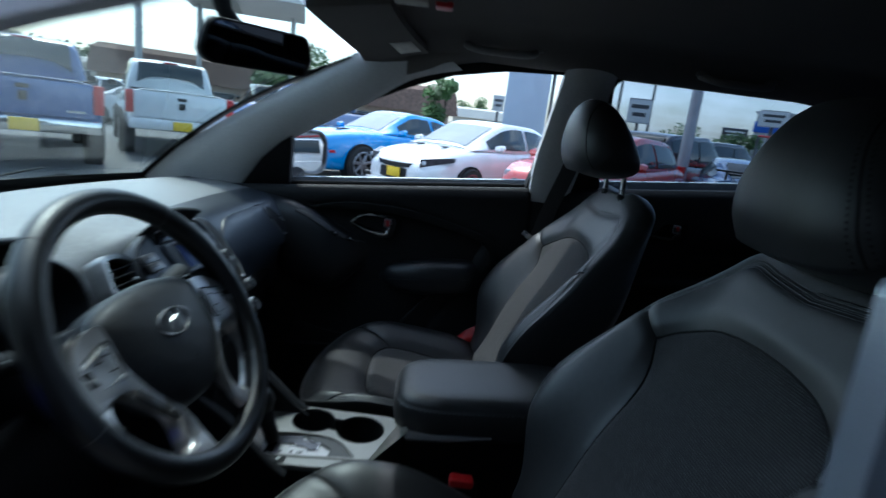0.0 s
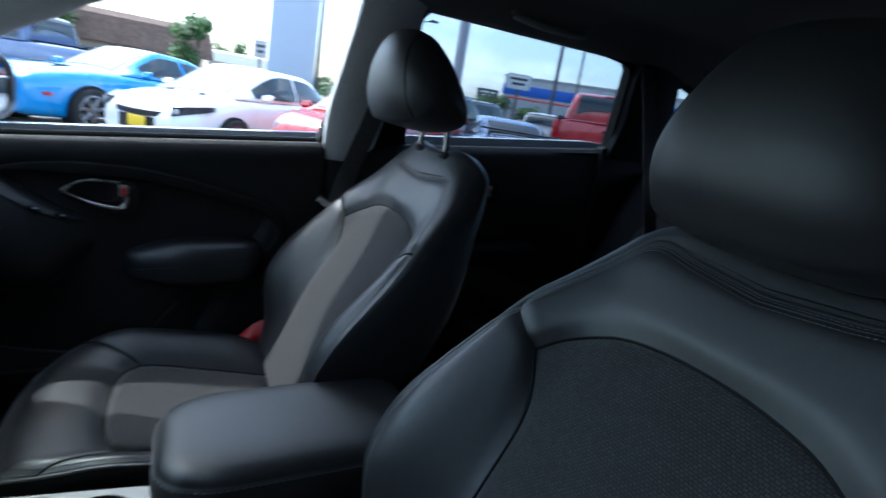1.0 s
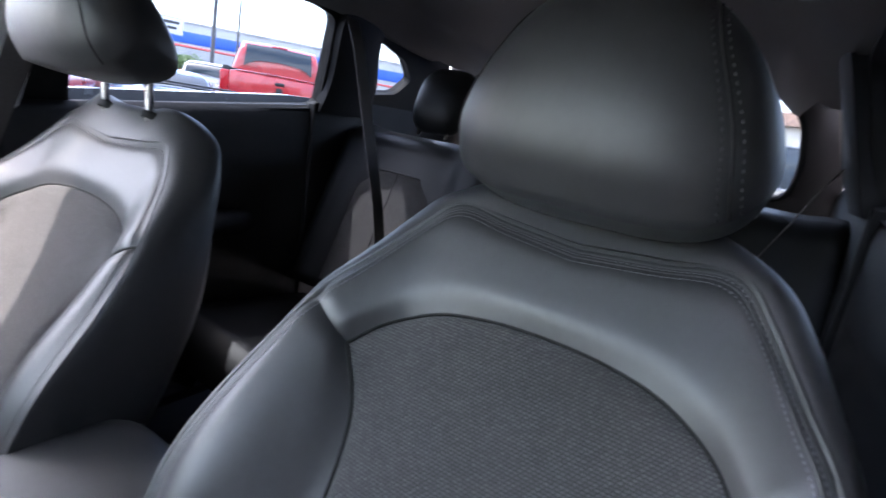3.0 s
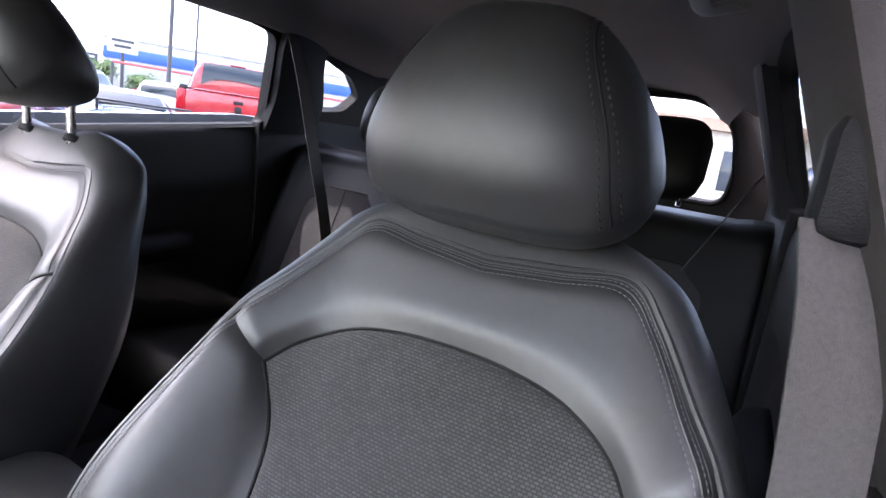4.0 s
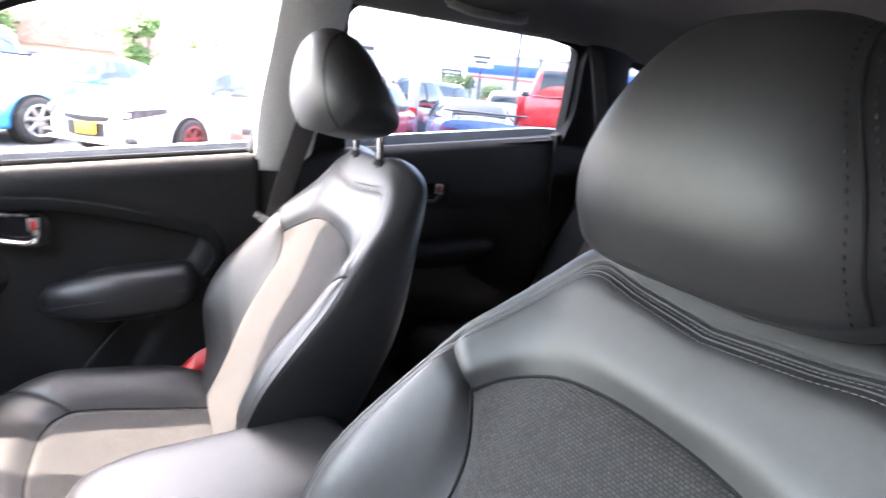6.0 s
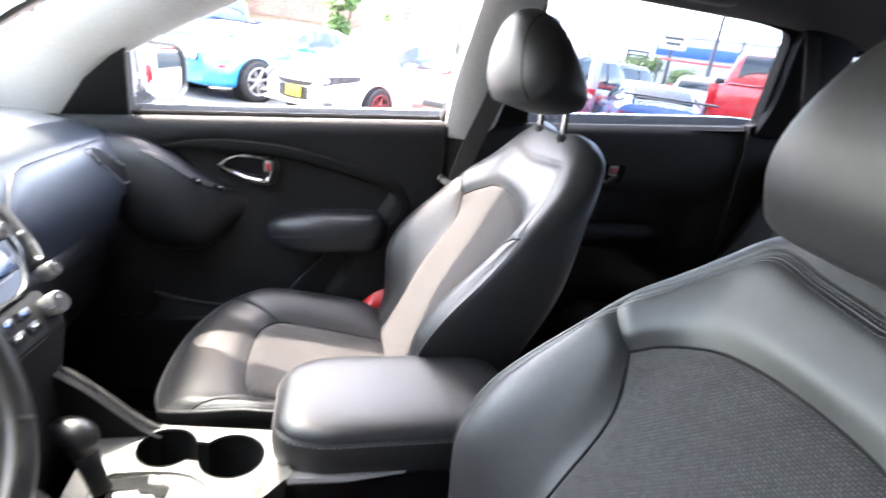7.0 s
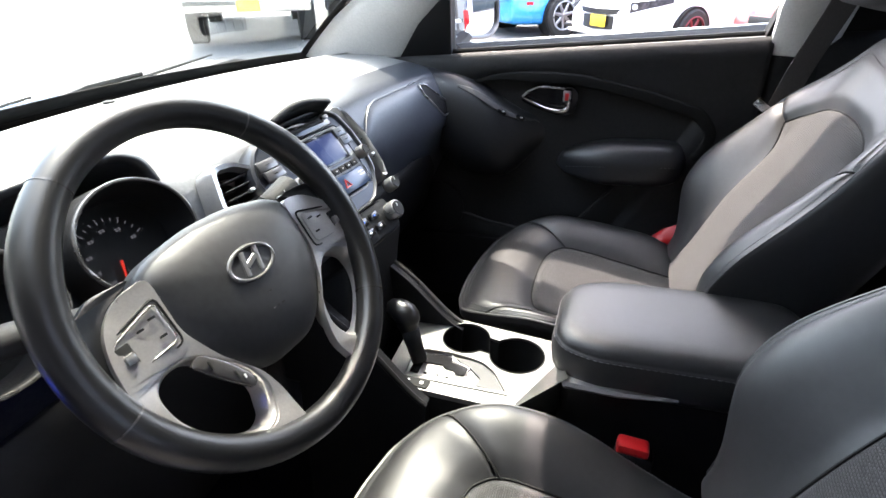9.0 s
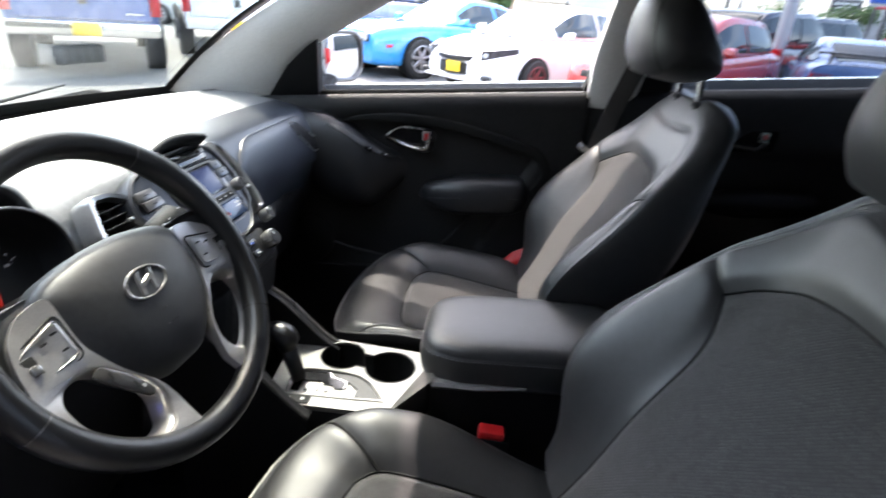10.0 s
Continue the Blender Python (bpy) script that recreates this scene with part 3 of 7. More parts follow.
def uv_from(bm, fn):
    lay = bm.loops.layers.uv.new("UVMap")
    for f in bm.faces:
        for l in f.loops:
            l[lay].uv = fn(l.vert.co)


def front_seat(cy, dx, dz, label, rest, lift=0.0, lean=30.0, thick=1.0, stout=1.1):
    """A front seat with leather sides and cloth middle; cy: its middle across the car; rest: the headrest's middle, half width, depth and height factors, tilt and taper."""
    seat = thing("front_seat", label, "car seat", "front seats")
    base = Vector((0.335 + dx, cy, 0.80 + dz))
    RECLINE = Vector((math.sin(radians(lean)), 0, math.cos(radians(lean))))
    AHEAD = Vector((-RECLINE.z, 0, RECLINE.x))
    n = 7
    O, I, S_OUT = halves(O_HALF, n), halves(I_HALF, n, SEAM), halves(S_HALF, n)
    if cy > 0:
        # squarer shoulders
        S_OUT = [(u, v + 0.024 * smooth(0.34, 0.46, v) * (0.4 + 0.6 * smooth(0.05, 0.11, abs(u)))) for u, v in S_OUT]
    N = len(O)
    k1, k2 = SEAM * n, N - 1 - SEAM * n
    dip = 0.010 if cy < 0 else 0.005

    def depth(u, v):
        g = smooth(-0.06, 0.10, v) * (1 - 0.68 * smooth(0.12, 0.48, v))
        d = 0.060 * smooth(0.13, 0.235, abs(u)) * g
        d += 0.014 * math.exp(-((v - 0.14) / 0.10) ** 2)
        d += 0.006 * smooth(0.42, 0.50, v)
        return d

    def at(u, v, off=0.0):
        return base + RECLINE * v + AHEAD * (depth(u, v) + off) + Vector((0, u, 0))

    # cloth middle
    R = 12
    C = [(0.0, min(max(v, -0.06), 0.30) if v < 0.30 else 0.30) for u, v in I]
    rows = []
    for r in range(R + 1):
        t = r / R
        row = []
        for (cu, cv), (iu, iv) in zip(C, I):
            u, v = cu + (iu - cu) * t, cv + (iv - cv) * t
            row.append(at(u, v, 0.007 * (1 - t ** 4) - 0.007 * smooth(0.9, 1.0, t)))
        rows.append(row)
    bm = loft(rows, closed=False)
    bmesh.ops.remove_doubles(bm, verts=bm.verts, dist=1e-5)
    uv_from(bm, lambda p: (p.y, (p - base).dot(RECLINE)))
    part("backrest_insert", bm, CLOTH, seat, "grey woven cloth middle of the backrest", sharp=0)

    # leather round it: yoke over the seam, bolsters below
    def swell(i, t, a, b):
        off = 0.0045 * math.sin(math.pi * min(1, t * 1.15)) ** 0.6 if t < 0.87 else 0.0
        off -= 0.005 * (1 - smooth(0.0, 0.24, t)) + dip * smooth(0.70, 1.0, t) ** 2
        ends = min(i - a if a else 99, b - i if b < N - 1 else 99)
        return off - 0.0055 * max(0, 1 - ends / 1.5)

    def band(a, b):
        S = 18
        rows = []
        for r in range(S + 1):
            t = r / S
            row = []
            for i in range(a, b + 1):
                (iu, iv), (ou, ov) = I[i], O[i]
                u, v = iu + (ou - iu) * t, iv + (ov - iv) * t
                row.append(at(u, v, swell(i, t, a, b)))
            rows.append(row)
        return loft(rows, closed=False)

    part("backrest_yoke", band(k1, k2), LEATHER, seat, "black leather top panel of the backrest", sharp=0)
    part("backrest_bolster", band(0, k1), LEATHER, seat, "black leather side bolster", sharp=0)
    part("backrest_bolster", band(k2, N - 1), LEATHER, seat, "black leather side bolster", sharp=0)
    # sides and back
    rings = []
    for f, scale, back in ((0.0, 1.0, 0.0165), (0.22, 1.0, 0.0155), (0.5, 1.0, 0.018), (0.78, 1.0, 0.027), (0.93, 1.0, 0.040), (1.0, 1.0, 0.058), (1.03, 1.0, 0.085), (1.0, 1.0, 0.118), (0.8, 0.985, 0.142), (0.5, 0.93, 0.156), (0.5, 0.55, 0.162), (0.5, 0.2, 0.164)):
        row = []
        for (u, v), (su, sv) in zip(O, S_OUT):
            deep = back - (0.0165 - dip) * max(0.0, 1 - f) if back < 0.03 else 0.03 + (back - 0.03) * (stout - (stout - thick) * smooth(0.26, 0.50, v))
            crest = smooth(0.160, 0.060, abs(u)) * smooth(0.40, 0.46, v)
            deep *= 1 - crest * (0.93 if f < 0.95 and back < 0.05 else 0.55 if back < 0.07 else 0.1)
            du, dv = (u + (su - u) * f) * scale, 0.2 + (v + (sv - v) * f - 0.2) * (scale if v > 0.2 else 1.0)
            lead = depth(u, v) * max(0.0, 1 - max(0.0, back - 0.0195) / 0.11)
            row.append(base + RECLINE * dv + AHEAD * (lead - deep) + Vector((0, du, 0)))
        rings.append(row)
    if cy < 0:
        part("piping", tube([p + Vector((0.0, 0.0015 if p.y > cy else -0.0015, 0.0)) for p in rings[7]], 0.0026, 6), LEATHER, seat, "thin leather piping along the back edge")
    part("backrest_shell", loft(rings, closed=False), LEATHER, seat, "black leather sides and back of the backrest", sharp=0)
    edge = [at(u, v, -0.0015 - dip) for u, v in O]
    part("piping", tube(edge, 0.0032 if cy < 0 else 0.0022, 6), LEATHER, seat, "black leather piping round the backrest")
    def along_edge(inset, lift):
        q = []
        for i in range(N):
            (iu, iv), (ou, ov) = I[i], O[i]
            t = 1 - inset / Vector((ou - iu, ov - iv)).length
            a, b = (0, k1) if i <= k1 else (k1, k2) if i < k2 else (k2, N - 1)
            q.append(at(iu + (ou - iu) * t, iv + (ov - iv) * t, swell(i, t, a, b) + lift))
        return q

    for inset in (0.0065, 0.0135) if cy < 0 else ():
        part("welt", tube(along_edge(inset, -0.0012), 0.0019, 6), LEATHER, seat, "raised leather welt inside the piping")
    for inset in (0.0095, 0.0185) if cy < 0 else (0.011,):
        part("stitching", stitches(along_edge(inset, 0.0003), 0.0036, 0.0014, 0.0007), THREAD if cy < 0 else LEATHER, seat, "pale grey double stitching")
    # dark grooves where the panels meet
    seam_i = [at(u, v, -0.005) for u, v in I]
    part("seam", tube(seam_i, 0.0018, 6), RUBBER, seat, "dark seam round the cloth")
    for i in (k1, k2):
        (iu, iv), (ou, ov) = I[i], O[i]
        part("seam", tube([at(iu + (ou - iu) * t, iv + (ov - iv) * t, swell(i, t, 0, k1) + 0.0012) for t in [j / 12 for j in range(13)]], 0.0019, 6), RUBBER, seat, "dark seam across the side")

    # cushion: u across, w from the rear (0) to the front (0.47)
    cx0, cz0 = 0.345 + dx, 0.668 + dz + lift
    near, roll = (0.0, 0.026) if cy < 0 else (0.030, 0.014)
    CO = [(0.232 + near, -0.02), (0.255 + 0.8 * near, 0.10), (0.280 + 0.16 * near, 0.22), (0.276, 0.33), (0.248, 0.415), (0.205, 0.462), (0.16, 0.478), (0.12, 0.486), (0.06, 0.491), (0.0, 0.493)]
    CI = [(0.135, -0.02), (0.150, 0.08), (0.158, 0.17), (0.162, 0.24), (0.160, 0.295), (0.142, 0.325), (0.122, 0.334), (0.10, 0.340), (0.05, 0.345), (0.0, 0.346)]
    CO2, CI2 = halves(CO, n), halves(CI, n)
    if cy > 0:
        # narrower beside the console
        CO2 = [(u * (0.90 - 0.20 * smooth(0.0, 0.25, w)) if u < 0 else u, w) for u, w in CO2]
        CI2 = [(u * 0.84 if u < 0 else u, w if w < 0.1 else 0.1 + (w - 0.1) * 0.94) for u, w in CI2]

    def top(u, w, off=0.0):
        z = 0.030 * smooth(0.0, 0.40, w)
        z += 0.045 * smooth(0.13, 0.24, abs(u)) * smooth(0.47, 0.30, w) * smooth(-0.02 - 2 * near, 0.26 - 5 * near, w)
        z -= 0.030 * smooth(0.38, 0.50, w) ** 2
        return Vector((cx0 - w, cy + u, cz0 + z + off))

    rows = []
    for r in range(11):
        t = r / 10
        rows.append([top(iu * t, 0.14 + (iw - 0.14) * t if iw > 0.14 else iw * t + 0.14 * (1 - t), 0.008 * (1 - t ** 4) - 0.007 * smooth(0.88, 1, t)) for iu, iw in CI2])
    bm = loft(rows, closed=True)
    bmesh.ops.remove_doubles(bm, verts=bm.verts, dist=1e-5)
    uv_from(bm, lambda p: (p.y, p.x))
    part("cushion_insert", bm, CLOTH, seat, "grey woven cloth middle of the cushion", sharp=0)

    def cband(a, b):
        rows = []
        for r in range(15):
            t = r / 14
            row = []
            for i in range(a, b + 1):
                (iu, iw), (ou, ow) = CI2[i], CO2[i]
                off = 0.006 * math.sin(math.pi * t) ** 0.5 - 0.006 * (1 - smooth(0, 0.2, t)) - roll * smooth(0.65, 1.0, t) ** 2
                ends = min(i - a if a else 99, b - i if b < N - 1 else 99)
                off -= 0.005 * max(0, 1 - ends / 1.5)
                row.append(top(iu + (ou - iu) * t, iw + (ow - iw) * t, off))
            rows.append(row)
        return loft(rows, closed=False)

    part("cushion_front", cband(k1, k2), LEATHER, seat, "black leather front of the cushion", sharp=0)
    part("cushion_bolster", cband(0, k1), LEATHER, seat, "black leather side of the cushion", sharp=0)
    part("cushion_bolster", cband(k2, N - 1), LEATHER, seat, "black leather side of the cushion", sharp=0)
    rings = []
    drop = ((1.0, 0.026), (1.018, 0.045), (1.02, 0.09), (0.99, 0.13), (0.93, 0.165), (0.8, 0.18)) if cy < 0 else ((1.0, 0.014), (1.006, 0.022), (1.003, 0.032), (0.975, 0.042), (0.93, 0.06), (0.90, 0.12), (0.80, 0.18))
    for g, down in drop:
        rings.append([Vector((cx0 - (0.2 + (w - 0.2) * g), cy + u * g, top(u, w).z - down)) for u, w in CO2])
    part("cushion_side", loft(rings, closed=False), LEATHER, seat, "black leather skirt of the cushion", sharp=0)
    part("piping", tube([top(u, w, 0.0005 - roll) for u, w in CO2], 0.0034, 6), LEATHER, seat, "black leather piping round the cushion")
    for inset in (0.009, 0.019):
        q = []
        for i in range(N):
            (iu, iw), (ou, ow) = CI2[i], CO2[i]
            t = 1 - inset / Vector((ou - iu, ow - iw)).length
            off = 0.006 * math.sin(math.pi * t) ** 0.5 - roll * smooth(0.65, 1.0, t) ** 2
            q.append(top(iu + (ou - iu) * t, iw + (ow - iw) * t, off + 0.0006))
        part("stitching", stitches(q, 0.0042, 0.0013, 0.0008), THREAD, seat, "pale grey double stitching")
    part("seam", tube([top(u, w, -0.0055) for u, w in CI2], 0.0018, 6), RUBBER, seat, "dark seam round the cloth")
    for i in (k1, k2):
        (iu, iw), (ou, ow) = CI2[i], CO2[i]
        part("seam", tube([top(iu + (ou - iu) * t, iw + (ow - iw) * t, 0.006 * math.sin(math.pi * t) ** 0.5 - roll * smooth(0.65, 1.0, t) ** 2 - 0.003) for t in [j / 10 for j in range(11)]], 0.0018, 6), RUBBER, seat, "dark seam across the cushion")
    part("seat_base", box(cx0 - 0.23, cy, 0.44 + dz / 2, 0.44, 0.46, 0.20, 0.03), PLASTIC, seat, "black plastic seat base")
    for sy in (-1, 1):
        part("rail", box(cx0 - 0.20, cy + sy * 0.19, 0.352, 0.36, 0.035, 0.045, 0.006), PLASTIC, seat, "black seat rail")

    # headrest on two posts
    hx, hy, hz, hw, hd, hh, tilt, taper = rest
    hb = Vector((hx, hy, hz))
    HUP = Vector((math.sin(tilt), 0, math.cos(tilt)))
    HFW = Vector((-math.cos(tilt), 0, math.sin(tilt)))
    prof = [(0.040, -0.100), (0.057, -0.06), (0.061, -0.01), (0.055, 0.045), (0.041, 0.085), (0.018, 0.108), (-0.012, 0.100), (-0.046, 0.062), (-0.078, 0.005), (-0.102, -0.055), (-0.092, -0.094), (-0.025, -0.112)]
    ring0 = [Vector((p[0] * hd, p[1] * hh, 0)) for p in prof]

    def rest_at(a, p, out=0.0):
        k = max(0.02, (1 - abs(a) ** 3.4)) ** 0.45
        y = p.y * (0.15 + 0.85 * k)
        return hb + Vector((0, hw * a * (1 - taper * smooth(-0.03, 0.10, y)), 0)) + HFW * (p.x * k + out - 0.016 * a * a) + HUP * (0.94 * y - 0.006 * a * a)

    closed_prof = spline(ring0 + [ring0[0]], 4)[:-1]
    hr = part("headrest", loft([[rest_at(-1 + i / 18, p) for p in closed_prof] for i in range(37)]), LEATHER, seat, "black leather headrest", sharp=0)
    for side in (-1, 1):
        run = [(side * ((0.735 if side < 0 else 0.86) - 0.95 * p.y), p) for p in spline(ring0[:8], 6)]
        for da in (-0.050, 0.050) if side < 0 and cy < 0 else ():
            part("stitching", stitches([rest_at(a + da, p, 0.0003) for a, p in run], 0.0032, 0.0036, 0.0011), DARKTHREAD, hr, "dark stitching on the headrest")
        part("seam", tube([rest_at(a, p) for a, p in run], 0.0012, 6), RUBBER, hr, "dark seam of the headrest")
    for sy in (-0.062, 0.062):
        foot = base + RECLINE * 0.528 + AHEAD * 0.004 + Vector((0, sy, 0))
        part("headrest_post", tube([foot - Vector((0, 0, 0.03)), Vector((foot.x - 0.004, foot.y, hz - 0.055))], 0.0066, 12), CHROME, seat, "chrome headrest post")
        part("post_guide", disc(0.019, 0.012, 20, frame_of(foot - RECLINE * 0.010 - AHEAD * 0.010, RECLINE), 0.003), PLASTIC, seat, "black plastic guide round the post")
    return seat


front_seat(-0.38, 0.0, 0.0, "black leather and grey cloth driver's seat beside the console", (0.551, -0.385, 1.335, 0.137, 1.15, 0.945, 0.139, 0.241), lift=0.025, thick=0.80)
front_seat(0.372, -0.012, -0.032, "black leather and grey cloth passenger seat, partly in sun", (0.491, 0.368, 1.361, 0.139, 0.99, 0.87, 0.005, 0.166), lift=0.030, lean=28.5, thick=0.20, stout=0.52)

# ---- rear bench ----
def rear_bench():
    bench = thing("rear_bench", "black leather and grey cloth rear bench, partly in sun", "car seat")
    A = Vector((0.39, 0, 0.92)).normalized()
    F = Vector((-A.z, 0, A.x))
    b0 = Vector((1.28, 0, 0.74))
    for nm, y0, y1 in (("backrest", -0.69, 0.10), ("backrest", 0.105, 0.69)):
        def f(u, v, y0=y0, y1=y1):
            y = y0 + (y1 - y0) * u
            edge = min(u, 1 - u) * (y1 - y0)
            d = 0.03 * smooth(0, 0.05, edge) + 0.03 * smooth(0.02, 0.10, abs(abs(y) - 0.43) - 0.13) - 0.09 * smooth(0.86, 1.0, v) ** 2
            return b0 + A * (0.56 * v) + F * d + Vector((0, y, 0))
        part(nm, grid(f, 24, 18, thick=0.10), SHADEDLEATHER, bench, "black leather rear backrest", sharp=0)
    for yc in (-0.43, 0.43):
        def g(u, v, yc=yc):
            hw = 0.148 * (1 - smooth(0.75, 1.0, v) ** 2 * 0.45)
            y = yc - hw + 2 * hw * u
            return b0 + A * (0.03 + 0.37 * v) + F * (0.038 - 0.012 * (2 * u - 1) ** 4) + Vector((0, y, 0))
        bm = grid(g, 12, 14)
        uv_from(bm, lambda p: (p.y, p.z))
        part("backrest_insert", bm, CLOTH, bench, "grey woven cloth middle of the rear backrest", sharp=0)
        part("seam", tube([g(u, 1) for u in [i / 10 for i in range(11)]], 0.003, 6), SHADEDLEATHER, bench)
        part("seam", tube([g(0.5, v) + F * 0.001 for v in [i / 10 for i in range(11)]], 0.002, 6), SHADEDLEATHER, bench)
    def c(u, v):
        y = -0.69 + 1.38 * u
        return Vector((1.30 - 0.50 * v, y, 0.70 + 0.05 * v - 0.10 * smooth(0.82, 1, v) ** 2 - 0.06 * smooth(0.94, 1.0, abs(2 * u - 1)) - 0.02 * math.exp(-((abs(y) - 0.34) / 0.12) ** 2)))
    part("cushion", grid(c, 36, 16, thick=0.14), SHADEDLEATHER, bench, "black leather rear cushion", sharp=0)
    for yc in (-0.41, 0.41):
        h0 = b0 + A * 0.672 + F * -0.02
        rings = []
        for i in range(15):
            a = -1 + 2 * i / 14
            k = max(0.03, 1 - abs(a) ** 4) ** 0.45
            rings.append([h0 + Vector((0, yc + 0.092 * a, 0)) + F * (0.055 * k * math.cos(q)) + A * (0.108 * (0.3 + 0.7 * k) * math.sin(q)) for q in [2 * math.pi * j / 16 for j in range(16)]])
        part("headrest", loft(rings), SHADEDLEATHER, bench, "black leather rear headrest", sharp=0)
        for sy in (-0.05, 0.05):
            part("headrest_post", tube([h0 + A * -0.12 + Vector((0, yc + sy, 0)), h0 + A * -0.05 + Vector((0, yc + sy, 0))], 0.006, 8), CHROME, bench)
    return bench


rear_bench()

# ---- front passenger door lining ----
def arc_z(x):
    """Upper edge of the recessed middle of the door lining."""
    return 1.088 - 0.030 * math.exp(-((x + 0.30) / 0.10) ** 2) - 0.348 * max(0, x) ** 1.46


def pod_at(t, q, lift=0.0):
    """A place on the swept pod: t along it, q round it."""
    x = -0.60 + 0.585 * t
    hi = 1.092 - 0.012 * smooth(-0.40, -0.28, x) - 0.10 * smooth(-0.30, -0.06, x) - 0.035 * smooth(-0.08, -0.015, x)
    lo = 0.93 - 0.125 * smooth(-0.42, -0.24, x) + 0.11 * smooth(-0.16, -0.015, x)
    zc, h = (hi + lo) / 2, (hi - lo) / 2
    d = (0.10 + 0.05 * smooth(0.5, 0.1, t)) * (1 - 0.92 * smooth(0.66, 1.0, t) ** 1.5)
    c = max(0.0, math.cos(q))
    return Vector((x, 0.718 - (d + lift) * c ** 0.6 if c > 1e-6 else 0.718, zc + (h + lift) * math.sin(q)))


def front_door():
    door = thing("front_door", "dark grey plastic door lining with armrest and chrome handle, closed", "car door")

    def f(u, v):
        x = -0.60 + 1.03 * u
        z = 0.40 + (sill(x) - 0.40) * v
        y = 0.700 + 0.012 * smooth(0.97, 1.0, v)
        y += 0.020 * smooth(0.008, -0.010, z - arc_z(x)) * smooth(-0.34, -0.24, x) * smooth(0.335, 0.318, x + 0.5 * (1.0 - z))
        y -= 0.030 * smooth(0.66, 0.55, z) * smooth(-0.45, -0.2, x)
        return Vector((x, y, z))

    part("lining", grid(f, 90, 70, thick=0.02), DOORGREY, door, "dark grey textured door lining", sharp=0)
    part("sill_strip", tube([(x, 0.712, sill(x) + 0.002) for x in (-0.32, 0.0, 0.2, 0.42)], 0.010, 8, flat=0.6), SILVER, door, "pale strip along the window sill")
    part("seal", tube([(x, 0.728, sill(x) + 0.012) for x in (-0.32, 0.0, 0.2, 0.42)], 0.006, 6), RUBBER, door, "black glass seal")
    band = [(x, 0.681, arc_z(x) - 0.010) for x in [-0.25 + 0.0265 * i for i in range(22)]] + [(0.330, 0.681, 0.994), (0.343, 0.681, 0.968), (0.338, 0.681, 0.936), (0.318, 0.681, 0.905)]
    part("trim_line", tube(spline(band, 2), [0.002 + 0.013 * min(1, i / 12) for i in range(51)], 8, flat=0.45, up=(0, 1, 0)), RUBBER, door, "dark curved band along the recess edge")
    # armrest
    rings = []
    for i in range(13):
        t = i / 12
        x = -0.012 + 0.325 * t
        k = (max(0.05, 1 - abs(2 * t - 1) ** 6)) ** 0.5 * (0.62 + 0.38 * smooth(0.0, 0.45, t))
        zc = 0.872 + 0.024 * t
        rings.append([Vector((x, 0.715 - 0.085 * k * max(0, math.cos(q)) ** 0.42 if math.cos(q) > 1e-6 else 0.715, zc + 0.054 * k * math.copysign(abs(math.sin(q)) ** 0.75, math.sin(q)) - 0.014 * max(0, math.cos(q)))) for q in [math.pi * (j / 18) - math.pi / 2 for j in range(19)]])
    part("armrest", loft(rings), PODBLACK, door, "black padded armrest", sharp=0)
    part("stitching", stitches([(0.02 + 0.26 * t, 0.633, 0.872 + 0.022 * t) for t in [i / 10 for i in range(11)]], 0.006, 0.003, 0.0009), THREAD, door)
    # handle: dark cup, chrome loop
    part("handle_cup", plate(rounded([(-0.116, 1.016), (-0.095, 1.045), (-0.060, 1.062), (0.015, 1.058), (0.030, 1.040), (0.022, 0.990), (-0.015, 0.984), (-0.06, 0.994)], 0.012), 0.012, (), lambda p: (p[0], 0.690, p[1]), (0, 1, 0)), GLOSSY, door, "dark handle recess")
    part("handle", tube(spline([(-0.108, 0.684, 1.026), (-0.074, 0.678, 1.012), (-0.035, 0.674, 1.001), (0.002, 0.672, 1.003), (0.006, 0.674, 1.030)], 4), [0.003 + 0.0038 * t for t in [i / 16 for i in range(17)]], 10), CHROME, door, "chrome door handle")
    part("handle_rim", tube(spline([(-0.110, 0.685, 1.027), (-0.090, 0.684, 1.044), (-0.060, 0.683, 1.055), (-0.005, 0.683, 1.053)], 4), 0.0030, 8), SILVER, door, "satin rim of the handle")
    part("lock_button", box(0.003, 0.674, 1.037, 0.020, 0.012, 0.028, 0.003), SILVER, door, "silver lock button with a red mark")
    part("lock_mark", box(0.003, 0.6670, 1.037, 0.009, 0.002, 0.018, 0.0005), RED, door, "red mark")
    # swept pod that runs from the dash into the door
    part("pod", loft([[pod_at(i / 24, math.pi * (j / 18) - math.pi / 2) for j in range(19)] for i in range(25)]), PODBLACK, door, "black swept pod with the window switches", sharp=0)
    part("switch_plate", grid(lambda u, v: pod_at(0.56 + 0.36 * u, radians(46 + 15 * v * math.sin(math.pi * (0.08 + 0.84 * u)) + 6 * (1 - u)), 0.0014), 20, 5, thick=0.001), LEATHER, door, "gloss black switch strip", sharp=0)
    for t in (0.765, 0.84):
        p = pod_at(t, radians(52), 0.003)
        part("switch", box(*p, 0.024, 0.016, 0.010, 0.003, m=Matrix.Rotation(0.45, 3, "Y").to_4x4()), PLASTIC, door, "window switch")
        part("switch_mark", box(p.x + 0.004, p.y - 0.0085, p.z + 0.003, 0.006, 0.001, 0.003), PRINT, door)
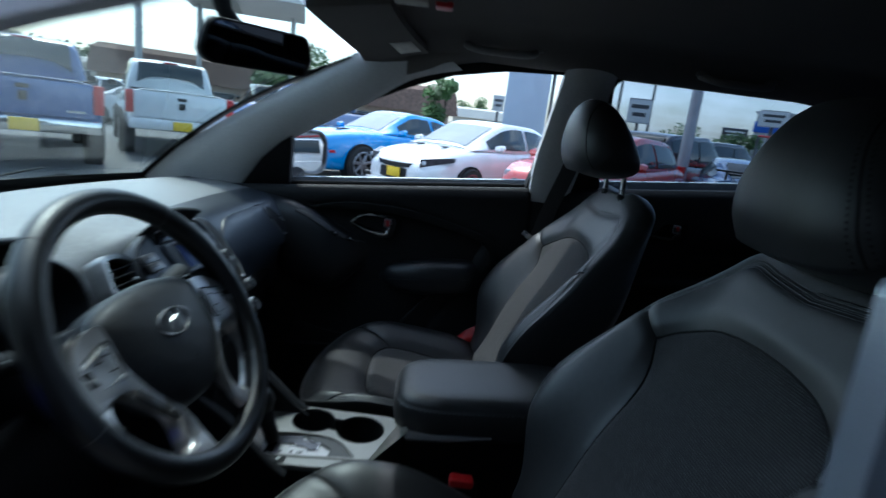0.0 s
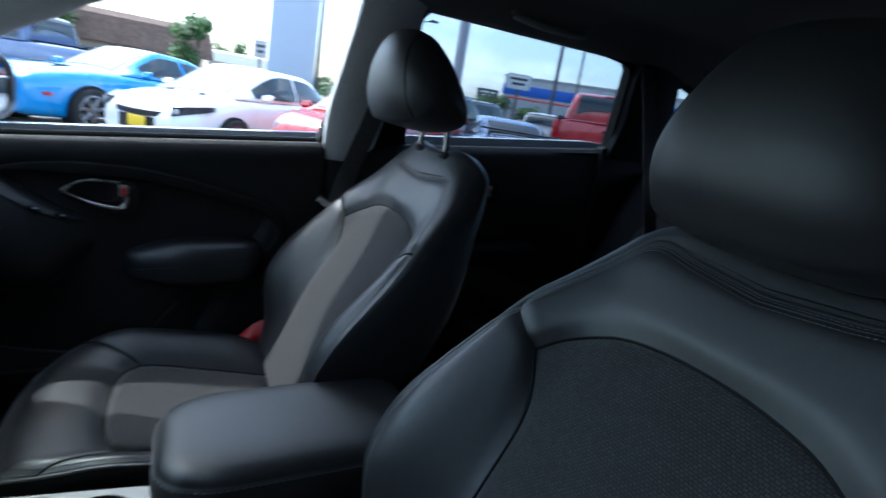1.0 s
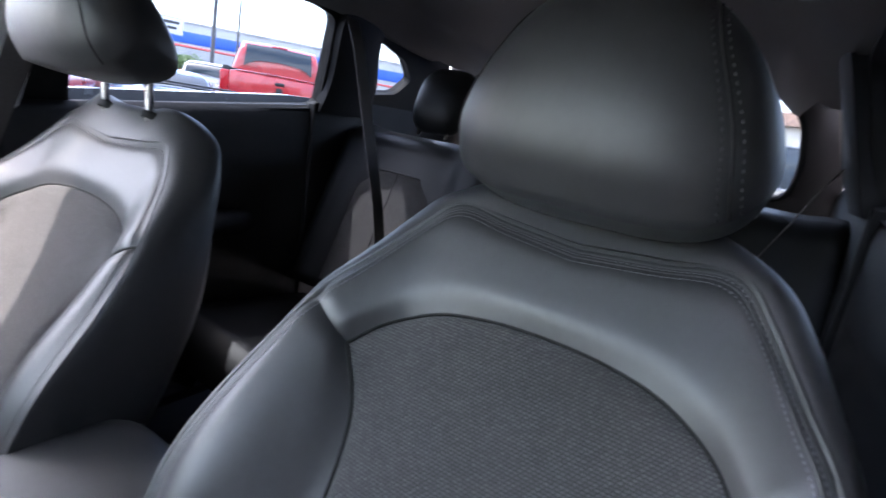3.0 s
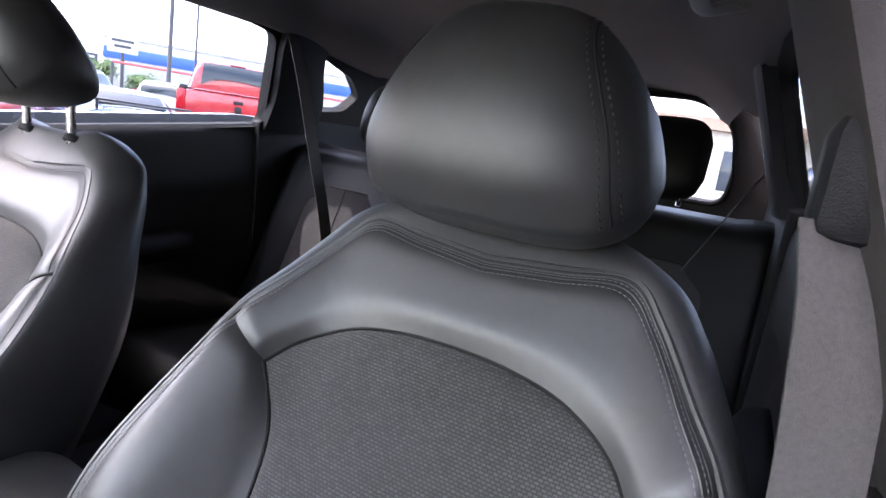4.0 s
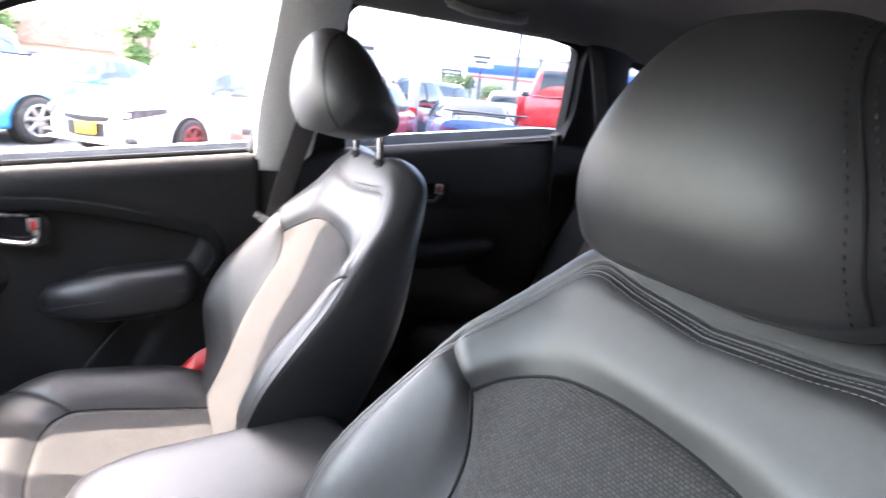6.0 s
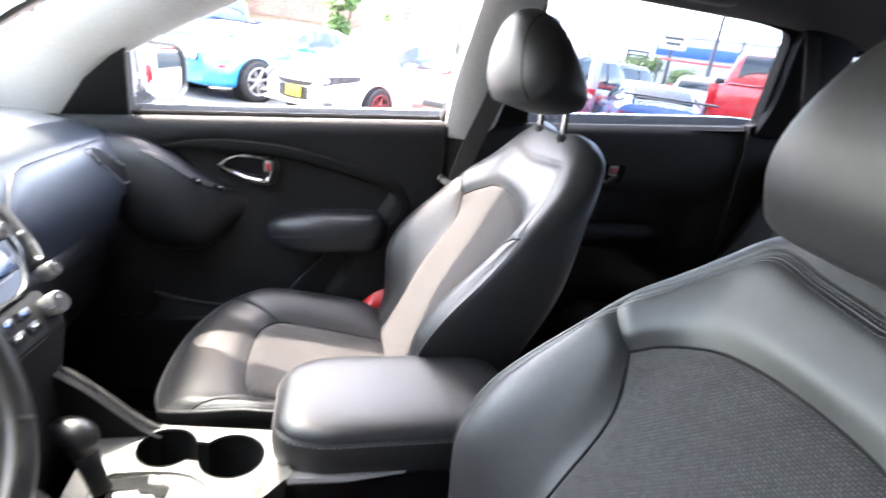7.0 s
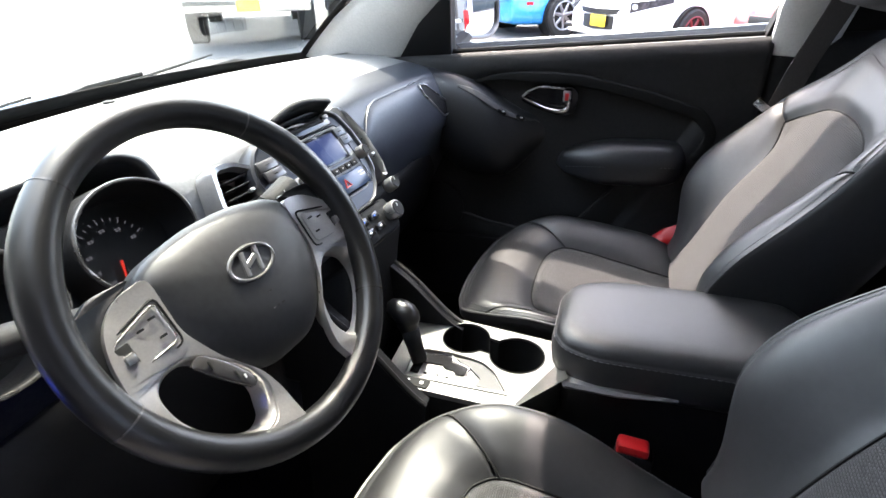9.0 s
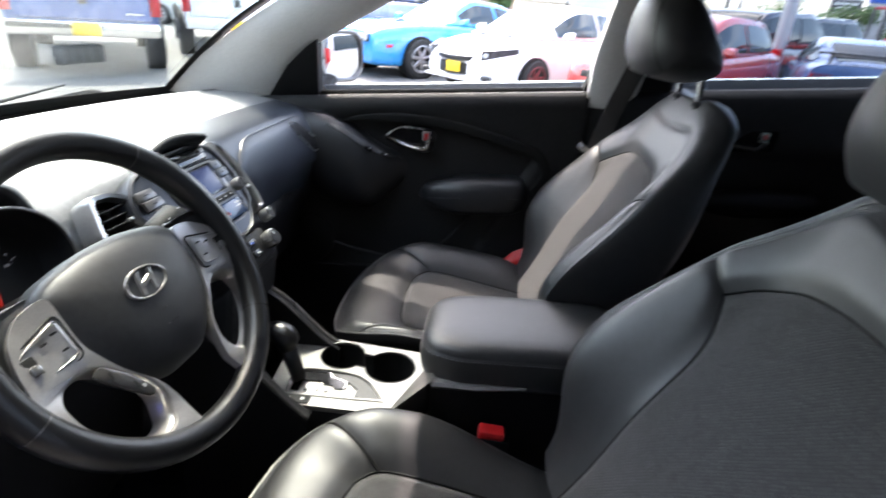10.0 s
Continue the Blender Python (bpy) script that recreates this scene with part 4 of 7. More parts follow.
    # lower pocket
    part("pocket_edge", tube(spline([(-0.26, 0.664, 0.694), (-0.17, 0.662, 0.674), (-0.05, 0.662, 0.664), (0.02, 0.664, 0.676), (0.055, 0.668, 0.702), (0.092, 0.674, 0.746), (0.150, 0.69, 0.812)], 4), 0.005, 8), DOORGREY, door, "edge of the door pocket")
    part("pocket", plate(rounded([(-0.45, 0.42), (0.36, 0.42), (0.30, 0.60), (0.10, 0.64), (-0.40, 0.62)], 0.05), 0.02, (), lambda p: (p[0], 0.648, p[1]), (0, 1, 0)), PLASTIC, door, "dark door pocket", bevel=0.006)
    part("speaker_grille", disc(0.075, 0.012, 32, frame_of((-0.33, 0.672, 0.70), (0, -1, 0.1)), 0.004), PLASTIC, door, "round speaker grille")
    return door


front_door()


def rear_door(s):
    door = thing("rear_door", "dark plastic rear door lining, closed", "car door", "rear doors")
    put = lambda x, y, z: Vector((x, s * y, z))

    def f(u, v):
        x = 0.48 + 0.85 * u
        z = 0.42 + (sill(x) - 0.42) * v
        y = 0.698 + 0.012 * smooth(0.96, 1.0, v) + 0.02 * smooth(1.10, 1.06, z) * smooth(0.56, 0.62, x) * smooth(1.25, 1.15, x)
        return put(x, y, z)

    part("lining", grid(f, 40, 40, thick=0.02), DOORGREY, door, "dark grey door lining", sharp=0)
    part("sill_strip", tube([put(x, 0.705, sill(x) + 0.003) for x in (0.56, 0.9, 1.27)], 0.010, 8, flat=0.6), DOORGREY, door)
    if s > 0:
      part("handle_cup", plate(rounded([(0.80, 1.07), (0.93, 1.08), (0.935, 1.135), (0.86, 1.13)], 0.012), 0.012, (), lambda p: put(p[0], 0.676, p[1]), (0, s, 0)), GLOSSY, door)
      part("handle", tube([put(0.82, 0.670, 1.090), put(0.88, 0.662, 1.086), put(0.905, 0.664, 1.105)], 0.006, 8), CHROME, door, "chrome door handle")
      part("lock_button", box(0.893, s * 0.664, 1.118, 0.022, 0.012, 0.026, 0.003), SILVER, door, "silver lock button")
      part("lock_mark", box(0.893, s * 0.6575, 1.121, 0.010, 0.002, 0.014, 0.0005), RED, door, "red mark")
    rings = []
    for i in range(11):
        t = i / 10
        x = 0.78 + 0.34 * t
        k = (max(0.05, 1 - abs(2 * t - 1) ** 5)) ** 0.5
        rings.append([put(x, 0.715 - 0.075 * k * max(0, math.cos(q)) ** 0.7 if math.cos(q) > 1e-6 else 0.715, 0.92 + 0.02 * t + 0.04 * k * math.sin(q)) for q in [math.pi * (j / 12) - math.pi / 2 for j in range(13)]])
    part("armrest", loft(rings), PLASTIC, door, "black padded armrest", sharp=0)
    return door


rear_door(1)
rear_door(-1)

def driver_door():
    """The open door beside the driver's seat, swung forward on its hinges."""
    door = thing("driver_door", "dark plastic lined silver door, swung wide open", "car door")
    h, a = Vector((-0.56, -0.80, 0)), radians(-68)
    along, across = Vector((math.cos(a), math.sin(a), 0)), Vector((-math.sin(a), math.cos(a), 0))
    put = lambda u, z, o=0.0: h + along * u + across * o + Vector((0, 0, z))
    part("skin", plate(rounded([(0.0, 0.36), (0.95, 0.36), (1.0, 0.60), (0.99, 1.17), (0.0, 1.09)], 0.05), 0.03, (), lambda p: put(p[0], p[1], -0.09), -across), BODY, door, "silver painted door skin", bevel=0.006)
    part("lining", plate(rounded([(0.03, 0.38), (0.93, 0.38), (0.97, 0.60), (0.96, 1.16), (0.03, 1.08)], 0.05), 0.07, (), lambda p: put(p[0], p[1], -0.08), across), DOORGREY, door, "dark grey door lining", bevel=0.01)
    frame_pts = [put(0.10, 1.09, -0.05), put(0.28, 1.28, -0.03), put(0.50, 1.42, 0.0), put(0.75, 1.50, 0.02), put(0.93, 1.50, 0.02), put(0.97, 1.16, -0.05)]
    part("window_frame", tube(spline(frame_pts, 5), 0.02, 8), RUBBER, door, "black window frame")
    part("armrest", box(0, 0, 0, 0.34, 0.07, 0.07, 0.02, m=Matrix.Translation(put(0.58, 0.90, 0.02)) @ Matrix.Rotation(a, 4, "Z")), LEATHER, door, "black padded armrest")
    return door


driver_door()

# ---- dashboard ----
def dash():
    d = thing("dashboard", "dark grey soft plastic dashboard, sunlit on top", "dashboard")

    def prof(y):
        q = y / 0.71
        x0 = -0.915 + 0.17 * q * q
        drv = smooth(-0.04, -0.16, y)
        ctr = math.exp(-((y - 0.03) / 0.13) ** 4)
        top = 1.118 + 0.010 * ctr - 0.012 * abs(q) ** 3
        e = -0.405 - 0.035 * drv - 0.01 * ctr + 0.03 * abs(q) ** 4 + 0.05 * (y - 0.1)
        e -= 0.095 * smooth(-0.60, -0.55, y) * smooth(-0.18, -0.23, y)
        zl = 0.015 * ctr
        return [(x0, 1.068), (x0 + 0.085, 1.074), (x0 + 0.115, 1.080), (x0 + 0.135, 1.104), (x0 + 0.16, 1.112), (-0.60, top), (-0.50, top - 0.002), (e - 0.01, top - 0.022), (e + 0.025, top - 0.05 + zl), (e + 0.05, 1.02), (e + 0.062, 0.975), (e + 0.052, 0.92), (e + 0.02, 0.83), (e - 0.03, 0.74), (e - 0.12, 0.66), (-0.72, 0.62)]

    ys = [-0.715 + 1.43 * i / 60 for i in range(61)]
    rows = [[Vector((p.x, y, p.y)) for p in spline([(*k, 0) for k in prof(y)], 4)] for y in ys]
    cut, side = 33, 39
    # lit and unlit look of the dash split between two base colours
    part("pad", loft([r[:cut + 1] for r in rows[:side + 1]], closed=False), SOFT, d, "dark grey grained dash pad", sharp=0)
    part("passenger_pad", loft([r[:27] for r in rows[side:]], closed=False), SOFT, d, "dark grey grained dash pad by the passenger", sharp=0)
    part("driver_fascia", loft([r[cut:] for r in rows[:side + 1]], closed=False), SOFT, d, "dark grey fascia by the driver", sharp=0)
    part("passenger_fascia", loft([r[26:] for r in rows[side:]], closed=False), FASCIA, d, "dark fascia by the passenger, sky tint in its colour", sharp=0)
    # defroster slots along the glass
    for y0, y1 in ((-0.54, -0.43), (-0.335, -0.17), (-0.06, 0.105), (0.18, 0.335), (0.43, 0.548)):
        xa, xb = -0.838 + 0.36 * y0 * y0, -0.838 + 0.36 * y1 * y1
        turn = Matrix.Translation(((xa + xb) / 2, (y0 + y1) / 2, 1.0765)) @ Matrix.Rotation(-math.atan2(xb - xa, y1 - y0), 4, "Z")
        slot = part("defroster", box(0, 0, 0, 0.030, y1 - y0, 0.012, 0.003, m=turn), RUBBER, d, "black defroster grille")
        nslat = int((y1 - y0) / 0.022)
        for i in range(nslat):
            shift = turn @ Matrix.Translation((0, (i + 0.5) * (y1 - y0) / nslat - (y1 - y0) / 2, 0.007))
            part("slat", box(0, 0, 0, 0.026, 0.004, 0.004, m=shift), FASCIA, slot)
    part("light_sensor", disc(0.019, 0.016, 20, frame_of((-0.832, 0.143, 1.076), (0, 0, 1)), 0.007), GLOSSY, d, "small black light sensor dome")
    part("sensor", disc(0.010, 0.006, 16, frame_of((-0.74, 0.03, 1.112), (0, 0, 1)), 0.002), PLASTIC, d, "small black sensor dome")
    # passenger side: upper panel standing proud of the fascia, with a pale edge line
    def on_dash(y, z, o):
        k = min(max((y + 0.715) / 1.43 * 60, 0), 59.999)
        ra, rb, t = rows[int(k)], rows[int(k) + 1], k - int(k)
        line = [p.lerp(q, t) for p, q in zip(ra, rb)]
        for p, q in zip(line[20:], line[21:]):
            if p.z >= z > q.z:
                m = p.lerp(q, (p.z - z) / (p.z - q.z))
                return Vector((m.x + o, y, z))
        return Vector((line[24].x + o, y, z))

    def glove(u, v):
        low, high = 0.905 + 0.055 * smooth(0.35, 1.0, u), 1.074 - 0.055 * max(0.0, 1 - u / 0.26) ** 2.2
        y = 0.246 + 0.404 * u + 0.03 * (1 - v) * (1 - u)
        edge = min(u, 1 - u, 1 - v)
        return on_dash(y, low + (high - low) * v, 0.002 + 0.006 * smooth(0.0, 0.06, edge))
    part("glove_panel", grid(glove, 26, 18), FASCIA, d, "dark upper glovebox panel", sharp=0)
    part("edge_line", tube([glove(0, t / 10) + Vector((0.0015, 0, 0)) for t in range(2, 10)] + [glove(t / 12, 1.0) + Vector((0.0015, 0, 0)) for t in range(0, 10)], 0.0015, 6), DARKSILVER, d, "thin pale edge line")
    part("glovebox_door", grid(lambda u, v: Vector((-0.345 - 0.05 * (1 - v) ** 1.3 - 0.01 * smooth(0.9, 1, v), 0.22 + 0.44 * u, 0.70 + 0.20 * v)), 16, 10, thick=0.02), PLASTIC, d, "black glovebox door", sharp=0)
    # side vent, flush in the panel
    part("side_vent", plate(rounded([(0.550, 1.066), (0.571, 1.062), (0.633, 1.008), (0.624, 0.990), (0.604, 0.988), (0.548, 1.050)], 0.006), 0.02, (), lambda p: on_dash(p[0], p[1], 0.011), (-1, 0, 0)), PLASTIC, d, "side air vent")
    part("vent_frame", tube([on_dash(y, z, 0.0115) for y, z in rounded([(0.546, 1.070), (0.573, 1.066), (0.639, 1.009), (0.627, 0.985), (0.601, 0.984), (0.544, 1.049)], 0.008)], 0.0022, 6, closed=True), SILVER, d, "satin silver vent frame")
    # lower driver panel
    part("knee_panel", grid(lambda u, v: Vector((-0.40 + 0.05 * v - 0.02 * smooth(0.85, 1, v), -0.70 + 0.56 * u, 0.62 + 0.33 * v)), 14, 12, thick=0.015), PLASTIC, d, "black lower panel by the driver's knees", sharp=0)
    for i, (y, z) in enumerate(((-0.60, 0.90), (-0.57, 0.84), (-0.60, 0.79), (-0.64, 0.86))):
        part("switch", box(-0.352, y, z, 0.014, 0.03, 0.022, 0.003), GLOSSY, d, "small dark switch")
        part("switch_mark", box(-0.3445, y, z, 0.001, 0.010, 0.008), PRINT, d)
    part("led", box(-0.372, -0.62, 0.985, 0.01, 0.028, 0.010, 0.002), BLUELED, d, "blue lit indicator")
    return d


dash()

# ---- instrument cluster ----
def cluster():
    c = thing("instrument_cluster", "black instrument cluster with round gauges under a hood", "gauges")
    ax = Vector((0.80, 0.0, 0.42)).normalized()
    up = Vector((-0.46, 0, 0.89)).normalized()
    mid = Vector((-0.385, -0.386, 1.052))

    def at(a, b, o=0.0):
        return mid + Vector((0, a, 0)) + up * b + ax * o

    part("face", plate(rounded([(-0.20, -0.06), (0.20, -0.06), (0.20, 0.05), (0.14, 0.075), (-0.14, 0.075), (-0.20, 0.05)], 0.03), 0.01, (), lambda p: at(p[0], p[1], -0.045), ax), PLASTIC, c, "black plate behind the gauges", sharp=30)
    for gx in (-0.095, 0.095):
        circ = [(gx + 0.080 * math.cos(q), 0.004 + 0.066 * math.sin(q)) for q in [2 * math.pi * i / 48 for i in range(48)]]
        rings = [[at(gx + (a - gx) * k, b * k, o) for a, b in circ] for k, o in ((0.80, -0.034), (0.86, -0.030), (0.95, -0.006), (0.985, 0.010), (1.0, 0.012), (1.03, 0.008), (1.06, -0.02), (1.06, -0.05))]
        pod = part("gauge_pod", loft(rings, caps=False), PLASTIC, c, "black funnel round the gauge", sharp=0)
        part("rim_line", tube([at(a, b, 0.012) for a, b in circ], 0.0024, 6, closed=True), DARKSILVER, pod, "thin silver ring")
        dx = gx - 0.012
        g = part("gauge", disc(0.068, 0.003, 40, frame_of(at(gx, 0.002, -0.036), ax)), RUBBER, pod, "round black gauge")
        ticks = []
        for i in range(19):
            q = radians(225 - 205 * i / 18)
            big = i % 3 == 0
            r = 0.046
            m = frame_of(at(dx + r * math.cos(q), -0.006 + r * math.sin(q), -0.0322), ax) @ Matrix.Rotation(q, 4, "Z")
            bm = box(0, 0, 0, 0.007 if big else 0.004, 0.0013, 0.0005)
            bmesh.ops.transform(bm, matrix=m, verts=bm.verts)
            ticks.append(bm)
            if big:
                m = frame_of(at(dx + 0.034 * math.cos(q), -0.006 + 0.034 * math.sin(q), -0.0322), ax)
                bm = join(box(-0.0021, 0, 0, 0.0030, 0.0042, 0.0005), box(0.0021, 0, 0, 0.0030, 0.0042, 0.0005))
                bmesh.ops.transform(bm, matrix=m, verts=bm.verts)
                ticks.append(bm)
        part("marks", join(*ticks), GAUGEPRINT, g, "dim white gauge marks")
        q = radians(250)
        part("needle", tube([at(dx + 0.006 * math.cos(q), -0.006 + 0.006 * math.sin(q), -0.029), at(dx + 0.040 * math.cos(q), -0.006 + 0.040 * math.sin(q), -0.029)], [0.0018, 0.0008], 6), NEEDLE, g, "red needle")
    # hood
    def hood(u, v):
        q = math.pi * u
        return at(-0.193 * math.copysign(abs(math.cos(q)) ** 0.4, math.cos(q)), 0.052 + 0.060 * math.sin(q) ** 0.6 - 0.03 * v, -0.026 - 0.16 * v)
    part("hood", grid(hood, 32, 10, thick=0.008), PODBLACK, c, "black hood over the gauges", sharp=0)
    return c


cluster()

# ---- centre stack ----
ST_AX = Vector((0.780, -0.087, 0.62)).normalized()
ST_AC = Vector((0.111, 0.994, 0)).normalized()
ST_UP = ST_AX.cross(ST_AC)
ST_MID = Vector((-0.318, 0.100, 1.024))


def st(a, b, o=0.0):
    """A place on the face of the centre stack: a across, b up, o out of it."""
    return ST_MID + ST_AC * a + ST_UP * b + ST_AX * o


def st_box(a, b, o, sa, sb, so, bevel=0.002):
    m = Matrix((ST_AC, ST_UP, ST_AX)).transposed().to_4x4()
    bm = box(0, 0, 0, sa, sb, so, bevel)
    bmesh.ops.transform(bm, matrix=Matrix.Translation(st(a, b, o)) @ m, verts=bm.verts)
    return bm


def stack():
    s = thing("centre_stack", "dark metallic centre stack with radio, small screen and knobs", "radio")
    mid = -0.042
    outl = rounded([(-0.205, 0.040), (-0.175, 0.080), (-0.110, 0.100), (0.010, 0.102), (0.052, 0.088), (0.066, 0.030), (0.056, -0.040), (0.015, -0.085), (-0.150, -0.092), (-0.190, -0.03)], 0.03, 5)
    rings = [[st(mid + (a - mid) * k, b * k, o) for a, b in outl] for k, o in ((1.06, -0.10), (1.05, -0.012), (1.0, 0.006), (0.965, 0.008), (0.93, 0.004))]
    part("bezel", loft(rings), BEZEL, s, "dark metallic bezel", sharp=30)
    rim = [st(mid + (a - mid) * 0.985, b * 0.985, 0.0075) for a, b in outl]
    part("bezel_edge", tube(rim[16:40], [0.0010] + [0.0026] * 22 + [0.0010], 6, up=ST_AX), DARKSILVER, s, "satin silver edge of the bezel")
    part("hood", grid(lambda u, v: st(-0.130 + 0.155 * u, 0.104 + 0.014 * math.sin(math.pi * u) - 0.018 * v, 0.036 - 0.15 * v), 16, 8, thick=0.008), PLASTIC, s, "black hood over the radio", sharp=0)
    part("slot_panel", st_box(-0.045, 0.081, 0.005, 0.140, 0.026, 0.010, 0.004), GLOSSY, s, "dark panel round the disc slot")
    part("cd_slot", st_box(-0.045, 0.079, 0.0105, 0.105, 0.005, 0.003, 0.001), RUBBER, s, "black disc slot")
    part("eject_button", st_box(0.016, 0.084, 0.011, 0.016, 0.008, 0.004), DARKSILVER, s)
    part("panel", st_box(-0.038, 0.006, 0.006, 0.140, 0.120, 0.010, 0.008), RADIOGREY, s, "blue-grey metallic radio panel")
    part("screen_glass", st_box(-0.037, 0.031, 0.0105, 0.096, 0.056, 0.003, 0.001), GLOSSY, s, "black screen surround")
    part("screen", st_box(-0.037, 0.031, 0.0118, 0.083, 0.047, 0.002, 0.0005), SCREEN, s, "lit blue radio screen")
    part("screen_edge", tube([st(a, b, 0.0125) for a, b in rounded([(-0.086, 0.002), (0.012, 0.002), (0.012, 0.060), (-0.086, 0.060)], 0.004)], 0.0009, 6, closed=True, up=ST_AX), DARKSILVER, s, "thin bright edge of the screen")
    for i in range(6):
        part("button", st_box(-0.084 + 0.0182 * i, -0.0095, 0.0125, 0.0170, 0.012, 0.005), PLASTIC, s, "small dark button")
        part("button_mark", st_box(-0.084 + 0.0182 * i, -0.0095, 0.0152, 0.003, 0.0022, 0.0008, 0), PRINT, s)
    for sa, wide, m in ((-0.168, 0.040, DARKSILVER), (0.024, 0.027, RADIOGREY)):
        for j in range(2):
            part("button", st_box(sa + 0.004 * j, 0.050 - 0.0172 * j, 0.0115, wide, 0.0165, 0.006), m, s, "metallic grey button")
            part("button_mark", st_box(sa + 0.004 * j, 0.050 - 0.0172 * j, 0.0146, 0.008, 0.0014, 0.0008, 0), PLASTIC, s)
    hz = part("hazard_panel", st_box(-0.030, -0.036, 0.012, 0.098, 0.034, 0.005, 0.003), BLUEPANEL, s, "dark blue panel with the hazard switch")
    tri = ((-0.0075, -0.0055), (0.0075, -0.0055), (0.0, 0.0075))
    part("hazard_mark", tube([st(-0.044 + a, -0.036 + b, 0.0160) for a, b in tri], 0.0014, 5, closed=True, up=ST_AX), HAZARD, hz, "red hazard triangle")
    for j in range(2):
        part("panel_mark", st_box(0.006, -0.028 - 0.006 * j, 0.0150, 0.014, 0.002, 0.0008, 0), PRINT, hz)
    part("panel_line", tube([st(a, b, 0.0135) for a, b in rounded([(-0.095, -0.058), (0.000, -0.058), (0.026, -0.036), (0.026, -0.016), (-0.095, -0.016)], 0.008)], 0.0010, 6, closed=True, up=ST_AX), DARKSILVER, s, "thin bright line round the switches")
    for sa in (-0.141, 0.041):
        kn = part("knob", disc(0.012, 0.018, 24, frame_of(st(sa, 0.000, 0.008), ST_AX), 0.003, r2=0.0105), SILVER, s, "silver tuning knob")
        part("knob_face", disc(0.0085, 0.001, 20, frame_of(st(sa, 0.000, 0.0262), ST_AX)), PLASTIC, kn)
    # heating controls lower down
    low = part("climate_panel", st_box(mid, -0.118, -0.004, 0.150, 0.062, 0.020, 0.010), PLASTIC, s, "black heating control panel")
    for sa, sb, r in ((-0.112, -0.118, 0.017), (0.020, -0.119, 0.0180), (0.070, -0.078, 0.0135)):
        part("climate_knob", disc(r, 0.024, 28, frame_of(st(sa, sb, -0.006 if r < 0.015 else 0.002), ST_AX), 0.003, r2=r * 0.92), SILVER if sa > 0 else DARKSILVER, low, "satin silver heating knob")
        part("knob_face", disc(r * 0.74, 0.002, 24, frame_of(st(sa, sb, 0.0175 if r < 0.015 else 0.0255), ST_AX)), PLASTIC, low)
        part("knob_mark", st_box(sa, sb + 0.006, 0.0202 if r < 0.015 else 0.0282, 0.0015, 0.006, 0.0008, 0), PRINT, low)
    for sa in (-0.062, -0.028):
        for j in range(2):
            part("button", st_box(sa, -0.106 - 0.021 * j, 0.0075, 0.026, 0.013, 0.004), GLOSSY, low)
            part("button_mark", st_box(sa, -0.106 - 0.021 * j, 0.0098, 0.006, 0.003, 0.0008, 0), BLUEMARK if j == 0 else PRINT, low)
    # vents either side
    left_vent = rounded([(-0.270, 0.020), (-0.248, 0.074), (-0.215, 0.072), (-0.166, 0.040), (-0.150, -0.006), (-0.228, -0.026)], 0.010)
    right_vent = rounded([(0.070, 0.090), (0.084, 0.078), (0.096, 0.030), (0.092, -0.030), (0.080, -0.056), (0.068, -0.050), (0.074, 0.010)], 0.005)
    for outl, back in ((left_vent, -0.030), (right_vent, -0.030)):
        ca, cb = sum(p[0] for p in outl) / len(outl), sum(p[1] for p in outl) / len(outl)
        rings = [[st(ca + (a - ca) * k, cb + (b - cb) * k, o) for a, b in outl] for k, o in (((1.24, -0.03), (1.22, -0.004), (1.13, 0.006), (0.98, 0.004), (0.95, -0.012)) if ca < 0 else ((1.14, -0.03), (1.13, -0.004), (1.06, 0.006), (0.98, 0.004), (0.95, -0.012)))]
        vf = part("vent_frame", loft(rings, caps=False), SILVER, s, "satin silver vent frame", sharp=40)
        rings = [[st(ca + (a - ca) * k, cb + (b - cb) * k, o) for a, b in outl] for k, o in ((0.95, -0.010), (0.85, back), (0.1, back))]
        part("vent_back", loft(rings, caps=False), RUBBER, vf, "dark vent opening", sharp=40)
        half = (max(p[0] for p in outl) - min(p[0] for p in outl)) * 0.36
        for i in range(5):
            b = cb - 0.026 + 0.013 * i
            part("slat", st_box(ca, b, -0.008, 2 * half * (1 - 0.12 * abs(i - 2)), 0.0025, 0.014, 0.001), PLASTIC, vf)
        part("vent_tab", st_box(ca + 0.002, cb if ca < 0 else cb - 0.022, 0.001, 0.010, 0.006, 0.008, 0.002), SILVER, vf)
    part("chin", loft([[st(a, b, o) for a, b, o in ((-0.130, -0.145, -0.004), (0.050, -0.145, -0.004), (0.050, -0.145, -0.12), (-0.130, -0.145, -0.12))], [Vector((-0.245, 0.04 + a, 0.80)) + Vector((o, 0, 0)) for a, o in ((-0.11, 0), (0.11, 0), (0.11, -0.15), (-0.11, -0.15))], [Vector((-0.235, 0.03 + a, 0.66)) + Vector((o, 0, 0)) for a, o in ((-0.115, 0), (0.115, 0), (0.115, -0.15), (-0.115, -0.15))]]), PLASTIC, s, "black lower part of the stack", bevel=0.01)
    return s


stack()

# ---- steering wheel ----
W_AX = Vector((0.831, -0.093, 0.549)).normalized()
W_AC = Vector((0.111, 0.994, 0)).normalized()
W_UP = W_AX.cross(W_AC)
W_MID = Vector((-0.213, -0.328, 1.068))


def wp(a, b, o=0.0):
    """A place on the wheel: a across to the passenger, b up, o towards the driver."""
    return W_MID + W_AC * a + W_UP * b + W_AX * o


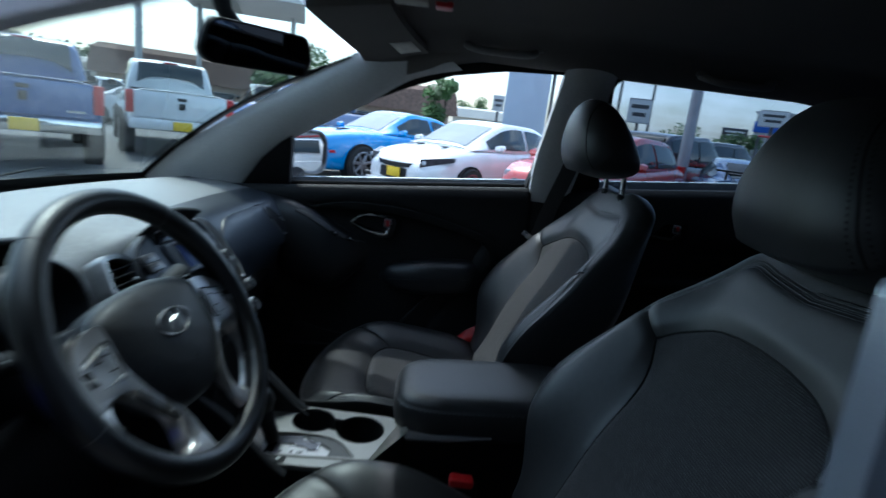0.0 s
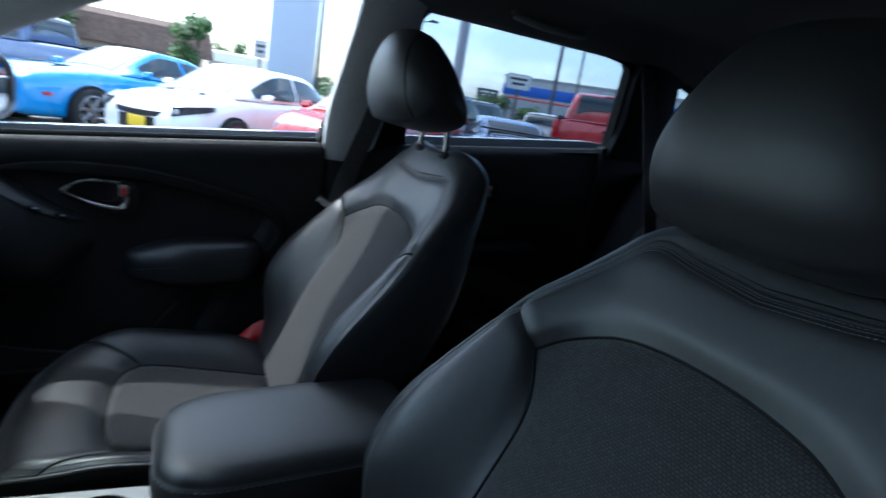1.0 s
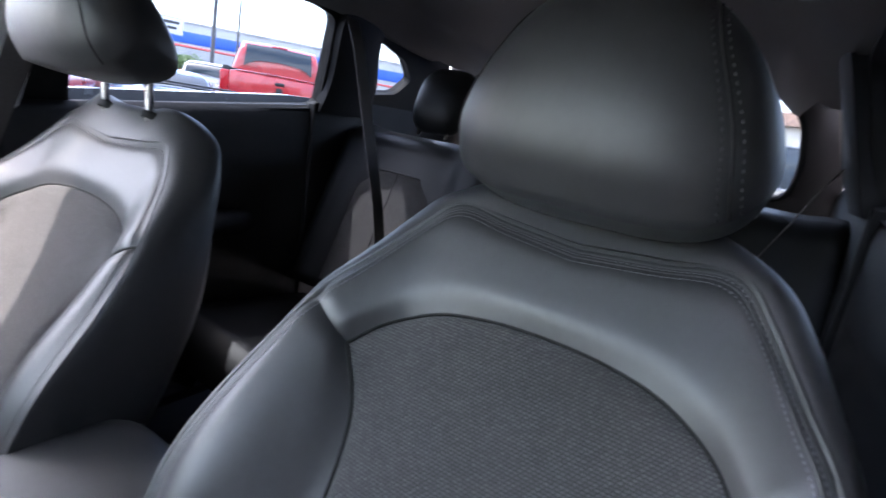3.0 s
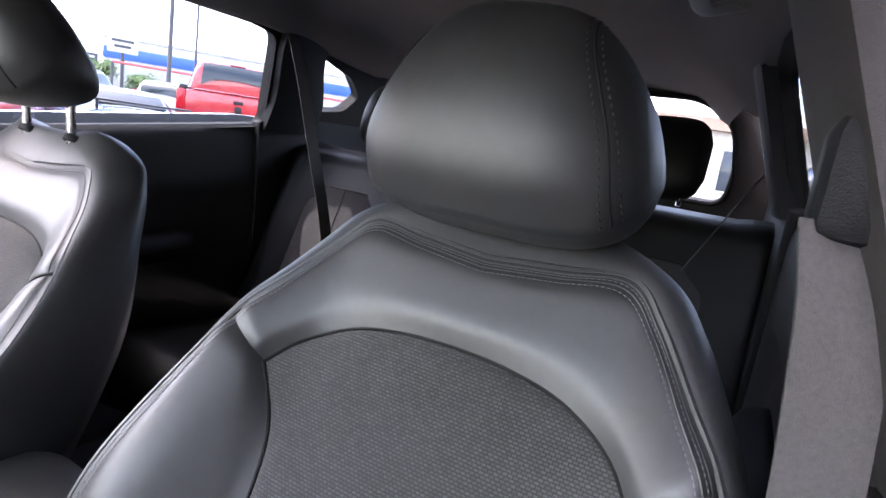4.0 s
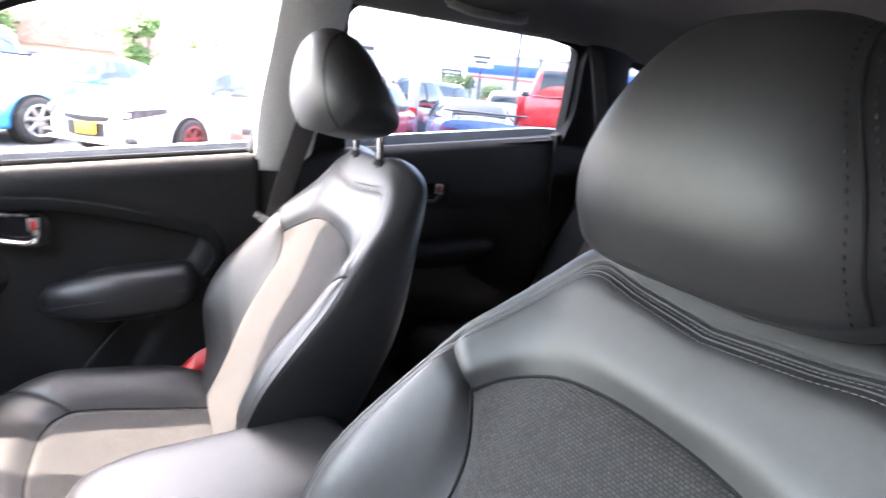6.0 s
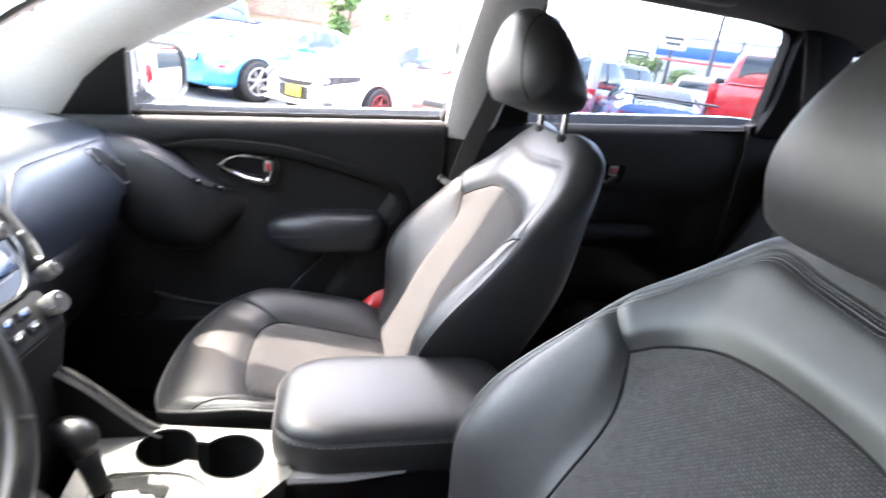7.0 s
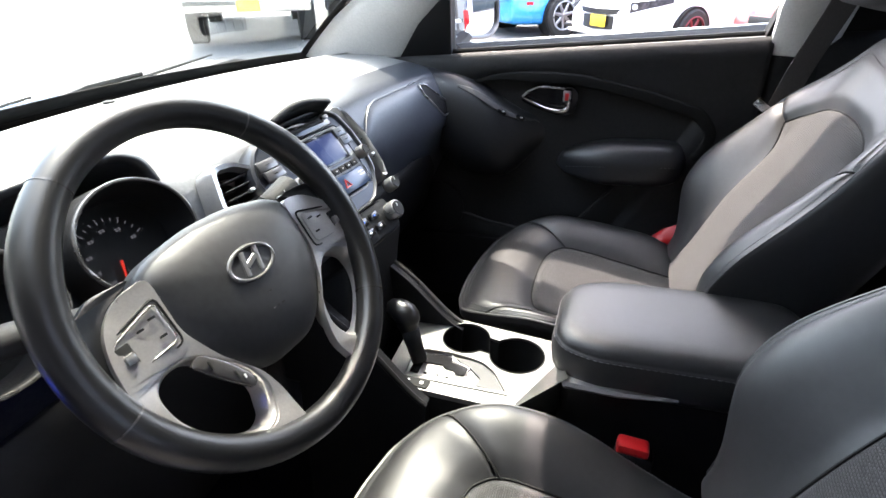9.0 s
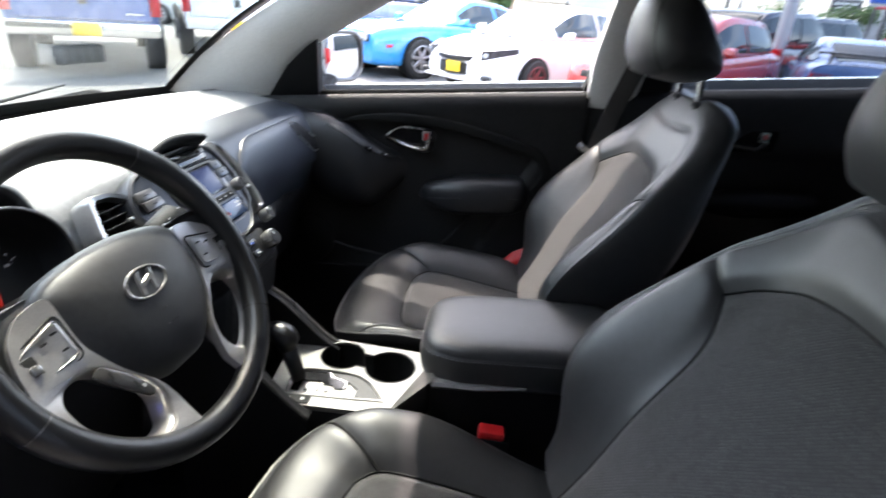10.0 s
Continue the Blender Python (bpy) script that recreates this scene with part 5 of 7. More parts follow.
def w_sheet(outl, o_mid, o_edge, thick, n=6):
    """A domed plate on the wheel within an outline."""
    ca, cb = sum(p[0] for p in outl) / len(outl), sum(p[1] for p in outl) / len(outl)
    rings = [[wp(ca + (a - ca) * 0.99, cb + (b - cb) * 0.99, o_edge - thick) for a, b in outl]]
    for i in range(n):
        t = i / n
        k = 1 - 0.16 * t if i < 3 else 1 - 0.16 * t - 0.6 * (t - 0.33)
        k = math.cos(t * math.pi / 2) ** 0.55
        o = o_edge + (o_mid - o_edge) * (1 - k ** 2) ** 0.5
        rings.append([wp(ca + (a - ca) * k, cb + (b - cb) * k, o) for a, b in outl])
    rings.append([wp(ca + (a - ca) * 0.02, cb + (b - cb) * 0.02, o_mid) for a, b in outl])
    return loft(rings)


def steering_wheel():
    w = thing("steering_wheel", "black leather steering wheel with satin spokes and buttons", "steering wheel")
    R, DISH, SHIFT = 0.1755, 0.009, -0.0095
    ring = [wp(SHIFT + R * math.cos(q), -0.004 + R * 0.985 * math.sin(q), DISH) for q in [2 * math.pi * i / 96 for i in range(96)]]
    rad = [0.0165 + 0.0018 * (math.exp(-((math.degrees(2 * math.pi * i / 96) - 150) / 14) ** 2) + math.exp(-((math.degrees(2 * math.pi * i / 96) - 30) / 14) ** 2)) for i in range(96)]
    part("rim", tube(ring, rad, 16, closed=True, up=W_AX), RIMLEATHER, w, "black leather rim", sharp=0)
    # rim seams, silver in colour to carry the highlights at the joints
    for deg in (52, 128, 197, 322):
        q = radians(deg)
        c = wp(SHIFT + R * math.cos(q), -0.004 + R * 0.985 * math.sin(q), DISH)
        t = (-W_AC * math.sin(q) + W_UP * math.cos(q))
        part("rim_seam", disc(0.0170, 0.0016, 20, frame_of(c - t * 0.001, t)), DARKSILVER, w, "seam in the rim")
    # airbag pad
    pad = rounded([(-0.103, 0.036), (-0.080, 0.050), (-0.030, 0.060), (0.030, 0.060), (0.080, 0.050), (0.103, 0.036), (0.104, -0.010), (0.092, -0.050), (0.060, -0.088), (0.030, -0.104), (-0.030, -0.104), (-0.060, -0.088), (-0.092, -0.050), (-0.104, -0.010)], 0.02, 4)
    part("airbag_pad", w_sheet(pad, 0.018, -0.010, 0.03, 8), PADPLASTIC, w, "dark grey airbag pad", sharp=0)
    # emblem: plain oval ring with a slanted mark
    part("emblem_ring", tube([wp(0.029 * math.cos(q), -0.002 + 0.0165 * math.sin(q), 0.017) for q in [2 * math.pi * i / 36 for i in range(36)]], 0.0022, 8, closed=True, up=W_AX), SILVER, w, "silver oval emblem")
    for pts in (((-0.012, -0.013), (-0.006, 0.012)), ((0.006, -0.014), (0.012, 0.011)), ((-0.008, -0.004), (0.008, 0.002))):
        part("emblem_bar", tube([wp(a, b, 0.0172) for a, b in pts], 0.0036, 8, flat=0.5, up=W_AX), SILVER, w)
    part("pad_mark", join(*[box(0, 0, 0, k * 0.7, 0.0014, 0.0006, m=frame_of(wp(a, b, o), W_AX)) for a, b, o, k in ((-0.001, -0.0365, 0.0176, 0.009), (-0.007, -0.0535, 0.0157, 0.004), (-0.001, -0.0535, 0.0157, 0.004), (0.006, -0.0538, 0.0157, 0.006))]), DARKSILVER, w, "small pale marks")
    # spokes
    for s in (-1, 1):
        outl = rounded([(s * p[0], p[1]) for p in ((0.092, 0.038), (0.127, 0.033), (0.150, 0.015), (0.161, -0.010), (0.166, -0.045), (0.160, -0.080), (0.136, -0.116), (0.100, -0.146), (0.066, -0.166), (0.047, -0.166), (0.044, -0.126), (0.052, -0.096), (0.078, -0.060), (0.095, -0.020))], 0.012)
        hole = rounded([(s * p[0], p[1]) for p in ((0.143, -0.056), (0.128, -0.045), (0.104, -0.045), (0.090, -0.054), (0.064, -0.086), (0.059, -0.110), (0.070, -0.134), (0.088, -0.138), (0.108, -0.126), (0.131, -0.104), (0.143, -0.080))], 0.010)
        ca, cb = sum(p[0] for p in hole) / len(hole), sum(p[1] for p in hole) / len(hole)
        rise = lambda a, b: -0.010 + 0.05 * max(0.0, 0.13 - abs(a)) + DISH * smooth(0.135, 0.172, math.hypot(a, b))
        wide = [(ca + (a - ca) * 1.13, cb + (b - cb) * 1.13) for a, b in hole]
        part("spoke", plate(outl, 0.012, [wide], lambda p: wp(p[0], p[1], rise(*p)), W_AX), SPOKE, w, "satin grey spoke with an opening", sharp=30, bevel=0.003)
        part("spoke_lip", loft([[wp(ca + (a - ca) * k, cb + (b - cb) * k, rise(a, b) + o) for a, b in hole] for k, o in ((1.15, 0.0105), (1.13, 0.0118), (1.07, 0.0095), (1.02, 0.004), (0.99, -0.006), (0.985, -0.016))], caps=False), SPOKE, w, "rounded satin rim of the opening", sharp=0)
        part("thumb_rest", plate(rounded([(s * p[0], p[1]) for p in ((0.100, 0.043), (0.140, 0.044), (0.168, 0.030), (0.176, -0.010), (0.172, -0.050), (0.160, -0.050), (0.155, -0.008), (0.142, 0.018), (0.124, 0.030))], 0.008), 0.010, (), lambda p: wp(p[0], p[1], -0.014 + DISH * smooth(0.135, 0.172, math.hypot(*p))), W_AX), RIMLEATHER, w, "black thumb rest beside the spoke", sharp=30, bevel=0.003)
        bp = part("button_panel", w_sheet(rounded([(s * 0.100, 0.016), (s * 0.152, 0.002), (s * 0.160, -0.030), (s * 0.100, -0.026)], 0.008), 0.006, 0.004, 0.004, 4), SPOKE, w, "satin grey button panel", sharp=40)
        part("panel_line", tube([wp(a, b, 0.0045) for a, b in rounded([(s * 0.098, 0.019), (s * 0.154, 0.004), (s * 0.163, -0.032), (s * 0.098, -0.029)], 0.008)], 0.0012, 6, closed=True, up=W_AX), PLASTIC, bp)
        part("panel_edge", tube([wp(a, b, 0.0068) for a, b in rounded([(s * 0.102, 0.0145), (s * 0.1505, 0.001), (s * 0.1580, -0.0285), (s * 0.102, -0.0245)], 0.007)], 0.0009, 6, closed=True, up=W_AX), SILVER, bp, "bright edge of the buttons")
        for a, b in ((0.112, 0.004), (0.112, -0.014), (0.126, 0.000)):
            part("button_mark", box(0, 0, 0, 0.007, 0.0022, 0.001, m=frame_of(wp(s * a, b, 0.0075), W_AX)), PLASTIC, bp)
        part("rocker_recess", box(0, 0, 0, 0.013, 0.026, 0.003, 0.001, m=frame_of(wp(s * 0.146, -0.015, 0.0065), W_AX)), RUBBER, bp)
        part("rocker", box(0, 0, 0, 0.010, 0.010, 0.007, 0.003, m=frame_of(wp(s * 0.146, -0.015, 0.0085), W_AX)), SILVER, bp, "silver rocker")
    bar = part("lower_button_bar", w_sheet(rounded([(-0.110, -0.050), (-0.097, -0.045), (-0.076, -0.070), (-0.062, -0.098), (-0.070, -0.104), (-0.093, -0.075)], 0.005), 0.0085, 0.007, 0.004, 4), DARKSILVER, w, "dark flush button bar", sharp=40)
    for a, b in ((-0.095, -0.060), (-0.079, -0.082)):
        part("button_mark", box(0, 0, 0, 0.0015, 0.009, 0.001, m=frame_of(wp(a, b, 0.0092), W_AX)), RUBBER, bar)
    part("button_mark", box(0, 0, 0, 0.002, 0.004, 0.001, m=frame_of(wp(-0.073, -0.088, 0.0092), W_AX)), PRINT, bar)
    part("column_shroud", loft([[wp(0.055 * math.cos(q) * k, 0.045 * math.sin(q) * k, o) for q in [2 * math.pi * i / 20 for i in range(20)]] for k, o in ((0.8, -0.03), (1.0, -0.06), (1.15, -0.16), (1.2, -0.24))]), PLASTIC, w, "black column shroud", sharp=0)
    return w


steering_wheel()


def stalk(s, label):
    k = thing("column_stalk", label, "stalk", "column stalks")
    a, b = wp(s * 0.04, 0.02, -0.085), wp(s * (0.205 if s < 0 else 0.178), 0.052, -0.055)
    part("lever", tube([a, a.lerp(b, 0.55), a.lerp(b, 0.62), b.lerp(a, 0.02), b], [0.008, 0.011, 0.0165, 0.0185, 0.015], 14, flat=0.8), PLASTIC, k, "black lever", sharp=0)
    for i in range(3):
        part("mark", box(0, 0, 0, 0.007, 0.003, 0.001, m=frame_of(a.lerp(b, 0.74 + 0.09 * i) + W_AX * 0.0152, W_AX)), PRINT, k)
    part("ring", disc(0.0150, 0.006, 16, frame_of(a.lerp(b, 0.66), b - a)), RUBBER, k)
    return k


stalk(1, "black wiper stalk behind the steering wheel")
stalk(-1, "black lamp stalk behind the steering wheel")

# ---- centre console ----
CY = 0.020


def console():
    c = thing("centre_console", "satin silver topped console with two cup holders and gear gate", "console")

    def top_z(x):
        return 0.700 + 0.06 * (x + 0.18) * 0.35

    outl = rounded([(-0.200, 0.120), (-0.165, 0.150), (-0.04, 0.136), (0.088, 0.122), (0.120, 0.080), (0.105, -0.050), (0.020, -0.074), (-0.172, -0.070), (-0.196, -0.02)], 0.020)
    c1, r1, c2, r2, half = Vector((-0.083, 0.088)), 0.045, Vector((0.019, 0.064)), 0.050, 0.021
    dirn = math.atan2(c2.y - c1.y, c2.x - c1.x)
    g1, g2 = math.asin(half / r1), math.asin(half / r2)
    cups = [(c1.x + r1 * math.cos(dirn + g1 + (2 * math.pi - 2 * g1) * i / 32), c1.y + r1 * math.sin(dirn + g1 + (2 * math.pi - 2 * g1) * i / 32)) for i in range(33)]
    cups += [(c2.x + r2 * math.cos(dirn + math.pi + g2 + (2 * math.pi - 2 * g2) * i / 32), c2.y + r2 * math.sin(dirn + math.pi + g2 + (2 * math.pi - 2 * g2) * i / 32)) for i in range(33)]
    gate = rounded([(-0.165, 0.006), (-0.146, 0.036), (-0.097, 0.038), (-0.062, 0.034), (-0.034, 0.027), (-0.010, 0.009), (0.020, -0.036), (-0.061, -0.037), (-0.160, -0.040)], 0.005)
    put = lambda p: (p[0], p[1], top_z(p[0]))
    part("top_plate", plate(outl, -0.012, [cups, gate], put), SATINPLATE, c, "satin silver console plate", sharp=30, bevel=0.002)
    cx, cy = (c1.x + c2.x) / 2, (c1.y + c2.y) / 2
    part("cup_well", loft([[(cx + (a - cx) * k, cy + (b - cy) * k, top_z(a) - dz) for a, b in cups] for k, dz in ((1, 0.0005), (1, 0.004), (0.97, 0.10), (0.02, 0.101))], caps=False), RUBBER, c, "two joined deep black cup holders", sharp=40)
    part("cup_rim", tube([(a, b, top_z(a) + 0.0005) for a, b in cups], 0.0012, 6, closed=True), RUBBER, c, "thin black rim of the cup holders")
    well = part("gate_well", plate([(a, b) for a, b in gate], 0.003, (), lambda p: (p[0], p[1], top_z(p[0]) - 0.010)), SILVER, c, "bright gear gate")
    slot = [(-0.156, -0.026), (-0.140, -0.028), (-0.140, 0.004), (-0.104, 0.006), (-0.098, -0.002), (-0.080, -0.004), (-0.076, -0.012), (-0.060, -0.012), (-0.058, 0.006), (-0.072, 0.012), (-0.090, 0.016), (-0.094, 0.031), (-0.156, 0.029)]
    part("gate_slot", plate(slot, 0.002, (), lambda p: (p[0], p[1], top_z(p[0]) - 0.0062)), GLOSSY, well, "stepped black gear slot")
    part("slot_edge", tube([(a, b, top_z(a) - 0.004) for a, b in ((-0.094, 0.033), (-0.088, 0.019), (-0.072, 0.015), (-0.056, 0.008), (-0.056, -0.012))], 0.0016, 6), CHROME, well, "bright edge of the slot")
    part("gate_plate", plate(rounded([(-0.086, 0.030), (-0.062, 0.030), (-0.036, 0.024), (-0.012, 0.007), (0.016, -0.034), (-0.034, -0.032), (-0.030, -0.012), (-0.052, 0.008), (-0.070, 0.017)], 0.003), 0.003, (), lambda p: (p[0], p[1], top_z(p[0]) - 0.0058)), PODBLACK, well, "dark glossy corner of the gear gate")
    part("plate_ridge", tube([(-0.150, -0.0445, top_z(-0.150) + 0.0005), (-0.060, -0.0445, top_z(-0.06) + 0.0008), (0.024, -0.0430, top_z(0.024) + 0.0004)], 0.0018, 6), SATINPLATE, c, "low ridge beside the gear gate")
    for a, b in ((-0.128, -0.022), (-0.106, -0.020), (-0.088, -0.022)):
        part("gate_mark", box(a, b, top_z(a) - 0.0062, 0.006, 0.004, 0.001), PLASTIC, well)
    strip_ = part("mark_strip", plate(rounded([(-0.160, -0.066), (-0.110, -0.068), (-0.108, -0.048), (-0.160, -0.046)], 0.003), 0.002, (), lambda p: (p[0], p[1], top_z(p[0]) + 0.0005)), PLASTIC, c, "dark strip with pale marks")
    for a in (-0.147, -0.122):
        part("gate_mark", box(a, -0.057, top_z(a) + 0.003, 0.006, 0.006, 0.001), PRINT, strip_)
    # body below the plate
    rings = [[(p[0], CY + (p[1] - CY) * k, top_z(p[0]) - dz) for p in outl] for k, dz in ((1.0, 0.010), (1.03, 0.03), (1.04, 0.12), (1.04, 0.34))]
    part("body", loft(rings, caps=False), PLASTIC, c, "black console body", sharp=40)
    part("plate_skirt", loft([[(0.088, 0.120, 0.700), (0.122, 0.078, 0.702), (0.108, -0.052, 0.702), (0.030, -0.076, 0.700)], [(0.098, 0.110, 0.800), (0.100, 0.070, 0.800), (0.104, -0.045, 0.802), (0.118, -0.086, 0.804)]], closed=False), SATINPLATE, c, "satin silver rise under the armrest", sharp=0)
    # lever
    base = Vector((-0.146, 0.000, top_z(-0.15)))
    head = Vector((-0.182, 0.020, 0.790))
    lev = part("gear_lever", tube([base, base.lerp(head, 0.35), base.lerp(head, 0.62)], [0.014, 0.015, 0.017], 12), PLASTIC, c, "black gear lever", sharp=0)
    hd = spline([base.lerp(head, 0.40), base.lerp(head, 0.72), head + Vector((0.004, -0.002, -0.006)), head + Vector((-0.034, 0.010, 0.002))], 4)
    part("gear_knob", tube(hd, [0.013, 0.014, 0.015, 0.017, 0.0195, 0.0215, 0.023, 0.0232, 0.0232, 0.022, 0.019, 0.014, 0.003], 14), RIMLEATHER, lev, "black leather gear knob", sharp=0)
    # armrest box with padded lid
    def ring(k, z, ax=0.0):
        o = rounded([(0.084 - ax, CY - 0.055), (0.102, CY - 0.088), (0.150, CY - 0.106), (0.44, CY - 0.104), (0.45, CY + 0.100), (0.150, CY + 0.102), (0.102, CY + 0.085), (0.084 - ax, CY + 0.055)], 0.07, 6)
        cx = 0.27
        return [(cx + (a - cx) * k, CY + (b - CY) * k, z + 0.05 * (cx + (a - cx) * k - 0.30)) for a, b in o]
    part("armrest_box", loft([ring(0.88, 0.40), ring(0.90, 0.60), ring(0.92, 0.796)]), PLASTIC, c, "black armrest box", sharp=40)
    part("box_trim", tube([(0.100, CY + 0.03, 0.788), (0.100, CY - 0.05, 0.788), (0.118, CY - 0.098, 0.789), (0.19, CY - 0.103, 0.794), (0.27, CY - 0.102, 0.800)], [0.011, 0.012, 0.012, 0.010, 0.004], 8, flat=0.7), SILVER, c, "satin silver strip under the lid")
    lid = part("armrest_lid", loft([ring(0.91, 0.788), ring(0.955, 0.793), ring(0.985, 0.804), ring(1.0, 0.821), ring(1.0, 0.836), ring(0.990, 0.847), ring(0.982, 0.8515), ring(0.975, 0.8520), ring(0.970, 0.8550), ring(0.945, 0.8625), ring(0.89, 0.8685), ring(0.80, 0.8715), ring(0.6, 0.8735), ring(0.3, 0.8742)]), LEATHER, c, "padded black leather armrest lid", sharp=0)
    q = ring(0.991, 0.8485)
    part("stitching", stitches([Vector(p) for p in q] + [Vector(q[0])], 0.006, 0.003, 0.0009), THREAD, lid, "grey stitching")
    # side rail rising to the dash
    for s in (1, -1):
        pth = spline([(-0.10, CY + s * 0.118, 0.694), (-0.136, CY + s * 0.115, 0.720), (-0.206, CY + s * 0.112, 0.790), (-0.266, CY + s * 0.112, 0.836), (-0.33, CY + s * 0.115, 0.90)], 5)
        part("side_rail", tube(pth, [0.0055] * len(pth), 8), DARKSILVER if s > 0 else PLASTIC, c, "thin grey rail along the console")
        part("side_panel", loft([[p, p + Vector((0, -s * 0.02, 0)), Vector((p.x - 0.02, p.y - s * 0.02, 0.36)), Vector((p.x - 0.02, p.y, 0.36))] for p in pth]), PLASTIC, c, "black side of the console")
    return c


console()

# ---- belts and buckles ----
def buckle(x, y, z, lean, label):
    b = thing("belt_buckle", label, "buckle", "seat belt buckles")
    m = Matrix.Rotation(lean, 4, "Y")
    part("housing", box(x, y, z - 0.035, 0.052, 0.032, 0.085, 0.006, m=m), PLASTIC, b, "black buckle housing")
    part("release_button", box(x - 0.002, y, z + 0.010, 0.044, 0.026, 0.020, 0.005, m=m), RED, b, "red release button")
    part("stem", tube([(x + 0.015, y, z - 0.06), (x + 0.04, y, z - 0.20)], 0.010, 8, flat=0.4), BELT, b, "black webbing stem")
    return b


buckle(0.222, -0.120, 0.722, 0.05, "black seat belt buckle with red button beside the console")
_rb = thing("belt_anchor_cover", "red belt end cover low beside the passenger seat", "belt cover")
part("cover", loft([[(x, 0.612 + 0.012 * k, z0 + k * dz) for x, z0, dz in ((0.225, 0.680, 0.0), (0.260, 0.655, 0.0), (0.325, 0.670, 0.012), (0.330, 0.722, 0.02), (0.280, 0.712, 0.012))] for k in (0, 1, 2)]), RED, _rb, "red plastic cover", bevel=0.004)


def webbing(path, width, name="seat_belt", label="dark webbing seat belt hanging beside the seat", side=(1, 0, 0)):
    t = thing(name, label, "seat belt", "seat belts")
    pts = spline(path, 8)
    rings = []
    sv = Vector(side).normalized() * width / 2
    for i, p in enumerate(pts):
        d = (pts[min(i + 1, len(pts) - 1)] - pts[max(i - 1, 0)]).normalized()
        nrm = d.cross(sv).normalized() * 0.0012
        rings.append([p - sv - nrm, p + sv - nrm, p + sv + nrm, p - sv + nrm])
    part("webbing", loft(rings), BELT, t, sharp=60)
    return t


_pb = webbing([(0.530, 0.597, 1.345), (0.515, 0.618, 1.26), (0.475, 0.650, 1.10), (0.44, 0.655, 0.90), (0.43, 0.66, 0.55)], 0.048)
part("belt_tongue", box(0.442, 0.632, 1.044, 0.078, 0.012, 0.020, 0.004, m=Matrix.Rotation(0.6, 4, "Y")), CHROME, _pb, "chrome belt tongue")
part("belt_guide", box(0.532, 0.600, 1.355, 0.055, 0.030, 0.040, 0.008), PLASTIC, _pb, "black belt guide on the pillar")
_db = webbing([(0.470, -0.632, 1.300), (0.452, -0.642, 1.24), (0.448, -0.655, 1.10), (0.448, -0.668, 0.85), (0.45, -0.68, 0.55)], 0.050, label="brownish webbing belt hanging from the driver's pillar", side=(0.35, -1, 0))
part("belt_guide", box(0.480, -0.648, 1.325, 0.05, 0.07, 0.075, 0.014), PLASTIC, _db, "black belt guide on the pillar")
webbing([(1.27, 0.562, 1.52), (1.252, 0.500, 1.41), (1.25, 0.440, 1.24), (1.25, 0.375, 1.05), (1.24, 0.33, 0.90)], 0.044, label="dark webbing belt hanging before the rear bench")
webbing([(1.43, -0.634, 1.366), (1.40, -0.598, 1.305), (1.36, -0.556, 1.215), (1.33, -0.515, 1.130)], 0.030, label="dark webbing belt drawn over the rear bench", side=(0.4, 0.4, -0.9))

# ---- overhead ----
def grab_handle(s, x0, x1):
    h = thing("grab_handle", "grey plastic grab handle above the door", "handle", "grab handles")
    z = 1.566 if x0 < 0.6 else 1.560
    pth = spline([(x0, s * 0.545, z), (x0 + 0.015, s * 0.492, z - 0.016), (x0 + 0.05, s * 0.478, z - 0.022), (x1 - 0.05, s * 0.478, z - 0.022), (x1 - 0.015, s * 0.492, z - 0.016), (x1, s * 0.545, z)], 4)
    part("grip", tube(pth, 0.012, 10, flat=0.8), HANDLEGREY, h, "rounded grip", sharp=0)
    for x in (x0, x1):
        part("foot", box(x, s * 0.530, z + 0.004, 0.035, 0.04, 0.022, 0.006), HANDLEGREY, h, "mounting foot")
    return h


grab_handle(1, 0.165, 0.355)
grab_handle(1, 0.80, 0.99)
grab_handle(-1, 0.80, 0.99)


def mirror_inside():
    m = thing("rear_view_mirror", "black rear-view mirror under the windscreen header", "mirror")
    c = Vector((-0.205, 0.005, 1.440))
    ax = Vector((0.80, -0.52, -0.12)).normalized()
    fr = frame_of(c, ax)
    outl = rounded([(-0.118, -0.020), (-0.105, 0.034), (0.105, 0.038), (0.122, -0.010), (0.108, -0.034), (-0.100, -0.036)], 0.022, 5)
    rings = [[fr @ Vector((a * k, b * k, o)) for a, b in outl] for k, o in ((0.4, -0.042), (0.8, -0.035), (0.98, -0.012), (1.0, 0.0), (0.985, 0.004))]
    part("housing", loft(rings), PLASTIC, m, "black mirror housing", sharp=40)
    bm = bmesh.new()
    bm.faces.new([bm.verts.new(fr @ Vector((a * 0.94, b * 0.90, 0.0055))) for a, b in outl])
    part("glass", bm, mat("dim_mirror", (0.16, 0.16, 0.17), 0.02, metal=1.0), m, "dark tinted mirror glass", sharp=0)
    part("stem", tube([c - ax * 0.03, c + Vector((-0.06, 0, 0.05)), c + Vector((-0.075, 0.0, 0.095))], [0.016, 0.014, 0.018], 10), PLASTIC, m, "black mirror stem")
    return m


mirror_inside()


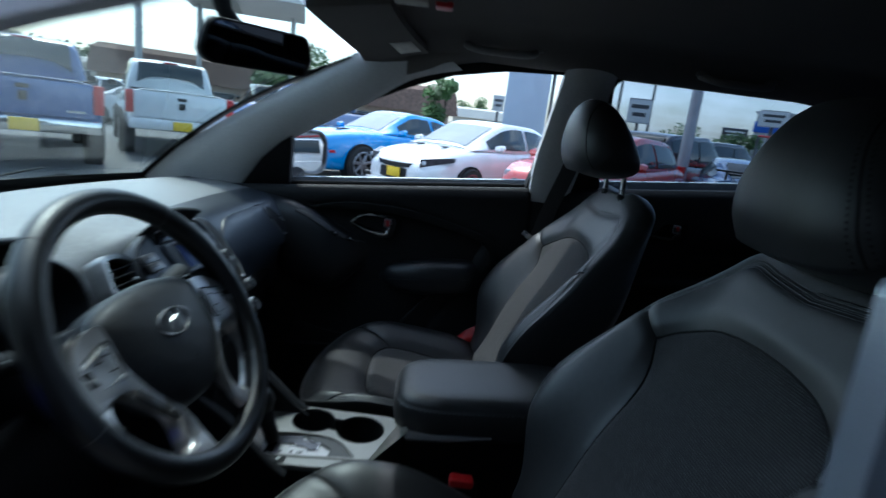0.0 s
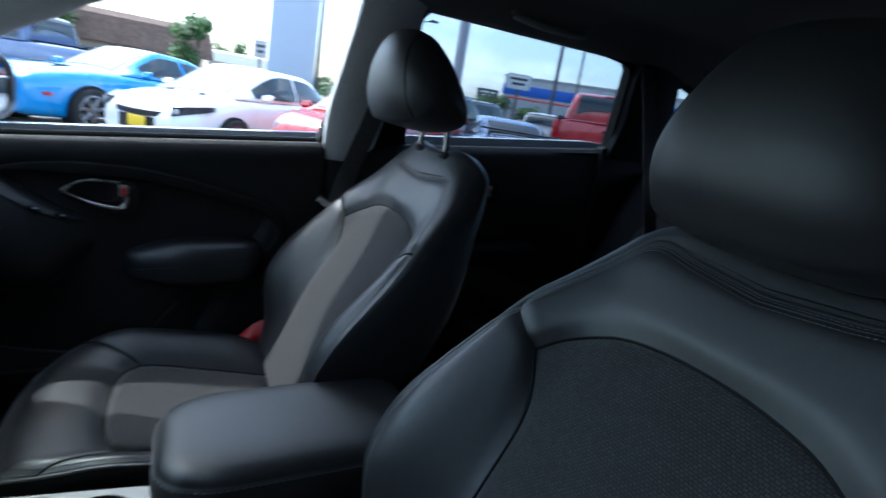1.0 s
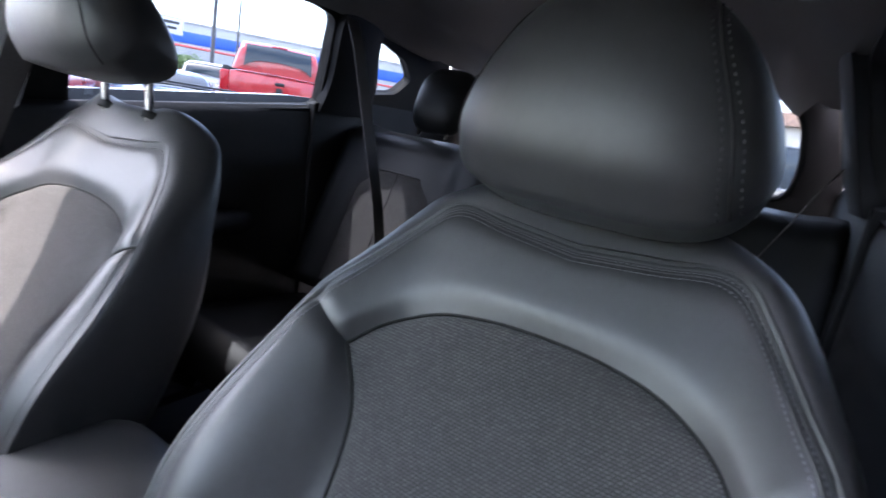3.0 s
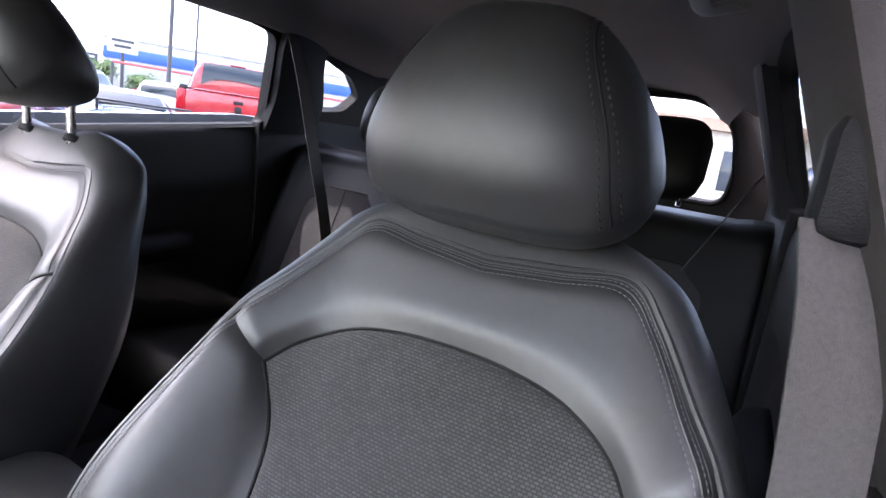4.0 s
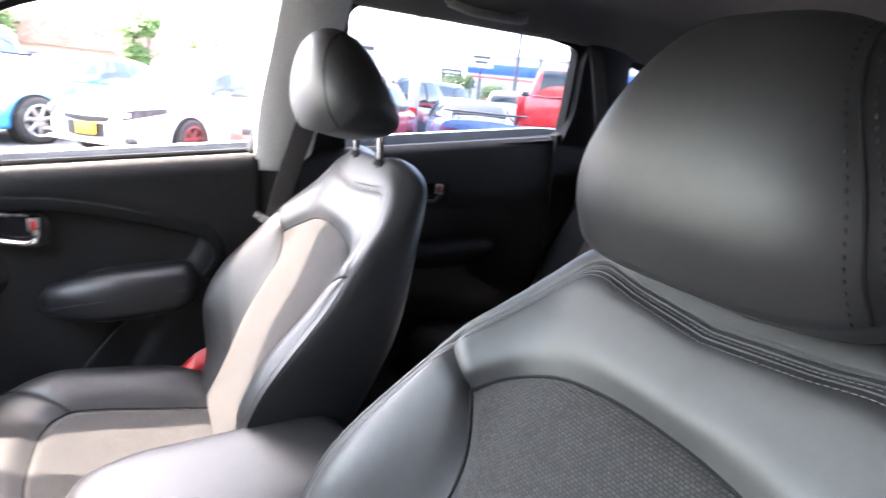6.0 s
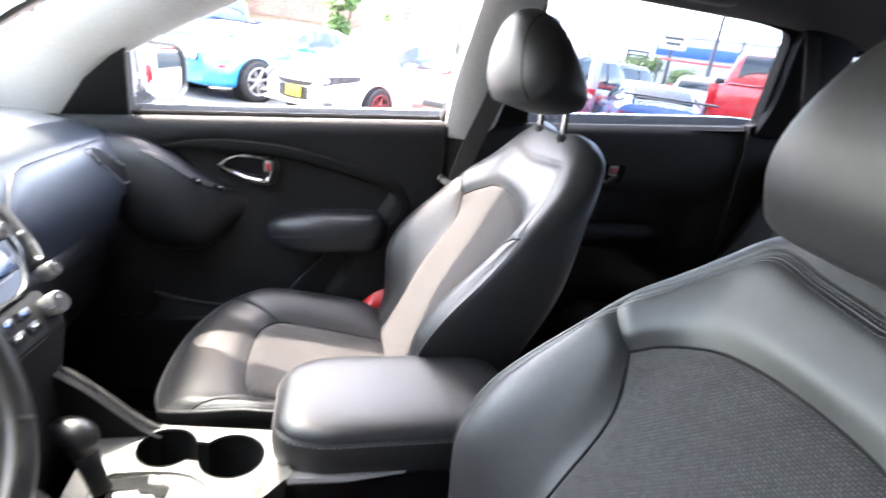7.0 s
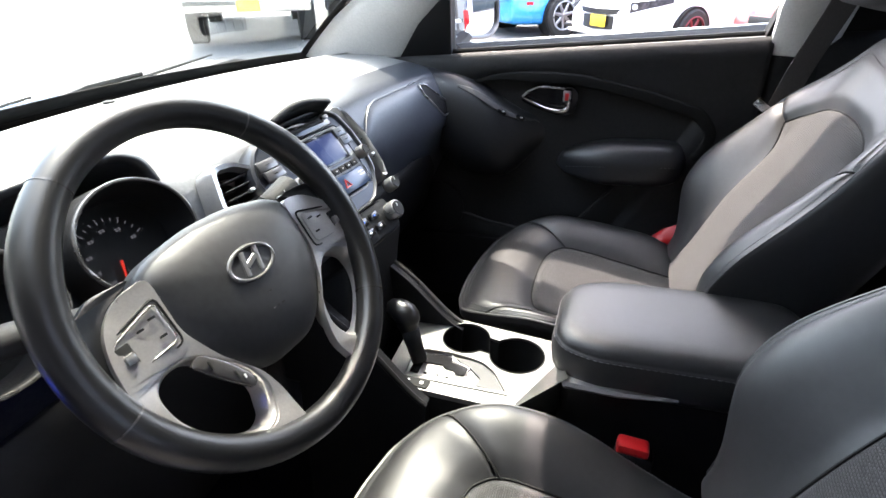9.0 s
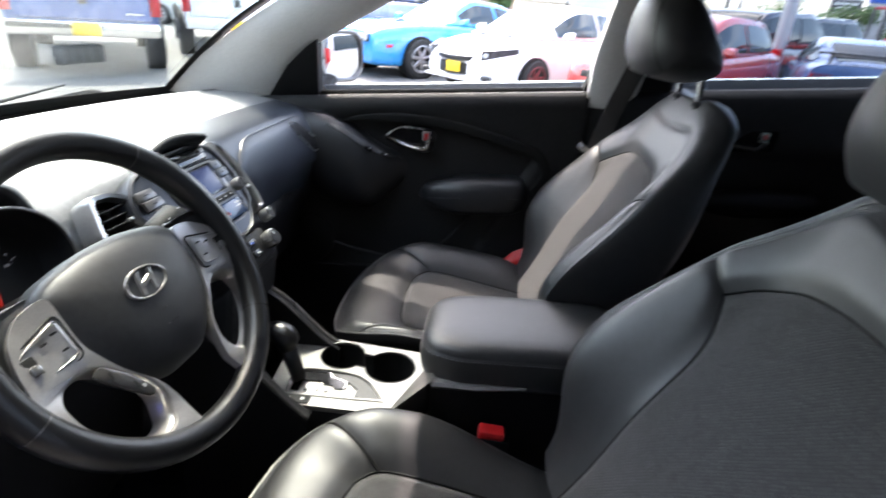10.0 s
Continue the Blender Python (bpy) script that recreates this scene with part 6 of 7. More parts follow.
def visor(y0, y1, label):
    v = thing("sun_visor", label, "sun visor", "sun visors")
    def f(u, w):
        y = y0 + (y1 - y0) * u
        q = y / 0.55
        x = -0.150 + 0.085 * q * q + 0.150 * w
        return Vector((x, y, 1.545 + 0.022 * w - 0.05 * q * q * (1 - 0.4 * w) - 0.002))
    part("panel", grid(f, 14, 8, thick=0.018), HEADLINER, v, "grey fabric visor panel", sharp=40)
    lo, hi = (0.72, 0.93) if y0 > 0 else (0.07, 0.28)
    part("warning_label", grid(lambda u, w: f(lo + (hi - lo) * u, 0.62 + 0.33 * w) + Vector((0, 0, -0.0195)), 3, 3, thick=0.0008), PAPER, v, "pale warning label", sharp=0)
    return v


visor(0.06, 0.50, "folded grey sun visor with a pale label")
visor(-0.50, -0.06, "folded grey sun visor with a pale label")
_lamp = thing("roof_console", "grey roof lamp console with a red marked switch", "roof lamp")
part("housing", box(0.03, 0.0, 1.568, 0.16, 0.13, 0.030, 0.010), HEADLINER, _lamp, "grey housing")
for _sy in (-0.032, 0.032):
    part("lens", box(0.04, _sy, 1.551, 0.06, 0.045, 0.006, 0.002), PAPER, _lamp, "pale lamp lens")
part("airbag_lamp", box(0.098, 0.035, 1.551, 0.030, 0.040, 0.010, 0.003), RED, _lamp, "red marked indicator")

# door mirror outside the passenger window
def door_mirror():
    m = thing("door_mirror", "silver door mirror outside the passenger window", "mirror")
    c = Vector((-0.312, 0.925, 1.203))
    ax = Vector((0.91, -0.41, 0.075)).normalized()
    fr = frame_of(c, ax)
    outl = rounded([(-0.112, -0.066), (-0.115, 0.056), (-0.075, 0.076), (0.087, 0.069), (0.117, 0.038), (0.110, -0.052), (0.062, -0.077)], 0.035, 5)
    rings = [[fr @ Vector((a * k, b * k, o)) for a, b in outl] for k, o in ((0.35, -0.10), (0.75, -0.085), (0.97, -0.04), (1.0, 0.0), (0.97, 0.008), (0.93, 0.002))]
    part("housing", loft(rings), BODY, m, "silver painted mirror shell", sharp=40)
    bm = bmesh.new()
    bm.faces.new([bm.verts.new(fr @ Vector((a * 0.92, b * 0.92, 0.004))) for a, b in outl])
    part("glass", bm, MIRROR, m, "mirror glass", sharp=0)
    part("rim", tube([fr @ Vector((a * 0.97, b * 0.97, 0.007)) for a, b in outl], 0.0065, 8, closed=True), DARKSILVER, m, "grey rim round the mirror glass")
    part("foot", tube([(-0.36, 0.76, 1.09), (-0.33, 0.88, 1.14)], [0.04, 0.035], 10, flat=0.5), PLASTIC, m, "black mirror foot")
    return m


door_mirror()

# ---- outside ----
ASPHALT = mat("asphalt", (0.135, 0.132, 0.126), 0.92, noise_scale=60, noise_amt=0.18, bump=0.6, bump_scale=120, stain=0.22, stain_scale=0.35)
_g = bmesh.new()
bmesh.ops.create_grid(_g, x_segments=1, y_segments=1, size=1500)
tagged(part("ground", _g, ASPHALT, None, "pale worn asphalt of the sales lot", sharp=0), kind="structure", category="ground")


def paint(name, c, rough=0.28):
    return mat(name, c, rough, coat=1.0, noise_scale=600, noise_amt=0.05, stain=0.05, stain_scale=1.5)


P_BLUE = paint("bright_blue_paint", (0.02, 0.27, 0.66))
P_WHITE = paint("white_paint", (0.78, 0.78, 0.77))
P_RED = paint("red_paint", (0.50, 0.03, 0.03))
P_ORANGE = paint("orange_red_paint", (0.48, 0.035, 0.03))
P_NAVY = paint("dark_blue_paint", (0.025, 0.085, 0.28))
P_STEEL = paint("steel_blue_paint", (0.045, 0.095, 0.22))
P_DUSK = paint("blue_black_paint", (0.016, 0.022, 0.035))
P_BLACK = paint("black_paint", (0.012, 0.012, 0.014))
P_SILVER = paint("silver_paint", (0.45, 0.46, 0.47))
TYRE = mat("tyre_rubber", (0.018, 0.018, 0.018), 0.85, noise_scale=40, noise_amt=0.2)
RIM = mat("alloy", (0.35, 0.35, 0.36), 0.35, metal=0.8, noise_scale=20, noise_amt=0.1)
RIMRED = mat("dark_red_alloy", (0.16, 0.02, 0.025), 0.4, metal=0.4, noise_scale=20, noise_amt=0.1)
CARGLASS = mat("dark_car_glass", (0.02, 0.03, 0.035), 0.04, noise_scale=5, noise_amt=0.1)
# windscreen glass with the bright sky's reflection put into its base colour
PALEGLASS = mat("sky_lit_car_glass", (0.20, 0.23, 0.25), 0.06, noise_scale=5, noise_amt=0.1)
LAMPGLASS = mat("headlamp_glass", (0.45, 0.47, 0.5), 0.08, noise_scale=60, noise_amt=0.3)
DARKLAMP = mat("dark_headlamp_glass", (0.05, 0.045, 0.05), 0.08, noise_scale=25, noise_amt=0.6)
TAIL = mat("tail_lamp_red", (0.45, 0.01, 0.015), 0.15, noise_scale=60, noise_amt=0.2)
YELLOW = mat("yellow_plate", (0.80, 0.55, 0.02), 0.5, noise_scale=30, noise_amt=0.08)
GRILLE = mat("grille_black", (0.008, 0.008, 0.008), 0.4, noise_scale=80, noise_amt=0.3)


def wheel(parent, x, y, r, width, rimmat, spokes=7):
    side = 1 if y > 0 else -1
    w = part("wheel", disc(r * 0.62, 0.04, 28, frame_of((x, y - side * 0.05, r), (0, side, 0))), GRILLE, parent, "road wheel")
    prof = [(r * 0.66, -width / 2), (r * 0.90, -width / 2), (r * 0.99, -width * 0.36), (r, 0), (r * 0.99, width * 0.36), (r * 0.90, width / 2), (r * 0.66, width / 2)]
    rings = [[(x + q * math.cos(a), y + o, r + q * math.sin(a)) for a in [2 * math.pi * i / 32 for i in range(32)]] for q, o in prof]
    part("tyre", loft(rings, caps=False), TYRE, w, "black tyre", sharp=40)
    bms = []
    for i in range(spokes):
        a = 2 * math.pi * i / spokes + 0.2
        p0 = (x + 0.05 * math.cos(a), y + side * (width / 2 - 0.03), r + 0.05 * math.sin(a))
        p1 = (x + r * 0.63 * math.cos(a), y + side * (width / 2 - 0.02), r + r * 0.63 * math.sin(a))
        bms.append(tube([p0, p1], [0.035, 0.022], 6, flat=0.6, up=(0, 1, 0)))
    bms.append(tube([(x + r * 0.655 * math.cos(a), y + side * (width / 2 - 0.01), r + r * 0.655 * math.sin(a)) for a in [2 * math.pi * i / 32 for i in range(32)]], 0.018, 6, closed=True))
    bms.append(disc(0.05, 0.03, 14, frame_of((x, y + side * (width / 2 - 0.045), r), (0, side, 0)), 0.008))
    part("rim", join(*bms), rimmat, w, "spoked alloy rim", sharp=40)
    return w


def skin(rings):
    """A smooth hull through a few stations, closed at both ends."""
    k = len(rings[0])
    cols = [spline([r[i] for r in rings], 5) for i in range(k)]
    full = []
    for j in range(len(cols[0])):
        ring = [cols[i][j] for i in range(k)]
        half = spline(ring, 3)
        full.append(half)
    return loft(full)


def vehicle(name, label, cat, stations, cabin, paintmat, at, rz, wheels, rimmat=RIM, glassmat=CARGLASS, group="cars on the lot", width=1.84):
    """A parked car. Local x runs ahead, y to its left. stations: (x, bottom, shoulder z, top z, half width) from tail to nose; cabin: (x, base z, roof z, half base, half roof)."""
    car = thing(name, label, cat, group, at=at, rz=rz)
    rings = []
    for x, zb, zs, zt, hw in stations:
        hw *= 0.975
        pr = [(-hw * 0.80, zb), (-hw * 0.96, zb + 0.06), (-hw, zb + (zs - zb) * 0.55), (-hw * 0.97, zs), (-hw * 0.84, zt - 0.02), (-hw * 0.45, zt + 0.012), (0, zt + 0.02)]
        ring = pr + [(-a, b) for a, b in reversed(pr[:-1])]
        rings.append([(x, a, b) for a, b in ring])
    part("body", skin(rings), paintmat, car, "painted body", sharp=50)
    # cabin with pillars, glass set in
    rings = []
    for x, z0, z1, h0, h1 in cabin:
        pr = [(-h0, z0), (-h0 * 0.985, z0 + (z1 - z0) * 0.25), (-h1 * 1.03, z1 - 0.05), (-h1 * 0.86, z1 - 0.008), (-h1 * 0.4, z1 + 0.008)]
        ring = pr + [(-a, b) for a, b in reversed(pr)]
        rings.append([(x, a, b) for a, b in ring])
    part("roof", skin(rings), paintmat, car, "painted roof and pillars", sharp=50)
    line = spline([(c[0], c[1], c[2]) for c in cabin], 5)
    width_line = spline([(c[0], c[3], c[4]) for c in cabin], 5)

    def cab(x):
        for (a, b), (c, d) in zip(zip(line, line[1:]), zip(width_line, width_line[1:])):
            if a.x <= x <= b.x:
                t = (x - a.x) / max(1e-9, b.x - a.x)
                p, q = a.lerp(b, t), c.lerp(d, t)
                return x, p.y, p.z, q.y, q.z
        e = 0 if x < line[0].x else -1
        return line[e].x, line[e].y, line[e].z, width_line[e].y, width_line[e].z

    x0, x1 = cabin[0][0], cabin[-1][0]
    lo, hi = x0 + 0.30 * (cabin[1][0] - x0) + 0.10, x1 - 0.40
    for s in (-1, 1):
        span = (hi - lo) / 2
        for k in range(2):
            a, b = lo + span * k + 0.05, lo + span * (k + 1) - 0.03
            def f(u, v, a=a, b=b, s=s):
                x = a + (b - a) * u
                _, z0, z1, h0, h1 = cab(x)
                zb = z0 + 0.05
                z = zb + (max(z1 - 0.09, zb + 0.01) - zb) * v
                t = (z - z0) / max(0.1, z1 - z0)
                top = max(0.3, 1 - 0.05 / max(0.1, z1 - z0))
                y = h0 * (1 - 0.06 * t) if t < 0.25 else h0 * 0.985 + (h1 * 1.03 - h0 * 0.985) * (t - 0.25) / (top - 0.25)
                return Vector((x, s * (y + 0.022), z))
            part("side_window", grid(f, 8, 4), glassmat, car, "dark side window", sharp=0)
    # windscreens front and rear, between the last two cabin stations
    for a, b, nm in ((cabin[-1], cabin[-2], "windscreen"), (cabin[0], cabin[1], "rear_window")):
        out = 1 if nm == "windscreen" else -1
        def f(u, v, a=a, b=b, out=out):
            w = abs(2 * u - 1)
            t = 0.05 + 0.83 * v + 0.05 * (1 - w * w) * (1 - v)
            x, z0, z1, h0, h1 = cab(a[0] + (b[0] - a[0]) * t)
            h = h1 * 0.88
            lead = 0.006 if abs(b[0] - a[0]) > 0.5 else 0.045
            return Vector((x + out * lead, h * (2 * u - 1), z1 + 0.016 - 0.012 * w * w))
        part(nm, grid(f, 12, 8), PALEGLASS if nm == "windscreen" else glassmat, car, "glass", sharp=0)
    for (wx, wr) in wheels:
        for s in (-1, 1):
            hw = 0.5 * width
            part("wheel_arch", disc(wr * 1.10, 0.25, 28, frame_of((wx, s * (hw - 0.242), wr), (0, s, 0))), RUBBER, car, "dark wheel arch")
            wheel(car, wx, s * (hw - 0.070), wr, 0.21, rimmat)
    return car


def bar_on(car, name, x, y, z, sx, sy, sz, m, lab="", rot=0.0, bev=0.01):
    return part(name, box(x, y, z, sx, sy, sz, bev, m=Matrix.Rotation(rot, 4, "Z")), m, car, lab)


def mirrors_on(car, x, hw, z, m):
    for s in (-1, 1):
        shell = [[(x + dx * k, s * (hw + 0.02 + 0.19 * t), z + dz * k) for dx, dz in ((-0.05, -0.05), (0.03, -0.065), (0.075, -0.02), (0.06, 0.05), (-0.04, 0.07), (-0.055, 0.02))] for t, k in ((0.0, 0.45), (0.12, 0.85), (0.45, 1.0), (0.85, 0.9), (1.0, 0.45))]
        part("mirror", loft(shell), m, car, "door mirror")


HEAD = math.degrees(math.atan2(-0.72, -0.69))

# white compact saloon
def white_saloon(at, rz):
    st = [(-2.30, 0.38, 0.78, 0.98, 0.72), (-2.15, 0.25, 0.80, 1.02, 0.84), (-1.4, 0.20, 0.84, 1.00, 0.915), (0.0, 0.18, 0.82, 0.96, 0.92), (0.9, 0.18, 0.80, 0.95, 0.92), (1.5, 0.18, 0.76, 0.90, 0.90), (2.0, 0.20, 0.68, 0.80, 0.82), (2.28, 0.24, 0.56, 0.66, 0.66), (2.34, 0.32, 0.50, 0.56, 0.58)]
    cb = [(-1.95, 0.96, 1.02, 0.62, 0.50), (-1.15, 0.96, 1.38, 0.76, 0.56), (-0.4, 0.94, 1.455, 0.80, 0.60), (0.3, 0.93, 1.40, 0.81, 0.60), (1.22, 0.93, 0.97, 0.78, 0.62)]
    c = vehicle("saloon_car", "white compact saloon with yellow front plate on the lot", "car", st, cb, P_WHITE, at, rz, ((1.36, 0.32), (-1.34, 0.32)), RIMRED)
    part("grille", loft([[(2.375 + 0.05 * (1 - abs(y) / 0.62) - 0.16 * (y / 0.62) ** 2, y, 0.585 + dz + 0.03 * (y / 0.62) ** 2) for dz in (-0.035, 0.035)] + [(2.22 - 0.16 * (y / 0.62) ** 2, y, 0.585 + dz) for dz in (0.035, -0.035)] for y in [-0.62 + 0.124 * i for i in range(11)]]), GRILLE, c, "slim black split grille")
    part("lower_grille", loft([[(2.40 - 0.14 * (y / 0.5) ** 2, y, z) for z in (0.335 + 0.05 * abs(y), 0.535 - 0.02 * abs(y))] + [(2.24 - 0.14 * (y / 0.5) ** 2, y, z) for z in (0.535, 0.335)] for y in [-0.5 + 0.1 * i for i in range(11)]]), GRILLE, c, "wide black lower grille")
    bar_on(c, "plate", 2.415, 0.08, 0.46, 0.02, 0.31, 0.16, YELLOW, "yellow dealer plate")
    bar_on(c, "bumper_lip", 2.33, 0, 0.285, 0.16, 1.20, 0.05, P_WHITE, "white bumper lip", bev=0.02)
    for s in (-1, 1):
        lamp = [[(2.32 - 0.48 * t, s * (0.59 + 0.325 * t), 0.66 + 0.10 * t + dz * (1 - 0.5 * t) * 0.070) for dz in (-1, 1)] + [(2.06 - 0.40 * t, s * (0.50 + 0.30 * t), 0.655 + 0.095 * t + dz * (1 - 0.55 * t) * 0.055) for dz in (1, -1)] for t in (0, 0.25, 0.5, 0.75, 1.0)]
        part("headlamp", loft(lamp), DARKLAMP, c, "dark swept headlamp", sharp=40)
        part("lamp_lens", disc(0.038, 0.02, 16, frame_of((2.28, s * 0.645, 0.672), (0.86, s * 0.5, 0.1)), 0.006), LAMPGLASS, c, "bright round lens in the headlamp")
        bar_on(c, "fog_recess", 2.25, s * 0.64, 0.335, 0.14, 0.28, 0.075, GRILLE, "black fog lamp recess", rot=-s * 0.42, bev=0.03)
        bar_on(c, "bonnet_scoop", 1.45, s * 0.30, 0.940, 0.16, 0.10, 0.012, GRILLE, "dark bonnet vent", bev=0.003)
        part("door_handle", box(-0.15, s * 0.925, 0.86, 0.18, 0.03, 0.03, 0.01), P_WHITE, c, "white door handle")
        part("sill_line", box(0.0, s * 0.905, 0.235, 2.3, 0.03, 0.05, 0.012), GRILLE, c, "dark sill")
    mirrors_on(c, 0.75, 0.90, 1.0, P_WHITE)
    return c


def muscle_coupe(at, rz):
    st = [(-2.48, 0.42, 0.82, 1.00, 0.80), (-2.3, 0.28, 0.86, 1.05, 0.90), (-1.5, 0.22, 0.88, 1.02, 0.96), (0.0, 0.20, 0.84, 0.98, 0.955), (1.0, 0.20, 0.84, 0.99, 0.955), (1.6, 0.20, 0.84, 0.97, 0.945), (2.25, 0.22, 0.78, 0.90, 0.90), (2.48, 0.26, 0.74, 0.82, 0.86), (2.52, 0.34, 0.70, 0.76, 0.82)]
    cb = [(-2.05, 1.0, 1.06, 0.66, 0.50), (-1.1, 0.99, 1.37, 0.78, 0.55), (-0.4, 0.97, 1.435, 0.80, 0.58), (0.05, 0.96, 1.40, 0.81, 0.58), (0.85, 0.97, 1.0, 0.80, 0.64)]
    c = vehicle("muscle_coupe", "bright blue two-door muscle coupe on the lot", "car", st, cb, P_BLUE, at, rz, ((1.50, 0.36), (-1.45, 0.36)), RIM, width=1.92)
    bar_on(c, "grille", 2.535, 0, 0.70, 0.06, 1.44, 0.13, GRILLE, "black full-width grille")
    bar_on(c, "lower_grille", 2.50, 0, 0.40, 0.06, 0.86, 0.14, GRILLE, "black lower grille")
    for s in (-1, 1):
        for y in (0.50, 0.66):
            part("headlamp", disc(0.065, 0.03, 20, frame_of((2.56, s * y, 0.70), (1, 0, 0)), 0.01), LAMPGLASS, c, "round headlamp")
        bar_on(c, "bonnet_scoop", 1.55, s * 0.30, 1.0, 0.30, 0.12, 0.015, GRILLE, "dark bonnet scoop", bev=0.004)
        bar_on(c, "side_marker", 2.20, s * 0.905, 0.58, 0.12, 0.02, 0.05, TAIL, "red side marker", rot=-s * 0.25, bev=0.004)
    mirrors_on(c, 0.55, 0.94, 1.03, P_BLUE)
    return c


def hatch(at, rz, p, label, name="hatchback"):
    st = [(-2.02, 0.40, 0.80, 0.98, 0.74), (-1.9, 0.26, 0.84, 1.02, 0.84), (-1.2, 0.20, 0.86, 1.02, 0.89), (0.2, 0.18, 0.83, 0.98, 0.89), (1.1, 0.18, 0.82, 0.97, 0.89), (1.7, 0.20, 0.76, 0.90, 0.84), (2.0, 0.24, 0.64, 0.76, 0.72), (2.08, 0.32, 0.54, 0.60, 0.60)]
    cb = [(-1.85, 0.98, 1.10, 0.66, 0.54), (-1.45, 0.98, 1.42, 0.74, 0.57), (-0.6, 0.96, 1.49, 0.78, 0.60), (0.2, 0.95, 1.44, 0.79, 0.60), (1.2, 0.95, 1.0, 0.77, 0.62)]
    c = vehicle(name, label, "car", st, cb, p, at, rz, ((1.25, 0.31), (-1.25, 0.31)), RIM, width=1.78)
    bar_on(c, "grille", 2.06, 0, 0.60, 0.05, 0.90, 0.10, GRILLE, "black grille")
    bar_on(c, "lower_grille", 2.06, 0, 0.38, 0.05, 0.9, 0.12, GRILLE, "lower grille")
    bar_on(c, "plate", 2.10, 0.1, 0.46, 0.02, 0.31, 0.16, PAPER, "pale plate")
    for s in (-1, 1):
        bar_on(c, "headlamp", 1.90, s * 0.62, 0.70, 0.26, 0.16, 0.12, LAMPGLASS, "headlamp", rot=-s * 0.5, bev=0.03)
        bar_on(c, "tail_lamp", -1.98, s * 0.68, 0.92, 0.10, 0.16, 0.28, TAIL, "red tail lamp", bev=0.02)
    mirrors_on(c, 0.70, 0.87, 1.02, p)
    return c


def suv(at, rz, p, label, h=1.70):
    st = [(-2.25, 0.42, 0.90, 1.05, 0.80), (-2.15, 0.30, 0.92, 1.08, 0.88), (-1.3, 0.26, 0.94, 1.08, 0.92), (0.2, 0.24, 0.92, 1.06, 0.92), (1.1, 0.24, 0.92, 1.06, 0.92), (1.8, 0.26, 0.88, 1.02, 0.90), (2.2, 0.32, 0.78, 0.92, 0.82), (2.28, 0.40, 0.70, 0.78, 0.76)]
    cb = [(-2.15, 1.05, 1.25, 0.76, 0.66), (-1.85, 1.05, h - 0.05, 0.80, 0.66), (-0.6, 1.04, h, 0.83, 0.68), (0.2, 1.03, h - 0.03, 0.83, 0.67), (1.05, 1.04, 1.09, 0.81, 0.68)]
    c = vehicle("suv", label, "car", st, cb, p, at, rz, ((1.40, 0.36), (-1.40, 0.36)), RIM, width=1.86)
    for s in (-1, 1):
        bar_on(c, "tail_lamp", -2.17, s * 0.76, 1.12, 0.14, 0.14, 0.50, TAIL, "tall red tail lamp", bev=0.02)
        bar_on(c, "headlamp", 2.12, s * 0.70, 0.86, 0.26, 0.18, 0.14, LAMPGLASS, "headlamp", rot=-s * 0.5, bev=0.03)
    bar_on(c, "rear_bumper", -2.27, 0, 0.48, 0.10, 1.5, 0.16, GRILLE, "black bumper", bev=0.03)
    bar_on(c, "plate", -2.30, 0, 0.82, 0.02, 0.31, 0.16, PAPER, "pale plate")
    mirrors_on(c, 0.65, 0.90, 1.12, p)
    return c


def pickup(at, rz, p, label, plate_m=YELLOW, bump=P_WHITE):
    st = [(-2.90, 0.62, 1.00, 1.28, 0.93), (-2.85, 0.55, 1.02, 1.30, 0.97), (-1.8, 0.52, 1.04, 1.30, 1.0), (0.0, 0.48, 1.04, 1.27, 1.0), (1.3, 0.48, 1.04, 1.27, 1.0), (2.2, 0.48, 1.00, 1.24, 0.98), (2.75, 0.50, 0.95, 1.16, 0.94), (2.82, 0.60, 0.90, 1.05, 0.88)]
    cb = [(-1.10, 1.25, 1.34, 0.86, 0.76), (-0.95, 1.25, 1.88, 0.88, 0.72), (0.0, 1.24, 1.93, 0.88, 0.73), (0.5, 1.23, 1.88, 0.88, 0.72), (1.30, 1.24, 1.30, 0.86, 0.76)]
    c = vehicle("pickup_truck", label, "pickup truck", st, cb, p, at, rz, ((1.75, 0.40), (-1.75, 0.40)), RIM, width=2.02)
    part("bed_floor", box(-2.0, 0, 1.30, 1.66, 1.64, 0.03), RUBBER, c, "dark load bed")
    tg = part("tailgate", box(-2.93, 0, 1.03, 0.06, 1.66, 0.50, 0.03), p, c, "painted tailgate")
    part("tailgate_handle", box(-2.965, 0, 1.17, 0.02, 0.16, 0.06, 0.01), GRILLE, tg, "black tailgate handle")
    part("emblem", box(-2.965, 0, 1.04, 0.02, 0.11, 0.13, 0.02), GRILLE, tg, "dark shield emblem")
    part("badge", box(-2.963, -0.62, 0.87, 0.01, 0.22, 0.03), CHROME, tg, "chrome badge")
    bar_on(c, "bumper", -3.00, 0, 0.66, 0.16, 1.86, 0.20, bump, "rear bumper", bev=0.04)
    bar_on(c, "plate", -3.09, 0, 0.66, 0.02, 0.34, 0.17, plate_m, "yellow dealer plate")
    for s in (-1, 1):
        bar_on(c, "tail_lamp", -2.90, s * 0.90, 1.06, 0.10, 0.14, 0.42, TAIL, "red tail lamp", bev=0.02)
    bar_on(c, "brake_light", -0.98, 0, 1.90, 0.06, 0.30, 0.03, TAIL, "high red brake light", bev=0.006)
    mirrors_on(c, 0.85, 0.96, 1.36, GRILLE)
    return c


